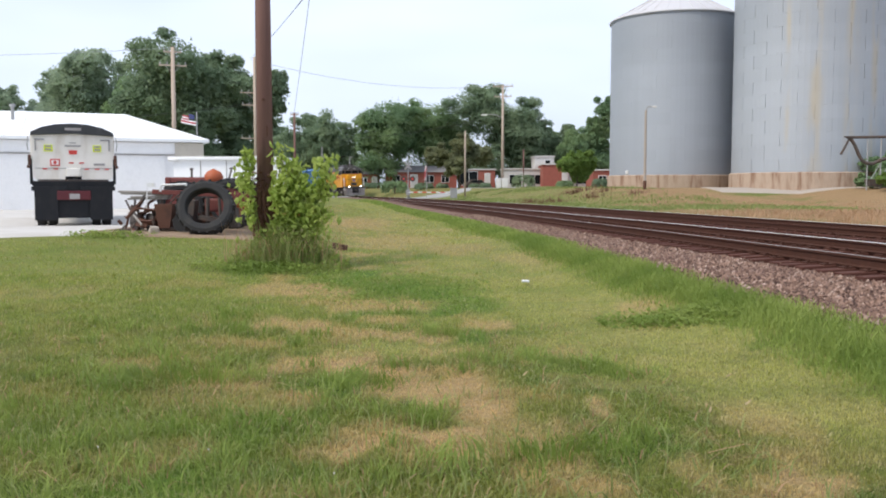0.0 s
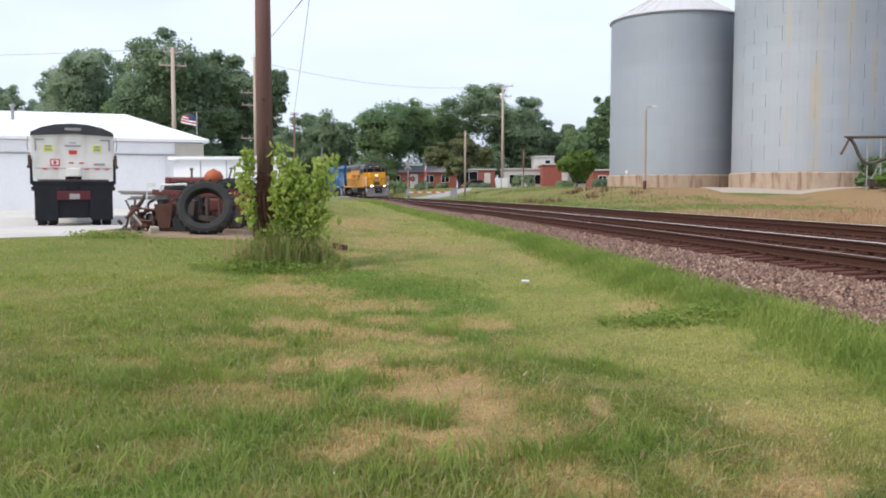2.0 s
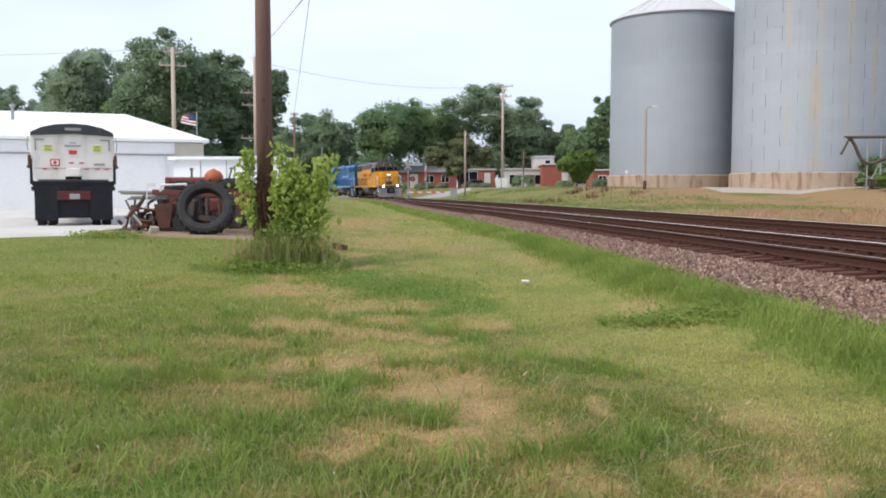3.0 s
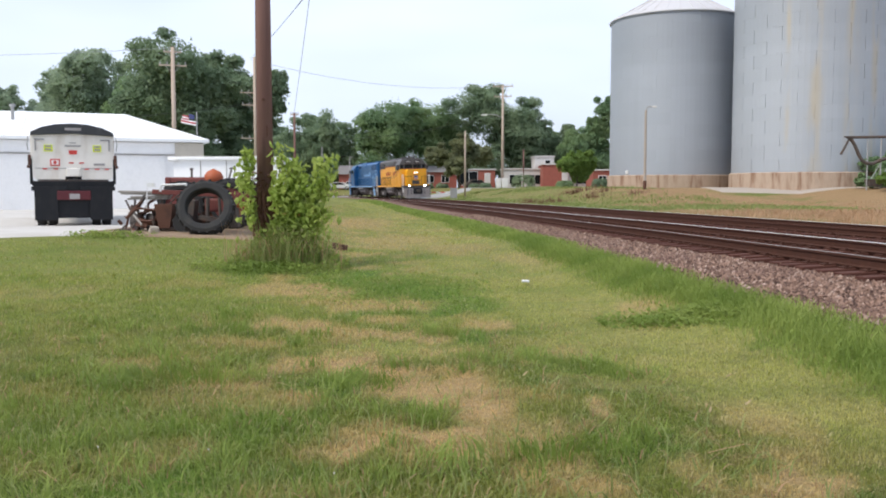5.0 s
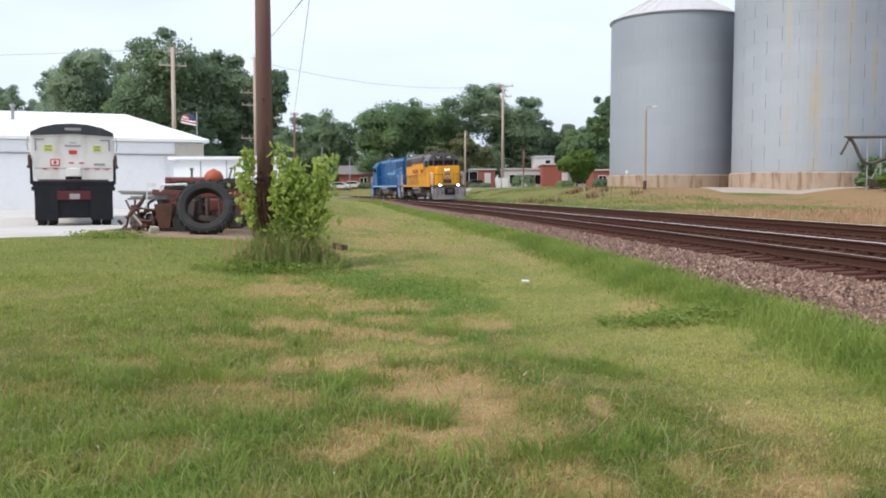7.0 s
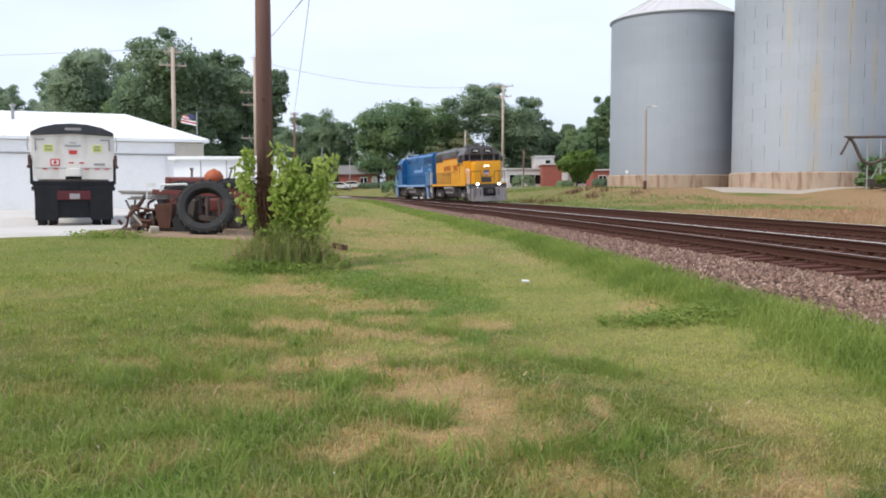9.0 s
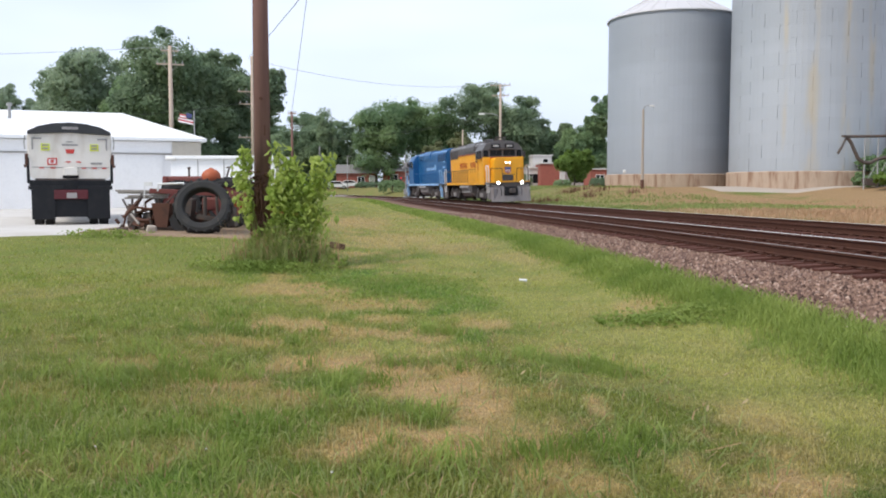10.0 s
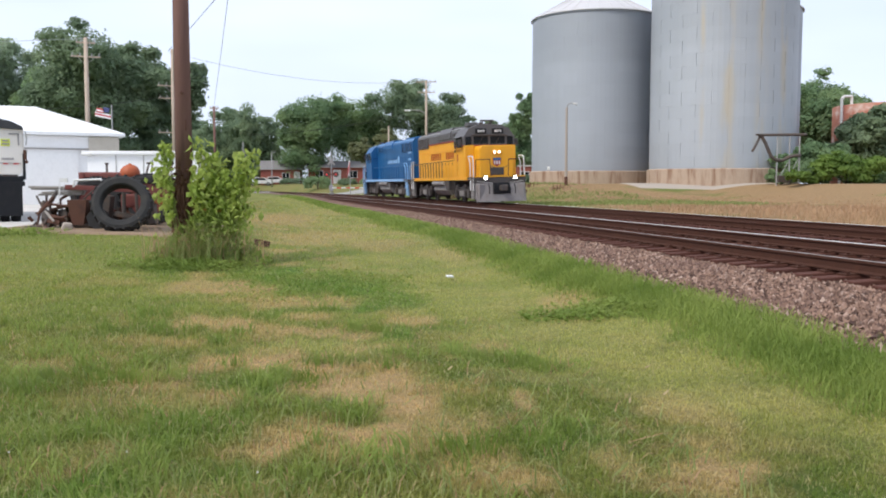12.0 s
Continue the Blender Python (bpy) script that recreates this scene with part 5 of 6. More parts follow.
far_building("house", -15.5, 160.34, 7.0, 7.0, 2.7, M["brick"], [(1.0, 1.5, 1.2, 1.1, "glass"), (3.0, 1.3, 0.9, 1.9, "door")], "small brick house with a brown roof beyond the road", "gable", 1.7)


def parked_car(x, y, turn, material, label):
    z0 = gz(x, y)
    c = thing("car", pose(x, y, z0, 0, 0, turn), label, "car")
    part("body", Shape().prism([(-2.2, 0.35), (2.2, 0.35), (2.25, 0.75), (1.3, 0.9), (0.8, 1.38), (-0.9, 1.42), (-1.6, 0.95), (-2.2, 0.9)], "y", -0.85, 0.85, bevel=0.06), material, c)
    for s in (-1, 1):
        part("side_window", Shape().prism([(1.05, 0.93), (0.7, 1.30), (-0.8, 1.33), (-1.3, 0.96)], "y", s * 0.855 - 0.01, s * 0.855 + 0.01), M["glass"], c)
        for wx in (-1.35, 1.35):
            w = part("wheel", Shape().rod((wx, s * 0.88, 0.32), (wx, s * 0.66, 0.32), 0.32, seg=18), M["tyre"], c)
            part("rim", Shape().rod((wx, s * 0.89, 0.32), (wx, s * 0.86, 0.32), 0.19, seg=14), M["steel"], w)


parked_car(-18.6, 157.0, 4, M["white_paint"], "white car parked beyond the road")
parked_car(-16.8, 161.0, 184, M["white_paint"], "second white car parked behind the first")
parked_car(5.6, 146.45, 5, M["dark_iron"], "dark car parked before a brick building")


# ---------------------------------------------------------------- trees
def crown_points(rng, w, h, z0, blobs, count, squash=0.8):
    """Leaf places on and inside many overlapping sprays; returns places, directions and sizes."""
    cs = []
    limbs = max(6, blobs // 6)
    for i in range(limbs):
        u = rng.normal(size=3)
        u /= np.linalg.norm(u)
        rad = rng.uniform(0.10, 0.80)
        c = np.array([u[0] * w / 2 * rad, u[1] * w / 2 * rad * squash, z0 + h * (0.5 + 0.5 * rad * u[2])])
        c[:2] *= 1.0 - 0.35 * max(0.0, (c[2] - z0) / h - 0.55)
        big = rng.uniform(0.13, 0.22) * min(w, h * 1.3)
        cs.append((c, big))
        for k in range(9):
            v = rng.normal(size=3)
            v /= np.linalg.norm(v)
            v[2] = abs(v[2]) if rng.random() < 0.6 else v[2]
            cs.append((c + v * big * rng.uniform(0.7, 1.35) * np.array([1, 1, 0.85]), big * rng.uniform(0.2, 0.5)))
    area = np.array([r ** 2 for _, r in cs])
    share = np.maximum(12, count * area / area.sum()).astype(int)
    pts, nrm, big = [], [], []
    for (c, r), per in zip(cs, share):
        u = rng.normal(size=(per, 3))
        u /= np.linalg.norm(u, axis=1, keepdims=True)
        u[:, 2] = np.where(rng.random(per) < 0.6, np.abs(u[:, 2]), u[:, 2])
        core = rng.random(per) < 0.16
        rr = np.where(core, r * rng.uniform(0.2, 0.7, per), r * (1.02 - 0.34 * rng.random(per) ** 1.6 + 0.10 * np.abs(rng.normal(size=per))))[:, None]
        pts.append(c + u * rr * np.array([1, 1, 0.74]))
        nrm.append(u)
        big.append(np.where(core, 2.0, 1.0))
    return np.concatenate(pts), np.concatenate(nrm), np.concatenate(big), cs[::10]


def tree(x, y, top, width, material, seed, label, count=11310, blobs=50, base=0.10, leaf=0.30, name="tree", category="tree"):
    rng = np.random.default_rng(seed)
    z0 = gz(x, y)
    h = top - z0
    t = thing(name, pose(x, y, z0), label, category, "background trees" if name == "tree" else "")
    cb = h * base
    p, nrm, big, cs = crown_points(rng, width, h - cb, cb, blobs, int(count * 2.0))
    lo, hi = np.percentile(p[:, 2], 1), np.percentile(p[:, 2], 99.6)
    p[:, 2] = cb + (p[:, 2] - lo) * (h - cb) / (hi - lo)
    p[:, 0] -= (np.percentile(p[:, 0], 97) + np.percentile(p[:, 0], 3)) / 2
    p[:, :2] *= width / (np.percentile(p[:, 0], 97) - np.percentile(p[:, 0], 3))
    p[:, 2] = np.maximum(p[:, 2], 0.15)
    sh = Shape()
    r = 0.028 * h
    sh.rod((0, 0, -0.3), (0.1, 0, h * 0.35), r, r * 0.7, 10).rod((0.1, 0, h * 0.35), (0, 0.1, h * 0.75), r * 0.7, r * 0.2, 8)
    for c, _ in cs[:9]:
        start = Vector((0.05, 0, h * rng.uniform(0.22, 0.5)))
        mid = start.lerp(Vector(c), 0.5) + Vector((0, 0, 0.04 * h))
        sh.rod(start, mid, r * 0.4, r * 0.25, 6).rod(mid, Vector(c), r * 0.25, r * 0.08, 5)
    part("trunk", sh, M["bark"], t)
    crown = new("crown", leaves_mesh("crown", p, rng.uniform(0.6, 1.3, len(p)) * leaf * 0.66 * big, material, seed, normals=nrm, folded=True))
    crown.parent = t
    return t


def px_tree(px, ytop, wpx, y, material, seed, label, **kw):
    k = y / 1550.0
    return tree((px - 784) * k, y, 1.55 + (334 - ytop) * k * 0.985, wpx * k * 0.97, material, seed, label, **kw)


# the farthest crowns carry their haze in the leaf colour
px_tree(80, 165, 110, 150, M["leaf_hazy"], 41, "green tree low behind the shed, paled as by haze", base=0.02)
px_tree(30, 153, 110, 138.97, M["leaf_hazy"], 1, "green tree far behind the shed, paled as by haze")
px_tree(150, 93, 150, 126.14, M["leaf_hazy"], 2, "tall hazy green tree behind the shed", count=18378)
px_tree(250, 120, 110, 119.72, M["leaf_mid"], 3, "broad green tree behind the shed")
px_tree(325, 68, 175, 104.76, M["leaf_dark"], 4, "tall dark green oak behind the shed", count=22620, blobs=44)
px_tree(400, 100, 110, 111.17, M["leaf_dark"], 5, "dark green tree behind the shed", count=16965)
px_tree(465, 128, 80, 115.45, M["leaf_dark"], 6, "dark green tree with an uneven top")
px_tree(552, 198, 140, 188, M["leaf_dark"], 7, "dark green tree beyond the crossing", base=0.02, count=17000)
px_tree(520, 205, 110, 196, M["leaf_dark"], 51, "dark green tree in the wood beyond the crossing", base=0.02, count=14000)
px_tree(588, 212, 88, 180, M["leaf_dark"], 52, "dark green tree at the wood's edge beyond the crossing", base=0.02, count=14000)
px_tree(600, 216, 56, 168, M["leaf_dark"], 8, "narrow dark tree beyond the road", base=0.02, count=9895)
px_tree(500, 212, 110, 206, M["leaf_dark"], 9, "dark green tree beyond the road", base=0.02, count=15000)
px_tree(706, 187, 136, 166, M["leaf_mid"], 10, "round dark green maple beyond the crossing", count=19792, blobs=40, base=0.16)
px_tree(775, 186, 110, 178, M["leaf_mid"], 11, "green tree behind the maples", count=15550)
px_tree(812, 240, 100, 126.14, M["leaf_olive"], 12, "olive-green spreading tree beside the crossing", count=11310, base=0.30)
px_tree(885, 150, 150, 168, M["leaf_dark"], 13, "tall dark green tree behind the utility pole", count=22620, blobs=44)
px_tree(935, 205, 70, 170, M["leaf_dark"], 23, "dark green tree behind the brick block", count=11310)
px_tree(982, 222, 70, 174, M["leaf_dark"], 14, "dark green tree behind the buildings", count=11310)
px_tree(955, 228, 90, 182, M["leaf_mid"], 42, "green tree filling the gap behind the buildings", base=0.02)
px_tree(1012, 226, 90, 176, M["leaf_mid"], 43, "green tree behind the young tree", base=0.02)
px_tree(1028, 232, 66, 160, M["leaf_mid"], 15, "tall green tree beside the grain bins", count=15550)
px_tree(1058, 172, 62, 158, M["leaf_mid"], 56, "tall green tree half behind a grain bin", count=15000, blobs=72, base=0.05)
px_tree(1020, 268, 54, 119.72, M["leaf_light"], 17, "small bright green young tree", count=7351, blobs=20, base=0.25, leaf=0.3)
tree(54.0, 102.62, 14.2, 10.0, M["leaf_mid"], 18, "green tree behind the red tank", count=15550)
tree(63.0, 111.17, 12.5, 12.0, M["leaf_mid"], 19, "green tree beyond the red tank", count=12723)
tree(46.6, 74.83, 8.6, 7.5, M["leaf_dark"], 20, "dark green bushy tree before the red tank", count=16965, base=0.02, leaf=0.28)
tree(50.6, 76.97, 8.4, 8.0, M["leaf_dark"], 21, "dark green bushy tree before the red tank", count=11310, base=0.02, leaf=0.28)
tree(35.6, 67.34, 4.9, 4.2, M["leaf_mid"], 22, "green sapling beside the loading frame", count=6786, blobs=16, base=0.02, leaf=0.2)
tree(32.6, 64.14, 2.9, 4.0, M["leaf_mid"], 24, "low green bush by the loading frame", count=4524, blobs=12, base=0.0, leaf=0.18, name="bush", category="bush")
tree(35.2, 62.0, 3.9, 4.6, M["leaf_light"], 25, "low bright green bush among dry weeds", count=3600, blobs=14, base=0.0, leaf=0.16, name="bush", category="bush")
tree(31.2, 60.6, 2.6, 3.4, M["leaf_light"], 26, "low green weeds at the loading frame's foot", count=2600, blobs=12, base=0.0, leaf=0.13, name="bush", category="bush")
tree(40.5, 63.0, 3.5, 6.5, M["leaf_mid"], 27, "low spreading green bush on the bank", count=4200, blobs=18, base=0.0, leaf=0.17, name="bush", category="bush")


def hedge(px0, px1, ytop, y, seed, label, material):
    k = y / 1550.0
    x0, x1 = (px0 - 784) * k, (px1 - 784) * k
    rng = np.random.default_rng(seed)
    xc, zt = (x0 + x1) / 2, 1.55 + (334 - ytop) * k
    z0 = gz(xc, y)
    n = int(700 * max(1.0, (x1 - x0) / 3))
    u = rng.normal(size=(n, 3))
    u /= np.linalg.norm(u, axis=1, keepdims=True)
    u[:, 2] = np.abs(u[:, 2])
    p = np.stack([np.sign(u[:, 0]) * np.abs(u[:, 0]) ** 0.6 * (x1 - x0) / 2, u[:, 1] * 0.8, u[:, 2] ** 0.5 * (zt - z0)], 1)
    p += rng.normal(0, 0.08, p.shape)
    h = thing("bush", pose(xc, y, z0), label, "bush", "clipped bushes")
    part("stem", Shape().rod((0, 0, -0.1), (0, 0, (zt - z0) * 0.7), 0.08), M["bark"], h)
    o = new("foliage", leaves_mesh("foliage", p, rng.uniform(0.12, 0.24, n), material, seed, normals=u))
    o.parent = h


hedge(676, 722, 322, 126.14, 31, "clipped dark green hedge beyond the road", M["leaf_mid"])
hedge(735, 766, 326, 128.28, 32, "low dark green bush by the brick building", M["leaf_dark"])
hedge(773, 792, 327, 130.41, 33, "low dark green bush by the brick building", M["leaf_dark"])
hedge(906, 945, 311, 125.07, 34, "round dark green bush by a slim post", M["leaf_dark"])
hedge(831, 846, 327, 138.97, 35, "low round bush before a brick building", M["leaf_dark"])
hedge(850, 868, 326, 138.97, 36, "low round bush before a brick building", M["leaf_dark"])
hedge(985, 1012, 322, 126.14, 37, "low green bush before a pale building", M["leaf_mid"])
hedge(1048, 1074, 318, 126.14, 38, "dark green bush beside the grain bin", M["leaf_dark"])
hedge(634, 704, 325, 152.0, 39, "clipped dark green hedge beyond the road", M["leaf_dark"])


# ---------------------------------------------------------------- vine and weeds round the pole
def build_vine():
    rng = np.random.default_rng(77)
    s = thing("vine_shrub", pose(-3.2, 16.78, 0.08), "bright green vine and tall weeds round the pole's foot", "shrub")
    pts = []
    # stem lines: foot, tip
    tips = [(-0.55, -0.1, 2.15), (-0.62, 0.0, 1.7), (-0.35, -0.1, 1.2), (0.15, 0.0, 2.2), (0.35, -0.1, 2.0), (0.55, 0.0, 1.75), (0.62, -0.15, 1.5),
            (1.0, 0.0, 2.02), (1.02, -0.1, 1.75), (0.85, 0.1, 1.4), (0.45, 0.1, 1.3), (0.1, -0.2, 1.4), (0.75, -0.2, 1.05), (1.0, -0.1, 1.0), (0.3, -0.2, 1.65)]
    for i, tip in enumerate(tips):
        foot = Vector((tip[0] * 0.35 + rng.uniform(-0.1, 0.1), rng.uniform(-0.25, 0.1), 0))
        tip = Vector(tip)
        midp = foot.lerp(tip, 0.55) + Vector((rng.uniform(-0.1, 0.1), 0, 0.12))
        line = [foot, foot.lerp(midp, 0.5), midp, midp.lerp(tip, 0.5) + Vector((0, 0, 0.06)), tip]
        part("stem", Shape().path(line, 0.011, 5), M["weed"], s)
        for k in range(110):
            t = 0.34 + 0.65 * rng.random() ** 0.62
            a = line[min(3, int(t * 4))].lerp(line[min(4, int(t * 4) + 1)], (t * 4) % 1) if t < 1 else tip
            spread = 0.10 + 0.08 * (1 - t)
            pts.append(np.array(a) + rng.normal(0, spread, 3) * np.array([1.0, 0.9, 0.9]))
    pts = [p for p in pts if abs(p[0] + 0.24) > 0.14 or p[2] < 0.7]
    o = new("leaves", leaves_mesh("leaves", np.array(pts), rng.uniform(0.045, 0.10, len(pts)), M["vine_leaf"], 78, droop=0.35, hang=0.6))
    o.parent = s
    tagged(o, kind="stuff")
    n = 2600
    bx = rng.normal(0.2, 0.55, n).clip(-1.4, 1.5)
    by = rng.normal(-0.1, 0.35, n)
    hgt = rng.uniform(0.3, 1.1, n) * np.clip(1.1 - np.abs(bx - 0.25) * 0.75, 0.12, 1.2)
    base = np.stack([bx, by, ground_z(bx - 3.2, by + 16.78) - 0.10], 1)
    m = 1500
    lx = rng.normal(0.25, 0.48, m).clip(-1.2, 1.4)
    low = np.stack([lx, rng.normal(-0.15, 0.25, m), rng.random(m) ** 1.3 * 0.95 * np.clip(1.2 - np.abs(lx - 0.25), 0.15, 1)], 1)
    u = new("undergrowth", leaves_mesh("undergrowth", low, rng.uniform(0.03, 0.075, m), M["verge"], 80, droop=0.5))
    u.parent = s
    tagged(u, kind="stuff")
    w = new("weed_growth", blades_mesh("weed_growth", base, hgt, rng.uniform(0.005, 0.010, n), M["weed"], 79, 0.45, 0.4))
    w.parent = s
    tagged(w, kind="stuff")
    dead = Shape()
    for k in range(14):
        a = rng.uniform(0, 2 * math.pi)
        line = []
        for j in range(7):
            z = j * rng.uniform(0.2, 0.27)
            rr = 0.2 + 0.05 * math.sin(j * 1.7 + k)
            line.append((-0.27 + rr * math.cos(a + 0.12 * j), 0.3 - abs(rr * math.sin(a + 0.1 * j)), z))
        dead.path(line, 0.018, 5)
    part("dead_vine", dead, M["vine_dead"], s, "brown dead vine stems on the pole")
    # withered leaves hanging on the pole, dry stalks at its foot
    m = 260
    az = rng.uniform(math.pi * 0.95, math.pi * 2.05, m)
    rr = rng.uniform(0.19, 0.27, m)
    wz = 0.45 + 1.35 * rng.random(m) ** 1.2
    wither = np.stack([-0.26 + rr * np.cos(az), 0.32 + rr * np.sin(az), wz], 1)
    d = new("withered_leaves", leaves_mesh("withered_leaves", wither, rng.uniform(0.03, 0.065, m), M["vine_dead"], 81, droop=0.9))
    d.parent = s
    tagged(d, kind="stuff")
    m = 380
    sx = rng.normal(0.15, 0.5, m).clip(-0.9, 1.3)
    stalk = np.stack([sx, rng.normal(-0.3, 0.2, m), ground_z(sx - 3.2, 16.48 + 0 * sx) - 0.10], 1)
    d = new("dry_growth", blades_mesh("dry_growth", stalk, rng.uniform(0.3, 1.0, m), rng.uniform(0.005, 0.009, m), M["straw"], 82, 0.45, 0.3))
    d.parent = s
    tagged(d, kind="stuff")


build_vine()


# ---------------------------------------------------------------- grass
def scatter(rng, n, y0, y1, power=1.0, half=0.62, margin=0.6):
    y = y0 * (y1 / y0) ** (rng.random(n) ** power)
    x = rng.uniform(-1, 1, n) * (half * y + margin + rng.exponential(0.7, n)) + 0.04 * y
    y = y - np.where(y < y0 * 1.5, rng.exponential(0.45, n), 0.0)
    return x, y


def build_grass():
    rng = np.random.default_rng(5)
    x, y = scatter(rng, 235000, 2.4, 15.0)
    q = rail_q(x, y)
    k = q < 4.5
    x, y, q = x[k], y[k], q[k]
    n = len(x)
    patch = 0.5 + 0.5 * np.sin(x * 1.7 + 2 * np.sin(y * 0.9)) * np.sin(y * 1.3 + 1.5 * np.sin(x * 0.8))
    mown = smooth(0.5, 2.2, q)
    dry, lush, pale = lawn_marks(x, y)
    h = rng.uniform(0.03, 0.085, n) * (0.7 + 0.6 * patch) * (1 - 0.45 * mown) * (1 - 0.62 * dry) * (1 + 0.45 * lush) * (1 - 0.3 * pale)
    w = rng.uniform(0.0016, 0.0038, n) * (0.7 + y / 9)
    ob = new("lawn_grass", blades_mesh("lawn_grass", np.stack([x, y, ground_z(x, y) - 0.005], 1), h, w, M["blade"], 6, 0.7, 0.45))
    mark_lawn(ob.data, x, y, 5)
    tagged(ob, "short patchy lawn grass, green with dried blades", "grass", kind="stuff")
    # thinner cover round about
    n = 45000
    x, y = rng.uniform(-16, 4.5, n), rng.uniform(-10, 13, n)
    k = rail_q(x, y) < 4.2
    x, y = x[k], y[k]
    n = len(x)
    ob = new("lawn_grass", blades_mesh("near_lawn", np.stack([x, y, ground_z(x, y) - 0.005], 1), rng.uniform(0.03, 0.08, n), rng.uniform(0.003, 0.006, n), M["blade"], 16, 0.6, 0.4))
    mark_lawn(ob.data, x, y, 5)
    tagged(ob, "short patchy lawn grass round the viewer", "grass", kind="stuff")
    # coarse tufts
    cx, cy = scatter(rng, 760, 2.5, 11.0)
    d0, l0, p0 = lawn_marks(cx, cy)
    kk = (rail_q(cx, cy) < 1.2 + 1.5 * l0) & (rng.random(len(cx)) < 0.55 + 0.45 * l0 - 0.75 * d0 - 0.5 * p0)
    cx, cy = cx[kk], cy[kk]
    m = 34
    x = np.repeat(cx, m) + rng.normal(0, 0.07, len(cx) * m)
    y = np.repeat(cy, m) + rng.normal(0, 0.07, len(cx) * m)
    n = len(x)
    ob = new("grass_tufts", blades_mesh("grass_tufts", np.stack([x, y, ground_z(x, y) - 0.005], 1), rng.uniform(0.07, 0.21, n), rng.uniform(0.0025, 0.0062, n) * (0.7 + y / 12), M["verge"], 8, 0.7, 0.5))
    tagged(ob, "coarser green tufts standing in the lawn", "grass", kind="stuff")
    # single long blades lying over the rest
    x, y = scatter(rng, 5200, 2.6, 10.0)
    d0, l0, p0 = lawn_marks(x, y)
    k = (rail_q(x, y) < 2.4) & (rng.random(len(x)) > 0.6 * d0)
    x, y = x[k], y[k]
    n = len(x)
    for name, mat, pick in (("long_blades", "weed", np.arange(n) % 3 > 0), ("dead_blades", "straw", np.arange(n) % 3 == 0)):
        px, py = x[pick], y[pick]
        m = len(px)
        ob = new(name, blades_mesh(name, np.stack([px, py, ground_z(px, py) + 0.01], 1), rng.uniform(0.09, 0.20, m) * (1.0 if mat == "weed" else 0.6), rng.uniform(0.003, 0.0055, m), M[mat], 17 + len(name), 1.3, 0.6))
        tagged(ob, "long pale green blades lying over the lawn" if mat == "weed" else "dead straw-coloured blades lying in the lawn", "grass", kind="stuff")
    # far lawn
    x, y = scatter(rng, 80000, 14.0, 70.0)
    q = rail_q(x, y)
    yard = (x < -7.0) & (y > 12.3 + (x + 22) * 0.615)
    k = (q < 4.6) & ~yard
    x, y = x[k], y[k]
    n = len(x)
    ob = new("lawn_grass", blades_mesh("far_lawn", np.stack([x, y, ground_z(x, y) - 0.01], 1), rng.uniform(0.04, 0.09, n), rng.uniform(0.006, 0.014, n) * (y / 22), M["blade"], 9, 0.6, 0.4))
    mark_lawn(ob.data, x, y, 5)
    tagged(ob, "short dry and green grass running back to the road", "grass", kind="stuff")
    # tall verge beside the ballast
    n = 38000
    y = 4.0 * (75 / 4.0) ** rng.random(n)
    q = 4.5 + rng.normal(0, 0.36, n) + 0.25 * np.sin(y * 0.8) * np.sin(y * 0.23)
    k = (q > 3.65) & (q < 5.35)
    y, q = y[k], q[k]
    x = q + bend(y)
    n = len(x)
    edge = np.clip(1.15 - np.abs(q - 4.5) / 1.3, 0.2, 1)
    ob = new("verge_grass", blades_mesh("verge_grass", np.stack([x, y, ground_z(x, y) - 0.01], 1), rng.uniform(0.08, 0.24, n) * edge, rng.uniform(0.003, 0.006, n) * (0.7 + y / 14), M["verge"], 10, 0.45, 0.5))
    tagged(ob, "tall soft green grass along the ballast edge", "grass", kind="stuff")
    # straw-coloured weeds beyond the tracks
    n = 42000
    y = 14 + 60 * rng.random(n)
    q = 16.4 + 22 * rng.random(n) ** 1.3
    x = q + bend(y)
    k = (x / y < 0.75) & (x > 11.0 + 5 * rng.random(n)) & (y < 60 + 4 * rng.random(n)) & (q < 33 + 3 * rng.random(n))
    x, y = x[k], y[k]
    n = len(x)
    ob = new("dry_weeds", blades_mesh("dry_weeds", np.stack([x, y, ground_z(x, y) - 0.02], 1), rng.uniform(0.15, 0.45, n) * (1 - 0.72 * smooth(32, 52, y)), rng.uniform(0.008, 0.018, n) * (y / 30), M["straw"], 12, 0.4, 0.35))
    tagged(ob, "straw-coloured dry weeds on the bank beyond the tracks", "weeds", kind="stuff")
    per, clumps = 300, 64
    cy = rng.uniform(48, 104, clumps)
    cq = 16.6 + 13 * rng.random(clumps) ** 1.4
    y = np.repeat(cy, per) + rng.normal(0, 1.6, per * clumps) * np.repeat(rng.uniform(0.4, 1.3, clumps), per)
    q = np.maximum(16.3, np.repeat(cq, per) + rng.normal(0, 0.8, per * clumps) * np.repeat(rng.uniform(0.5, 1.6, clumps), per))
    x = q + bend(y)
    n = len(x)
    ob = new("green_weeds", blades_mesh("green_weeds", np.stack([x, y, ground_z(x, y) - 0.02], 1), rng.uniform(0.08, 0.26, n), rng.uniform(0.02, 0.04, n), M["weed"], 13, 0.4, 0.35))
    tagged(ob, "clumps of green weeds beyond the tracks", "weeds", kind="stuff")
    # reddish dead weed clumps before the bins
    n = 560
    cx = rng.uniform(6.0, 15.0, 14)
    cy = 72 + rng.normal(0, 3, 14)
    x, y = np.repeat(cx, n // 14) + rng.normal(0, 0.4, n // 14 * 14), np.repeat(cy, n // 14) + rng.normal(0, 0.3, n // 14 * 14)
    n = len(x)
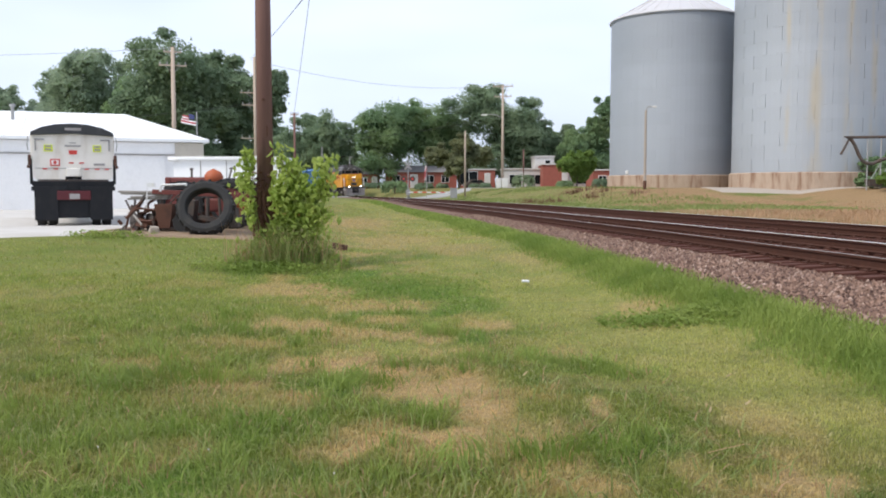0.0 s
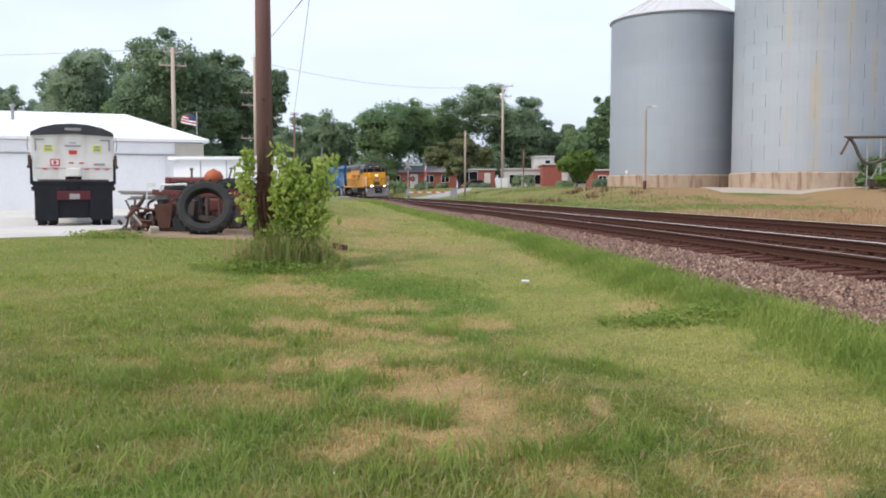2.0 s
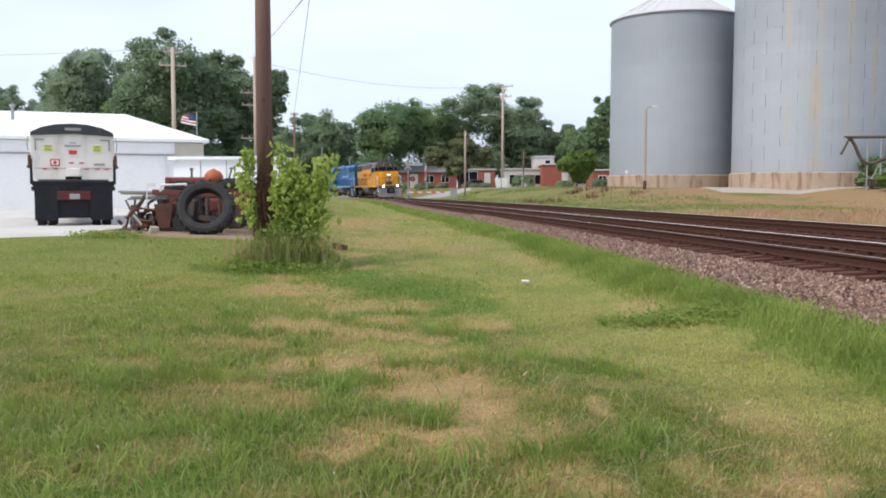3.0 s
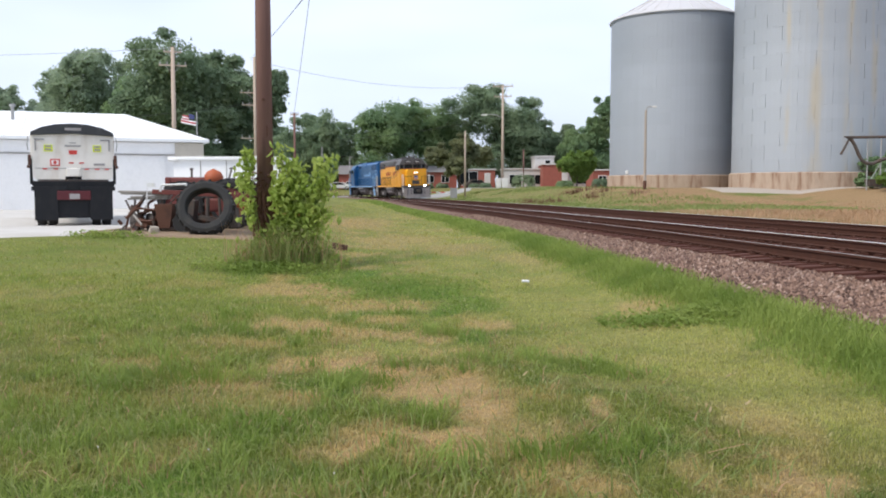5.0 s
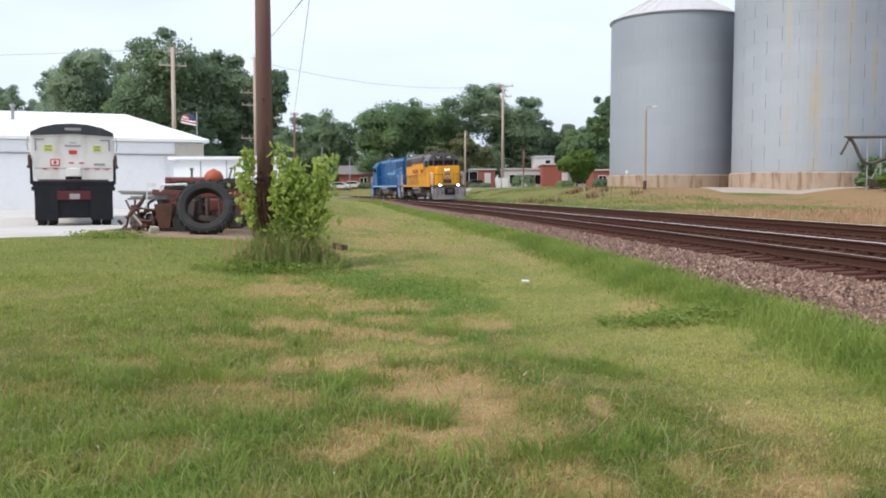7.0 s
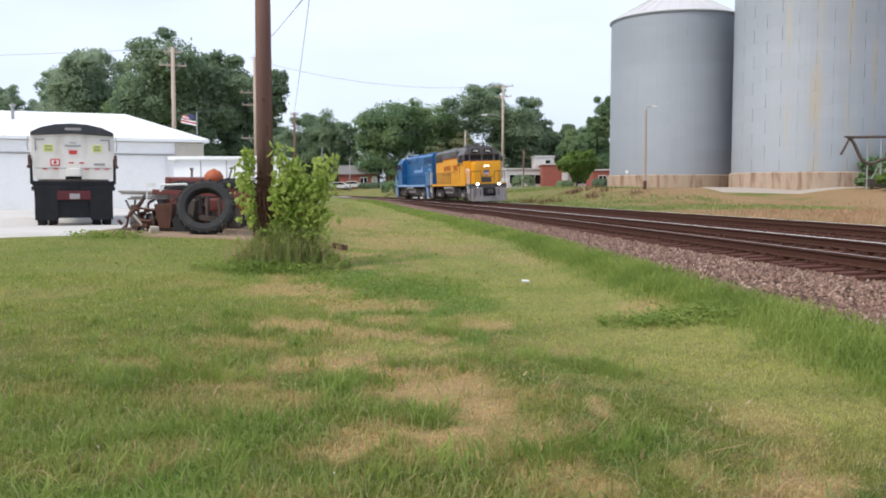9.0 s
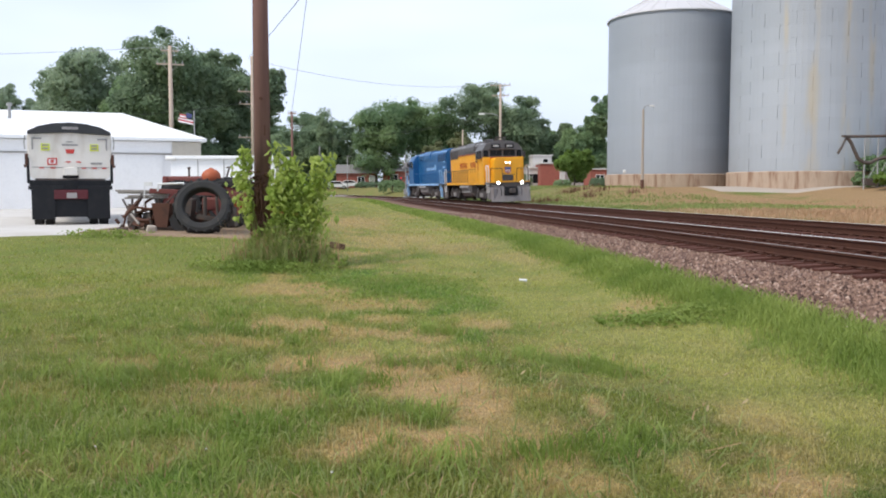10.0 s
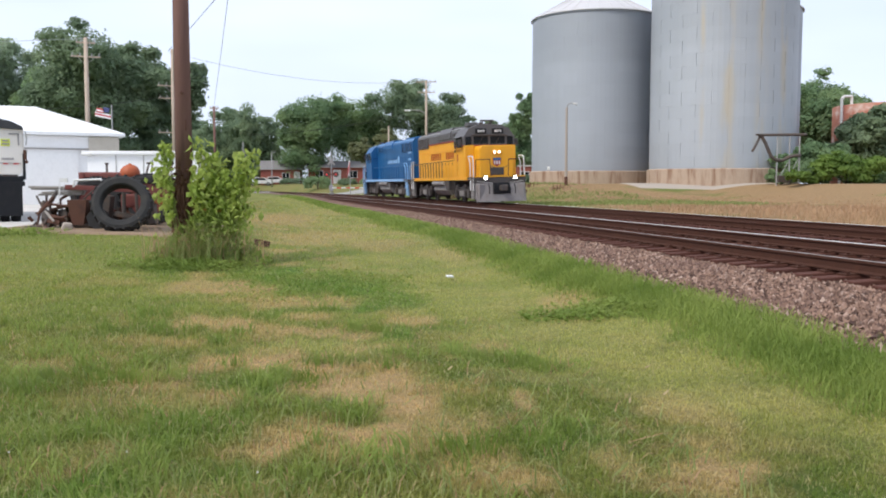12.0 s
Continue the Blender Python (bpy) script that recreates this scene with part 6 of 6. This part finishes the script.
    ob = new("dead_weeds", blades_mesh("dead_weeds", np.stack([x, y, ground_z(x, y)], 1), rng.uniform(0.2, 0.6, n), rng.uniform(0.015, 0.03, n), M["vine_dead"], 14, 0.3, 0.2))
    tagged(ob, "brown dead weeds on the bank", "weeds", kind="stuff")


build_grass()

litter = tagged(new("paper_scrap", finish("paper_scrap", Shape().box((0, 0, 0), (0.12, 0.08, 0.03), (6, 4, 10), bevel=0.008).bm, M["white_paint"])), "crumpled white scrap of paper lying on the grass", "litter")
litter.matrix_basis = pose(1.36, 14.35, gz(1.36, 14.35) + 0.06)
for lx, ly, lr in ((0.66, 6.95, 35), (2.28, 6.9, -40), (2.10, 5.95, 20), (1.78, 5.75, 60)):
    lf = tagged(new("dry_leaf", finish("dry_leaf", Shape().prism([(-0.032, 0), (-0.010, 0.007), (0.02, 0.006), (0.038, 0), (0.02, -0.006), (-0.010, -0.007)], "z", 0, 0.003).bm, M["dry_leaf"])), "pale dry leaf lying on the lawn", "leaf", "fallen leaves")
    lf.matrix_basis = pose(lx, ly, gz(lx, ly) + 0.04, 35, -30, lr)


for fx, fy in ((-1.95, 4.85), (-1.30, 4.75), (-0.55, 4.3)):
    cl = thing("clover_flower", pose(fx, fy, gz(fx, fy)), "small white clover flower in the lawn", "flower", "clover flowers")
    part("stalk", Shape().rod((0, 0, 0), (0.005, 0, 0.09), 0.0015, seg=5), M["weed"], cl)
    part("head", Shape().ball((0.005, 0, 0.095), (0.006, 0.006, 0.005), 10), M["pale_wall"], cl)


def broadleaf(x0, x1, y0, y1, n, seed, label, size=0.035, high=0.12):
    """A low patch of broad-leaved weeds."""
    rng = np.random.default_rng(seed)
    u, v = rng.normal(0, 0.28, n).clip(-0.6, 0.6) + 0.5, rng.normal(0, 0.28, n).clip(-0.6, 0.6) + 0.5
    x, y = x0 + (x1 - x0) * u, y0 + (y1 - y0) * v
    lump = 0.5 + 0.5 * np.sin(x * 7.0) * np.sin(y * 6.0 + x)
    z = ground_z(x, y) + rng.uniform(0.01, high, n) * (0.4 + 0.6 * lump)
    xc, yc = (x0 + x1) / 2, (y0 + y1) / 2
    zc = gz(xc, yc)
    p = np.stack([x - xc, y - yc, z - zc], 1)
    w = new("weed_patch", leaves_mesh("weed_patch", p, rng.uniform(0.5, 1.2, n) * size, M["verge"], seed, normals=np.tile([0, 0, 0.8], (n, 1))))
    w.matrix_basis = pose(xc, yc, zc)
    tagged(w, label, "weeds", kind="stuff")


broadleaf(2.0, 3.5, 9.6, 10.6, 1500, 61, "low dark green weed patch at the verge's edge")
broadleaf(-1.9, 0.5, 12.0, 15.4, 2400, 62, "green strip of broad-leaved weeds across the lawn", 0.028, 0.07)
broadleaf(-4.3, -2.1, 15.2, 16.6, 3200, 63, "low green weeds round the vine's foot", 0.034, 0.22)
broadleaf(-8.9, -7.3, 20.6, 22.0, 900, 64, "green weeds at the gravel's edge", 0.05, 0.12)

def long_tuft(x0, x1, y0, y1, n, seed, label, high):
    """A streak of longer, coarser grass."""
    rng = np.random.default_rng(seed)
    t = rng.random(n)
    x = x0 + (x1 - x0) * t + rng.normal(0, 0.10, n)
    y = y0 + (y1 - y0) * t + rng.normal(0, 0.16, n)
    xc, yc = (x0 + x1) / 2, (y0 + y1) / 2
    zc = gz(xc, yc)
    base = np.stack([x - xc, y - yc, ground_z(x, y) - zc - 0.005], 1)
    ob = new("long_grass", blades_mesh("long_grass", base, rng.uniform(0.4, 1.0, n) * high, rng.uniform(0.003, 0.006, n), M["verge"], seed, 0.6, 0.45))
    ob.matrix_basis = pose(xc, yc, zc)
    tagged(ob, label, "grass", kind="stuff")


long_tuft(0.60, 1.65, 8.0, 7.0, 900, 71, "streak of longer green grass in the mown band", 0.13)
long_tuft(-0.85, -0.35, 7.1, 6.7, 420, 72, "small clump of longer green grass", 0.12)
long_tuft(-0.25, 0.25, 9.6, 9.2, 420, 73, "small clump of longer green grass", 0.12)
long_tuft(-3.2, -1.6, 7.2, 6.9, 700, 74, "clump of long dark grass blades", 0.18)
long_tuft(-0.2, 0.9, 4.6, 4.9, 500, 75, "coarse long blades in the dry patch", 0.16)

# ---------------------------------------------------------------- locomotives
WHEEL_R = 0.51
AXLES = (6.35, 3.55, -3.55, -6.35)


def build_loco(name, c, label, lamps_on):
    """A four-axle road switcher; x forwards, z from the rail head. c: its paints by use."""
    t = thing(name, pose(0, 0, 0), label, "locomotive", "coupled locomotives")
    body, top, sill, rail = c["body"], c["top"], c["sill"], c["rail"]
    part("deck", Shape().box((0, 0, 1.40), (17.0, 3.0, 0.16), bevel=0.02), M["under"], t)
    for s in (-1, 1):
        part("side_sill", Shape().box((0, s * 1.51, 1.42), (14.2, 0.05, 0.18), bevel=0.01), sill, t)
    # long hood
    hood = part("long_hood", Shape().prism([(-0.95, 1.48), (0.95, 1.48), (0.95, 4.20), (0.74, 4.44), (-0.74, 4.44), (-0.95, 4.20)], "x", -8.1, 4.3, bevel=0.03), body, t)
    part("hood_roof", Shape().prism([(-0.985, 3.74), (-0.985, 4.215), (-0.76, 4.475), (0.76, 4.475), (0.985, 4.215), (0.985, 3.74), (0.955, 3.74), (0.955, 4.20), (0.74, 4.445), (-0.74, 4.445), (-0.955, 4.20), (-0.955, 3.74)], "x", -8.12, 4.3), top, hood, "grey hood roof")
    for s in (-1, 1):
        for k in range(13):
            x = -7.2 + k * 0.86
            door = part("hood_door", Shape().box((x, s * 0.965, 2.35), (0.80, 0.03, 1.6), bevel=0.008), body, hood)
            part("latch", Shape().box((x + 0.3, s * 0.99, 2.35), (0.05, 0.03, 0.16)), top, door)
        # pale strip stands in for the sky's reflection along the roof edge
        part("roof_edge_sheen", Shape().box((-1.9, s * 0.89, 4.36), (12.3, 0.05, 0.05), (s * -48, 0, 0)), c["edge"], hood, "pale strip painted as the sky's sheen on the roof edge")
        part("stripe", Shape().box((-1.9, s * 0.975, 3.70), (12.4, 0.03, 0.06)), c["stripe"], hood, "thin stripe under the roof colour")
        for x, w, low in ((-6.3, 3.1, 3.50), (2.7, 1.7, 3.80)):
            high = 4.18
            g = part("grille", Shape().box((x, s * 0.985, (low + high) / 2), (w, 0.05, high - low), bevel=0.01), c["grille"], hood, "dark radiator grille")
            for k in range(5):
                part("slat", Shape().box((x, s * 1.015, low + (k + 0.5) * (high - low) / 5), (w * 0.96, 0.02, 0.02), (s * 25, 0, 0)), top, g)
            for k in (-0.5, -0.17, 0.17, 0.5):
                part("grille_post", Shape().box((x + k * w * 0.98, s * 1.02, (low + high) / 2), (0.05, 0.02, high - low)), top, g)
        part("hinge_strip", Shape().box((-2.0, s * 0.985, 3.18), (11.2, 0.03, 0.04)), body, hood)
        for k in range(9):
            x = -5.4 + k * 0.78
            part("stanchion", Shape().rod((x, s * 1.44, 1.48), (x, s * 1.44, 2.5), 0.025, seg=6), c["posts"], t)
        part("handrail", Shape().path([(-7.9, s * 1.44, 2.45), (4.1, s * 1.44, 2.5)], 0.022), c["posts"], t)
        if c.get("mark"):
            for start, count, step in ((-3.9, 5, 0.60), (0.2, 7, 0.54)):
                for k in range(count):
                    x = start + k * step
                    part("lettering", Shape().box((x, s * 0.992, 2.86), (0.09, 0.02, 0.42)).box((x + 0.24, s * 0.992, 2.86), (0.09, 0.02, 0.42)), c["mark"], hood, "bars in place of red lettering")
            for x in (4.75, 5.05):
                part("numbering", Shape().box((x, s * 1.512, 2.62), (0.16, 0.02, 0.42)), c["mark"], t, "bars in place of red numbers")
        else:
            part("mark_block", Shape().box((-3.6, s * 0.992, 3.0), (0.5, 0.02, 0.52)), M["ubl"], hood, "pale square marking")
            for k in range(7):
                part("lettering", Shape().box((-2.95 + k * 0.5, s * 0.992, 2.88), (0.34, 0.02, 0.26)), M["ubl"], hood, "bars in place of pale lettering")
            for z in (3.45, 2.95):
                part("numbering", Shape().box((-7.2, s * 0.992, z), (0.9, 0.02, 0.15)), M["ubl"], hood, "bars in place of pale numbers")
    blister = part("dynamic_brake", Shape().prism([(-1.04, 3.88), (1.04, 3.88), (1.04, 4.24), (0.82, 4.56), (-0.82, 4.56), (-1.04, 4.24)], "x", -1.6, 1.5, bevel=0.03), top, t)
    for x in (-6.9, -5.6, -4.3, -0.6, 0.7):
        f = part("roof_fan", Shape().rod((x, 0, 4.41), (x, 0, 4.62), 0.50, 0.48, 24), top, t)
        part("fan_hub", Shape().rod((x, 0, 4.61), (x, 0, 4.66), 0.16, seg=12), M["under"], f)
    part("exhaust_stack", Shape().box((2.2, 0, 4.55), (0.9, 0.35, 0.3), bevel=0.03), M["under"], t)
    # cab
    cab_out = [(-1.5, 1.48), (1.5, 1.48), (1.5, 3.75), (1.18, 4.22), (0.6, 4.42), (-0.6, 4.42), (-1.18, 4.22), (-1.5, 3.75)]
    cab = part("cab", Shape().prism(cab_out, "x", 4.3, 6.45, bevel=0.03), body, t)
    roof_out = [(-1.53, 3.30), (-1.53, 3.77), (-1.2, 4.25), (-0.61, 4.46), (0.61, 4.46), (1.2, 4.25), (1.53, 3.77), (1.53, 3.30)]
    part("cab_roof", Shape().prism(roof_out, "x", 4.26, 6.52, bevel=0.02), c["cabtop"], cab, "painted cab roof and visor")
    for s in (-1, 1):
        w = part("front_window", Shape().box((6.53, s * 0.50, 3.56), (0.04, 0.86, 0.48), bevel=0.03), M["glass"], cab, "dark windscreen pane")
        part("window_frame", Shape().box((6.535, s * 0.52, 3.81), (0.05, 0.88, 0.04)).box((6.535, s * 0.52, 3.35), (0.05, 0.88, 0.04)), top, w)
        part("side_pane", Shape().box((6.53, s * 1.24, 3.50), (0.04, 0.34, 0.58), bevel=0.05), M["glass"], cab, "dark narrow cab pane")
        sw = part("side_window", Shape().box((5.55, s * 1.535, 3.48), (1.30, 0.04, 0.60), bevel=0.03), M["glass"], cab, "dark cab side window")
        part("sash", Shape().box((5.55, s * 1.56, 3.48), (0.05, 0.03, 0.6)).box((5.55, s * 1.56, 3.79), (1.36, 0.03, 0.04)), top, sw)
        part("cab_door", Shape().box((4.62, s * 1.515, 2.55), (0.62, 0.03, 1.95), bevel=0.02), body, cab)
        part("door_pane", Shape().box((4.62, s * 1.535, 3.25), (0.36, 0.02, 0.62), bevel=0.02), M["glass"], cab, "dark door pane")
        part("mirror", Shape().box((6.30, s * 1.68, 3.45), (0.04, 0.22, 0.42), bevel=0.02), M["under"], cab)
        part("arm_rest", Shape().box((5.45, s * 1.57, 3.12), (1.45, 0.10, 0.05)), body, sw)
        nb = part("number_board", Shape().box((6.56, s * 0.50, 4.09), (0.08, 0.66, 0.30), bevel=0.02), M["black"], cab, "black number board with plain bars")
        for k in range(4):
            part("digit_bar", Shape().box((6.605, s * 0.50 - 0.16 + k * 0.107, 4.09), (0.01, 0.06, 0.13)), M["white_paint"], nb)
        part("cab_ladder", Shape().rod((4.2, s * 1.5, 0.5), (4.2, s * 1.5, 1.4), 0.03).rod((3.8, s * 1.5, 0.5), (3.8, s * 1.5, 1.4), 0.03), M["under"], t)
        part("sun_visor", Shape().box((5.45, s * 1.62, 3.78), (1.5, 0.2, 0.03), (s * -20, 0, 0)), c["cabtop"], cab)
    part("horn", Shape().rod((5.3, 0.3, 4.5), (5.9, 0.3, 4.55), 0.05, 0.1, 10).rod((5.3, -0.3, 4.5), (5.9, -0.3, 4.55), 0.05, 0.1, 10).box((5.2, 0, 4.48), (0.3, 0.9, 0.1)), M["under"], cab)
    part("cooler", Shape().box((5.5, -0.75, 4.50), (0.8, 0.6, 0.24), bevel=0.05), M["ug"], cab, "roof cooling unit")
    part("bell_bracket", Shape().rod((6.1, -0.25, 4.44), (6.1, -0.25, 4.72), 0.03).rod((6.1, 0.25, 4.44), (6.1, 0.25, 4.70), 0.03).rod((6.1, -0.4, 4.70), (6.1, 0.4, 4.70), 0.05), M["under"], cab)
    part("visor", Shape().box((6.60, 0, 3.88), (0.16, 2.1, 0.035), (0, 12, 0)), c["cabtop"], cab)
    part("wiper", Shape().rod((6.57, 0.62, 3.78), (6.57, 0.40, 3.44), 0.012, seg=5).rod((6.57, -0.38, 3.78), (6.57, -0.60, 3.44), 0.012, seg=5), M["under"], cab)
    part("cab_stripe", Shape().box((6.525, 0, 3.285), (0.03, 3.0, 0.05)).box((5.4, 1.525, 3.285), (2.1, 0.03, 0.05)).box((5.4, -1.525, 3.285), (2.1, 0.03, 0.05)), c["stripe"], cab, "thin stripe round the cab")
    part("antenna_box", Shape().box((4.8, 0, 4.52), (0.6, 0.9, 0.14), bevel=0.03), top, cab)
    # nose
    nose = part("short_hood", Shape().prism([(-0.98, 1.48), (0.98, 1.48), (0.98, 3.05), (0.82, 3.24), (-0.82, 3.24), (-0.98, 3.05)], "x", 6.45, 7.95, bevel=0.05), body, t)
    for s in (-1, 1):
        part("nose_panel", Shape().box((6.62, s * 1.24, 2.40), (0.3, 0.52, 1.78), bevel=0.02), body, nose)
    hl = part("headlight_housing", Shape().box((7.97, 0, 2.86), (0.08, 0.52, 0.26), bevel=0.04), body, nose)
    for s in (-1, 1):
        part("headlight", Shape().rod((7.98, s * 0.13, 2.86), (8.03, s * 0.13, 2.86), 0.066, seg=16), M["dim_beam"] if lamps_on else M["glass"], hl, "round headlight")
    if c.get("mark"):
        em = part("emblem", Shape().prism([(-0.24, 2.55), (0.24, 2.55), (0.22, 2.22), (0, 2.05), (-0.22, 2.22)], "x", 7.95, 7.98), c["mark"], nose, "red and blue shield emblem")
        part("emblem_top", Shape().box((7.985, 0, 2.47), (0.02, 0.42, 0.13)), M["ub"], em)
        for k in (-0.14, 0.0, 0.14):
            part("emblem_bar", Shape().box((7.985, k, 2.27), (0.02, 0.06, 0.2)), M["white_paint"], em)
    part("nose_door", Shape().box((7.96, 0, 1.80), (0.05, 0.8, 0.42), bevel=0.02), M["under"], nose, "dark folded drop step")
    # platform ends
    for e in (1, -1):
        x = e * 8.35
        part("end_plate", Shape().box((x, 0, 1.30), (0.35, 3.0, 0.32), bevel=0.03), M["under"], t)
        part("sill_stripe", Shape().box((x + e * 0.18, 0, 1.50), (0.03, 2.9, 0.06)), sill, t, "bright stripe along the platform edge")
        part("pilot", Shape().prism([(x + e * 0.05, 1.15), (x + e * 0.22, 1.15), (x + e * 0.48, 0.14), (x + e * 0.30, 0.14)], "y", -1.42, 1.42), M["plow"] if e > 0 else M["under"], t, "grey steel snow plough pilot")
        for s in (-1, 1):
            part("pilot_wing", Shape().box((x + e * 0.25, s * 1.2, 0.62), (0.35, 0.32, 0.95), (0, 0, -e * s * 22), bevel=0.02), M["plow"] if e > 0 else M["under"], t)
        part("coupler", Shape().box((x + e * 0.35, 0, 0.88), (0.8, 0.28, 0.28), bevel=0.04).box((x + e * 0.75, 0.05, 0.88), (0.25, 0.36, 0.34), bevel=0.06), M["under"], t)
        part("coupler_pocket", Shape().box((x + e * 0.36, 0, 0.86), (0.14, 0.95, 0.62), bevel=0.03), M["black"], t)
        for k in (-0.75, -0.45, 0.45, 0.75):
            part("brake_hose", Shape().path([(x + e * 0.4, k, 1.1), (x + e * 0.58, k, 0.85), (x + e * 0.55, k, 0.55)], 0.03), M["black"], t)
        for s in (-1, 1):
            st = part("step_well", Shape().box((e * 7.95, s * 1.38, 0.78), (0.55, 0.18, 1.0), bevel=0.02), sill if not c.get("mark") else M["plow"], t)
            for k in range(3):
                part("step_tread", Shape().box((e * 7.95, s * 1.46, 0.5 + 0.3 * k), (0.5, 0.14, 0.03)), M["steel"], st)
            part("grab_rail", Shape().path([(e * 8.3, s * 1.48, 0.75), (e * 8.3, s * 1.48, 2.45), (e * 8.1, s * 1.48, 2.65), (e * 7.3, s * 1.48, 2.65)], 0.032, 8).path([(e * 7.65, s * 1.48, 0.75), (e * 7.65, s * 1.48, 2.3), (e * 7.4, s * 1.48, 2.55)], 0.032, 8), rail, t, "bright bent grab rail")
            part("end_rail", Shape().path([(e * 8.42, s * 1.40, 1.5), (e * 8.42, s * 1.36, 2.45), (e * 8.42, s * 0.55, 2.45), (e * 8.42, s * 0.5, 1.5)], 0.025, 6), rail if not c.get("mark") else M["rust"], t)
            part("end_chain", Shape().path([(e * 8.42, s * 0.5, 2.1), (e * 8.44, s * 0.25, 1.98), (e * 8.42, 0, 1.95)], 0.018, 5), M["under"], t)
            part("uncoupling_lever", Shape().path([(e * 8.56, s * 1.35, 1.25), (e * 8.60, s * 0.5, 1.15), (e * 8.62, s * 0.2, 1.0)], 0.022, 5), M["steel"], t)
            part("plough_edge", Shape().box((x + e * 0.44, s * 0.72, 0.20), (0.04, 1.36, 0.16), (0, e * -14, 0)), M["pole_grey"] if e > 0 else M["under"], t, "worn lower plough edge")
            if e > 0:
                dl = part("ditch_light", Shape().rod((8.45, s * 0.86, 1.44), (8.58, s * 0.86, 1.44), 0.15, seg=16), M["under"], t)
                part("lens", Shape().rod((8.58, s * 0.86, 1.44), (8.60, s * 0.86, 1.44), 0.095, seg=16), M["beam"] if lamps_on else M["glass"], dl, "ditch light lens")
    # under the frame
    part("fuel_tank", Shape().prism([(-1.35, 1.28), (1.35, 1.28), (1.38, 0.72), (1.1, 0.42), (-1.1, 0.42), (-1.38, 0.72)], "x", -1.75, 1.75, bevel=0.06), M["tank"], t, "grimy grey fuel tank")
    for s in (-1, 1):
        part("air_tank", Shape().rod((-1.6, s * 1.42, 1.15), (1.6, s * 1.42, 1.15), 0.15, seg=12), M["tank"], t)
        part("battery_box", Shape().box((2.35, s * 1.3, 1.05), (0.8, 0.4, 0.6), bevel=0.03), M["under"], t)
    for e in (1, -1):
        cx = e * 4.95
        for s in (-1, 1):
            side = part("truck_frame", Shape().box((cx, s * 1.12, 0.82), (3.5, 0.16, 0.28), bevel=0.04).box((cx, s * 1.14, 0.55), (1.1, 0.2, 0.42), bevel=0.05), M["under"], t, "dark cast truck frame")
            for ax in (-1.4, 1.4):
                part("journal_box", Shape().box((cx + ax, s * 1.2, 0.55), (0.44, 0.22, 0.46), bevel=0.05), M["under"], side)
                part("brake_cylinder", Shape().rod((cx + ax * 0.45, s * 1.22, 0.98), (cx + ax * 0.8, s * 1.22, 0.98), 0.11, seg=10), M["under"], side)
            for k in (-0.32, 0, 0.32):
                part("spring", Shape().rod((cx + k, s * 1.24, 0.42), (cx + k, s * 1.24, 0.72), 0.10, seg=10), M["tank"], side)
        part("bolster", Shape().box((cx, 0, 0.9), (0.8, 2.1, 0.4), bevel=0.03), M["under"], t)
    wheels = []
    for x in AXLES:
        ws = Shape()
        for s in (-1, 1):
            m = pose(0, 0, 0, 90, 0, 0)
            ws.lathe([(0.05, s * 0.72 - 0.065), (0.40, s * 0.72 - 0.05), (0.42, s * 0.72 - 0.07), (0.51, s * 0.72 - 0.07), (0.51, s * 0.72 + 0.07), (0.42, s * 0.72 + 0.07), (0.40, s * 0.72 + 0.05), (0.05, s * 0.72 + 0.065)], 28, m)
            for k in range(6):
                a = k * math.pi / 3
                ws.box((0.30 * math.cos(a), s * 0.79, 0.30 * math.sin(a)), (0.09, 0.03, 0.09))
        ws.rod((0, -0.85, 0), (0, 0.85, 0), 0.09)
        w = part("wheelset", ws, M["under"], t, "worn steel wheelset")
        w.matrix_basis = pose(x, 0, WHEEL_R)
        wheels.append((w, x))
    return t, wheels


yellow_paint = dict(body=M["uy"], top=M["ug"], cabtop=M["ug"], sill=M["uy"], rail=M["white_paint"], mark=M["ured"], posts=M["under"], grille=M["grille"], stripe=M["ured"], edge=M["pole_grey"])
blue_paint = dict(body=M["ub"], top=M["ub"], cabtop=M["ub"], sill=M["ubl"], rail=M["ubl"], posts=M["ub"], grille=M["grille_blue"], stripe=M["ub"], edge=M["ubl"])
lead, lead_wheels = build_loco("locomotive", yellow_paint, "yellow diesel locomotive with grey roof and lit ditch lights", True)
trail, trail_wheels = build_loco("locomotive", blue_paint, "blue diesel locomotive coupled behind, running cab last", False)

lead.scale, trail.scale = (0.90, 1, 1), (0.945, 1, 1)


def lamp_s(t):
    """Metres along the track, from y = 20, at which the leading lamps stand at time t."""
    return 111.94 - 6.976 * t


def loco_pose(s, backwards):
    y = y_at(s)
    ya, yb = y_at(s - 4.95), y_at(s + 4.95)
    a, _, n = centre(ya)
    b, _, _ = centre(yb)
    d = a - b
    p = (a + b) / 2
    ang = math.degrees(math.atan2(d.y, d.x)) + (180 if backwards else 0)
    return pose(p.x, p.y, rail_top(p.y) + 0.02, 1.6 if not backwards else -1.6, 0, ang)


def motions():
    for thing_, wheels, back, flip in ((lead, lead_wheels, 7.75, False), (trail, trail_wheels, 7.75 + 16.6, True)):
        walk(thing_, [(0.25 * k, loco_pose(lamp_s(0.25 * k) + back, flip)) for k in range(49)])
        for w, x in wheels:
            rows = []
            for k in range(121):
                run = lamp_s(0.0) - lamp_s(0.1 * k)
                turn = math.degrees(run / WHEEL_R) * (-1 if flip else 1)
                rows.append((0.1 * k, pose(x, 0, WHEEL_R, 0, turn, 0)))
            walk(w, rows)


motions()
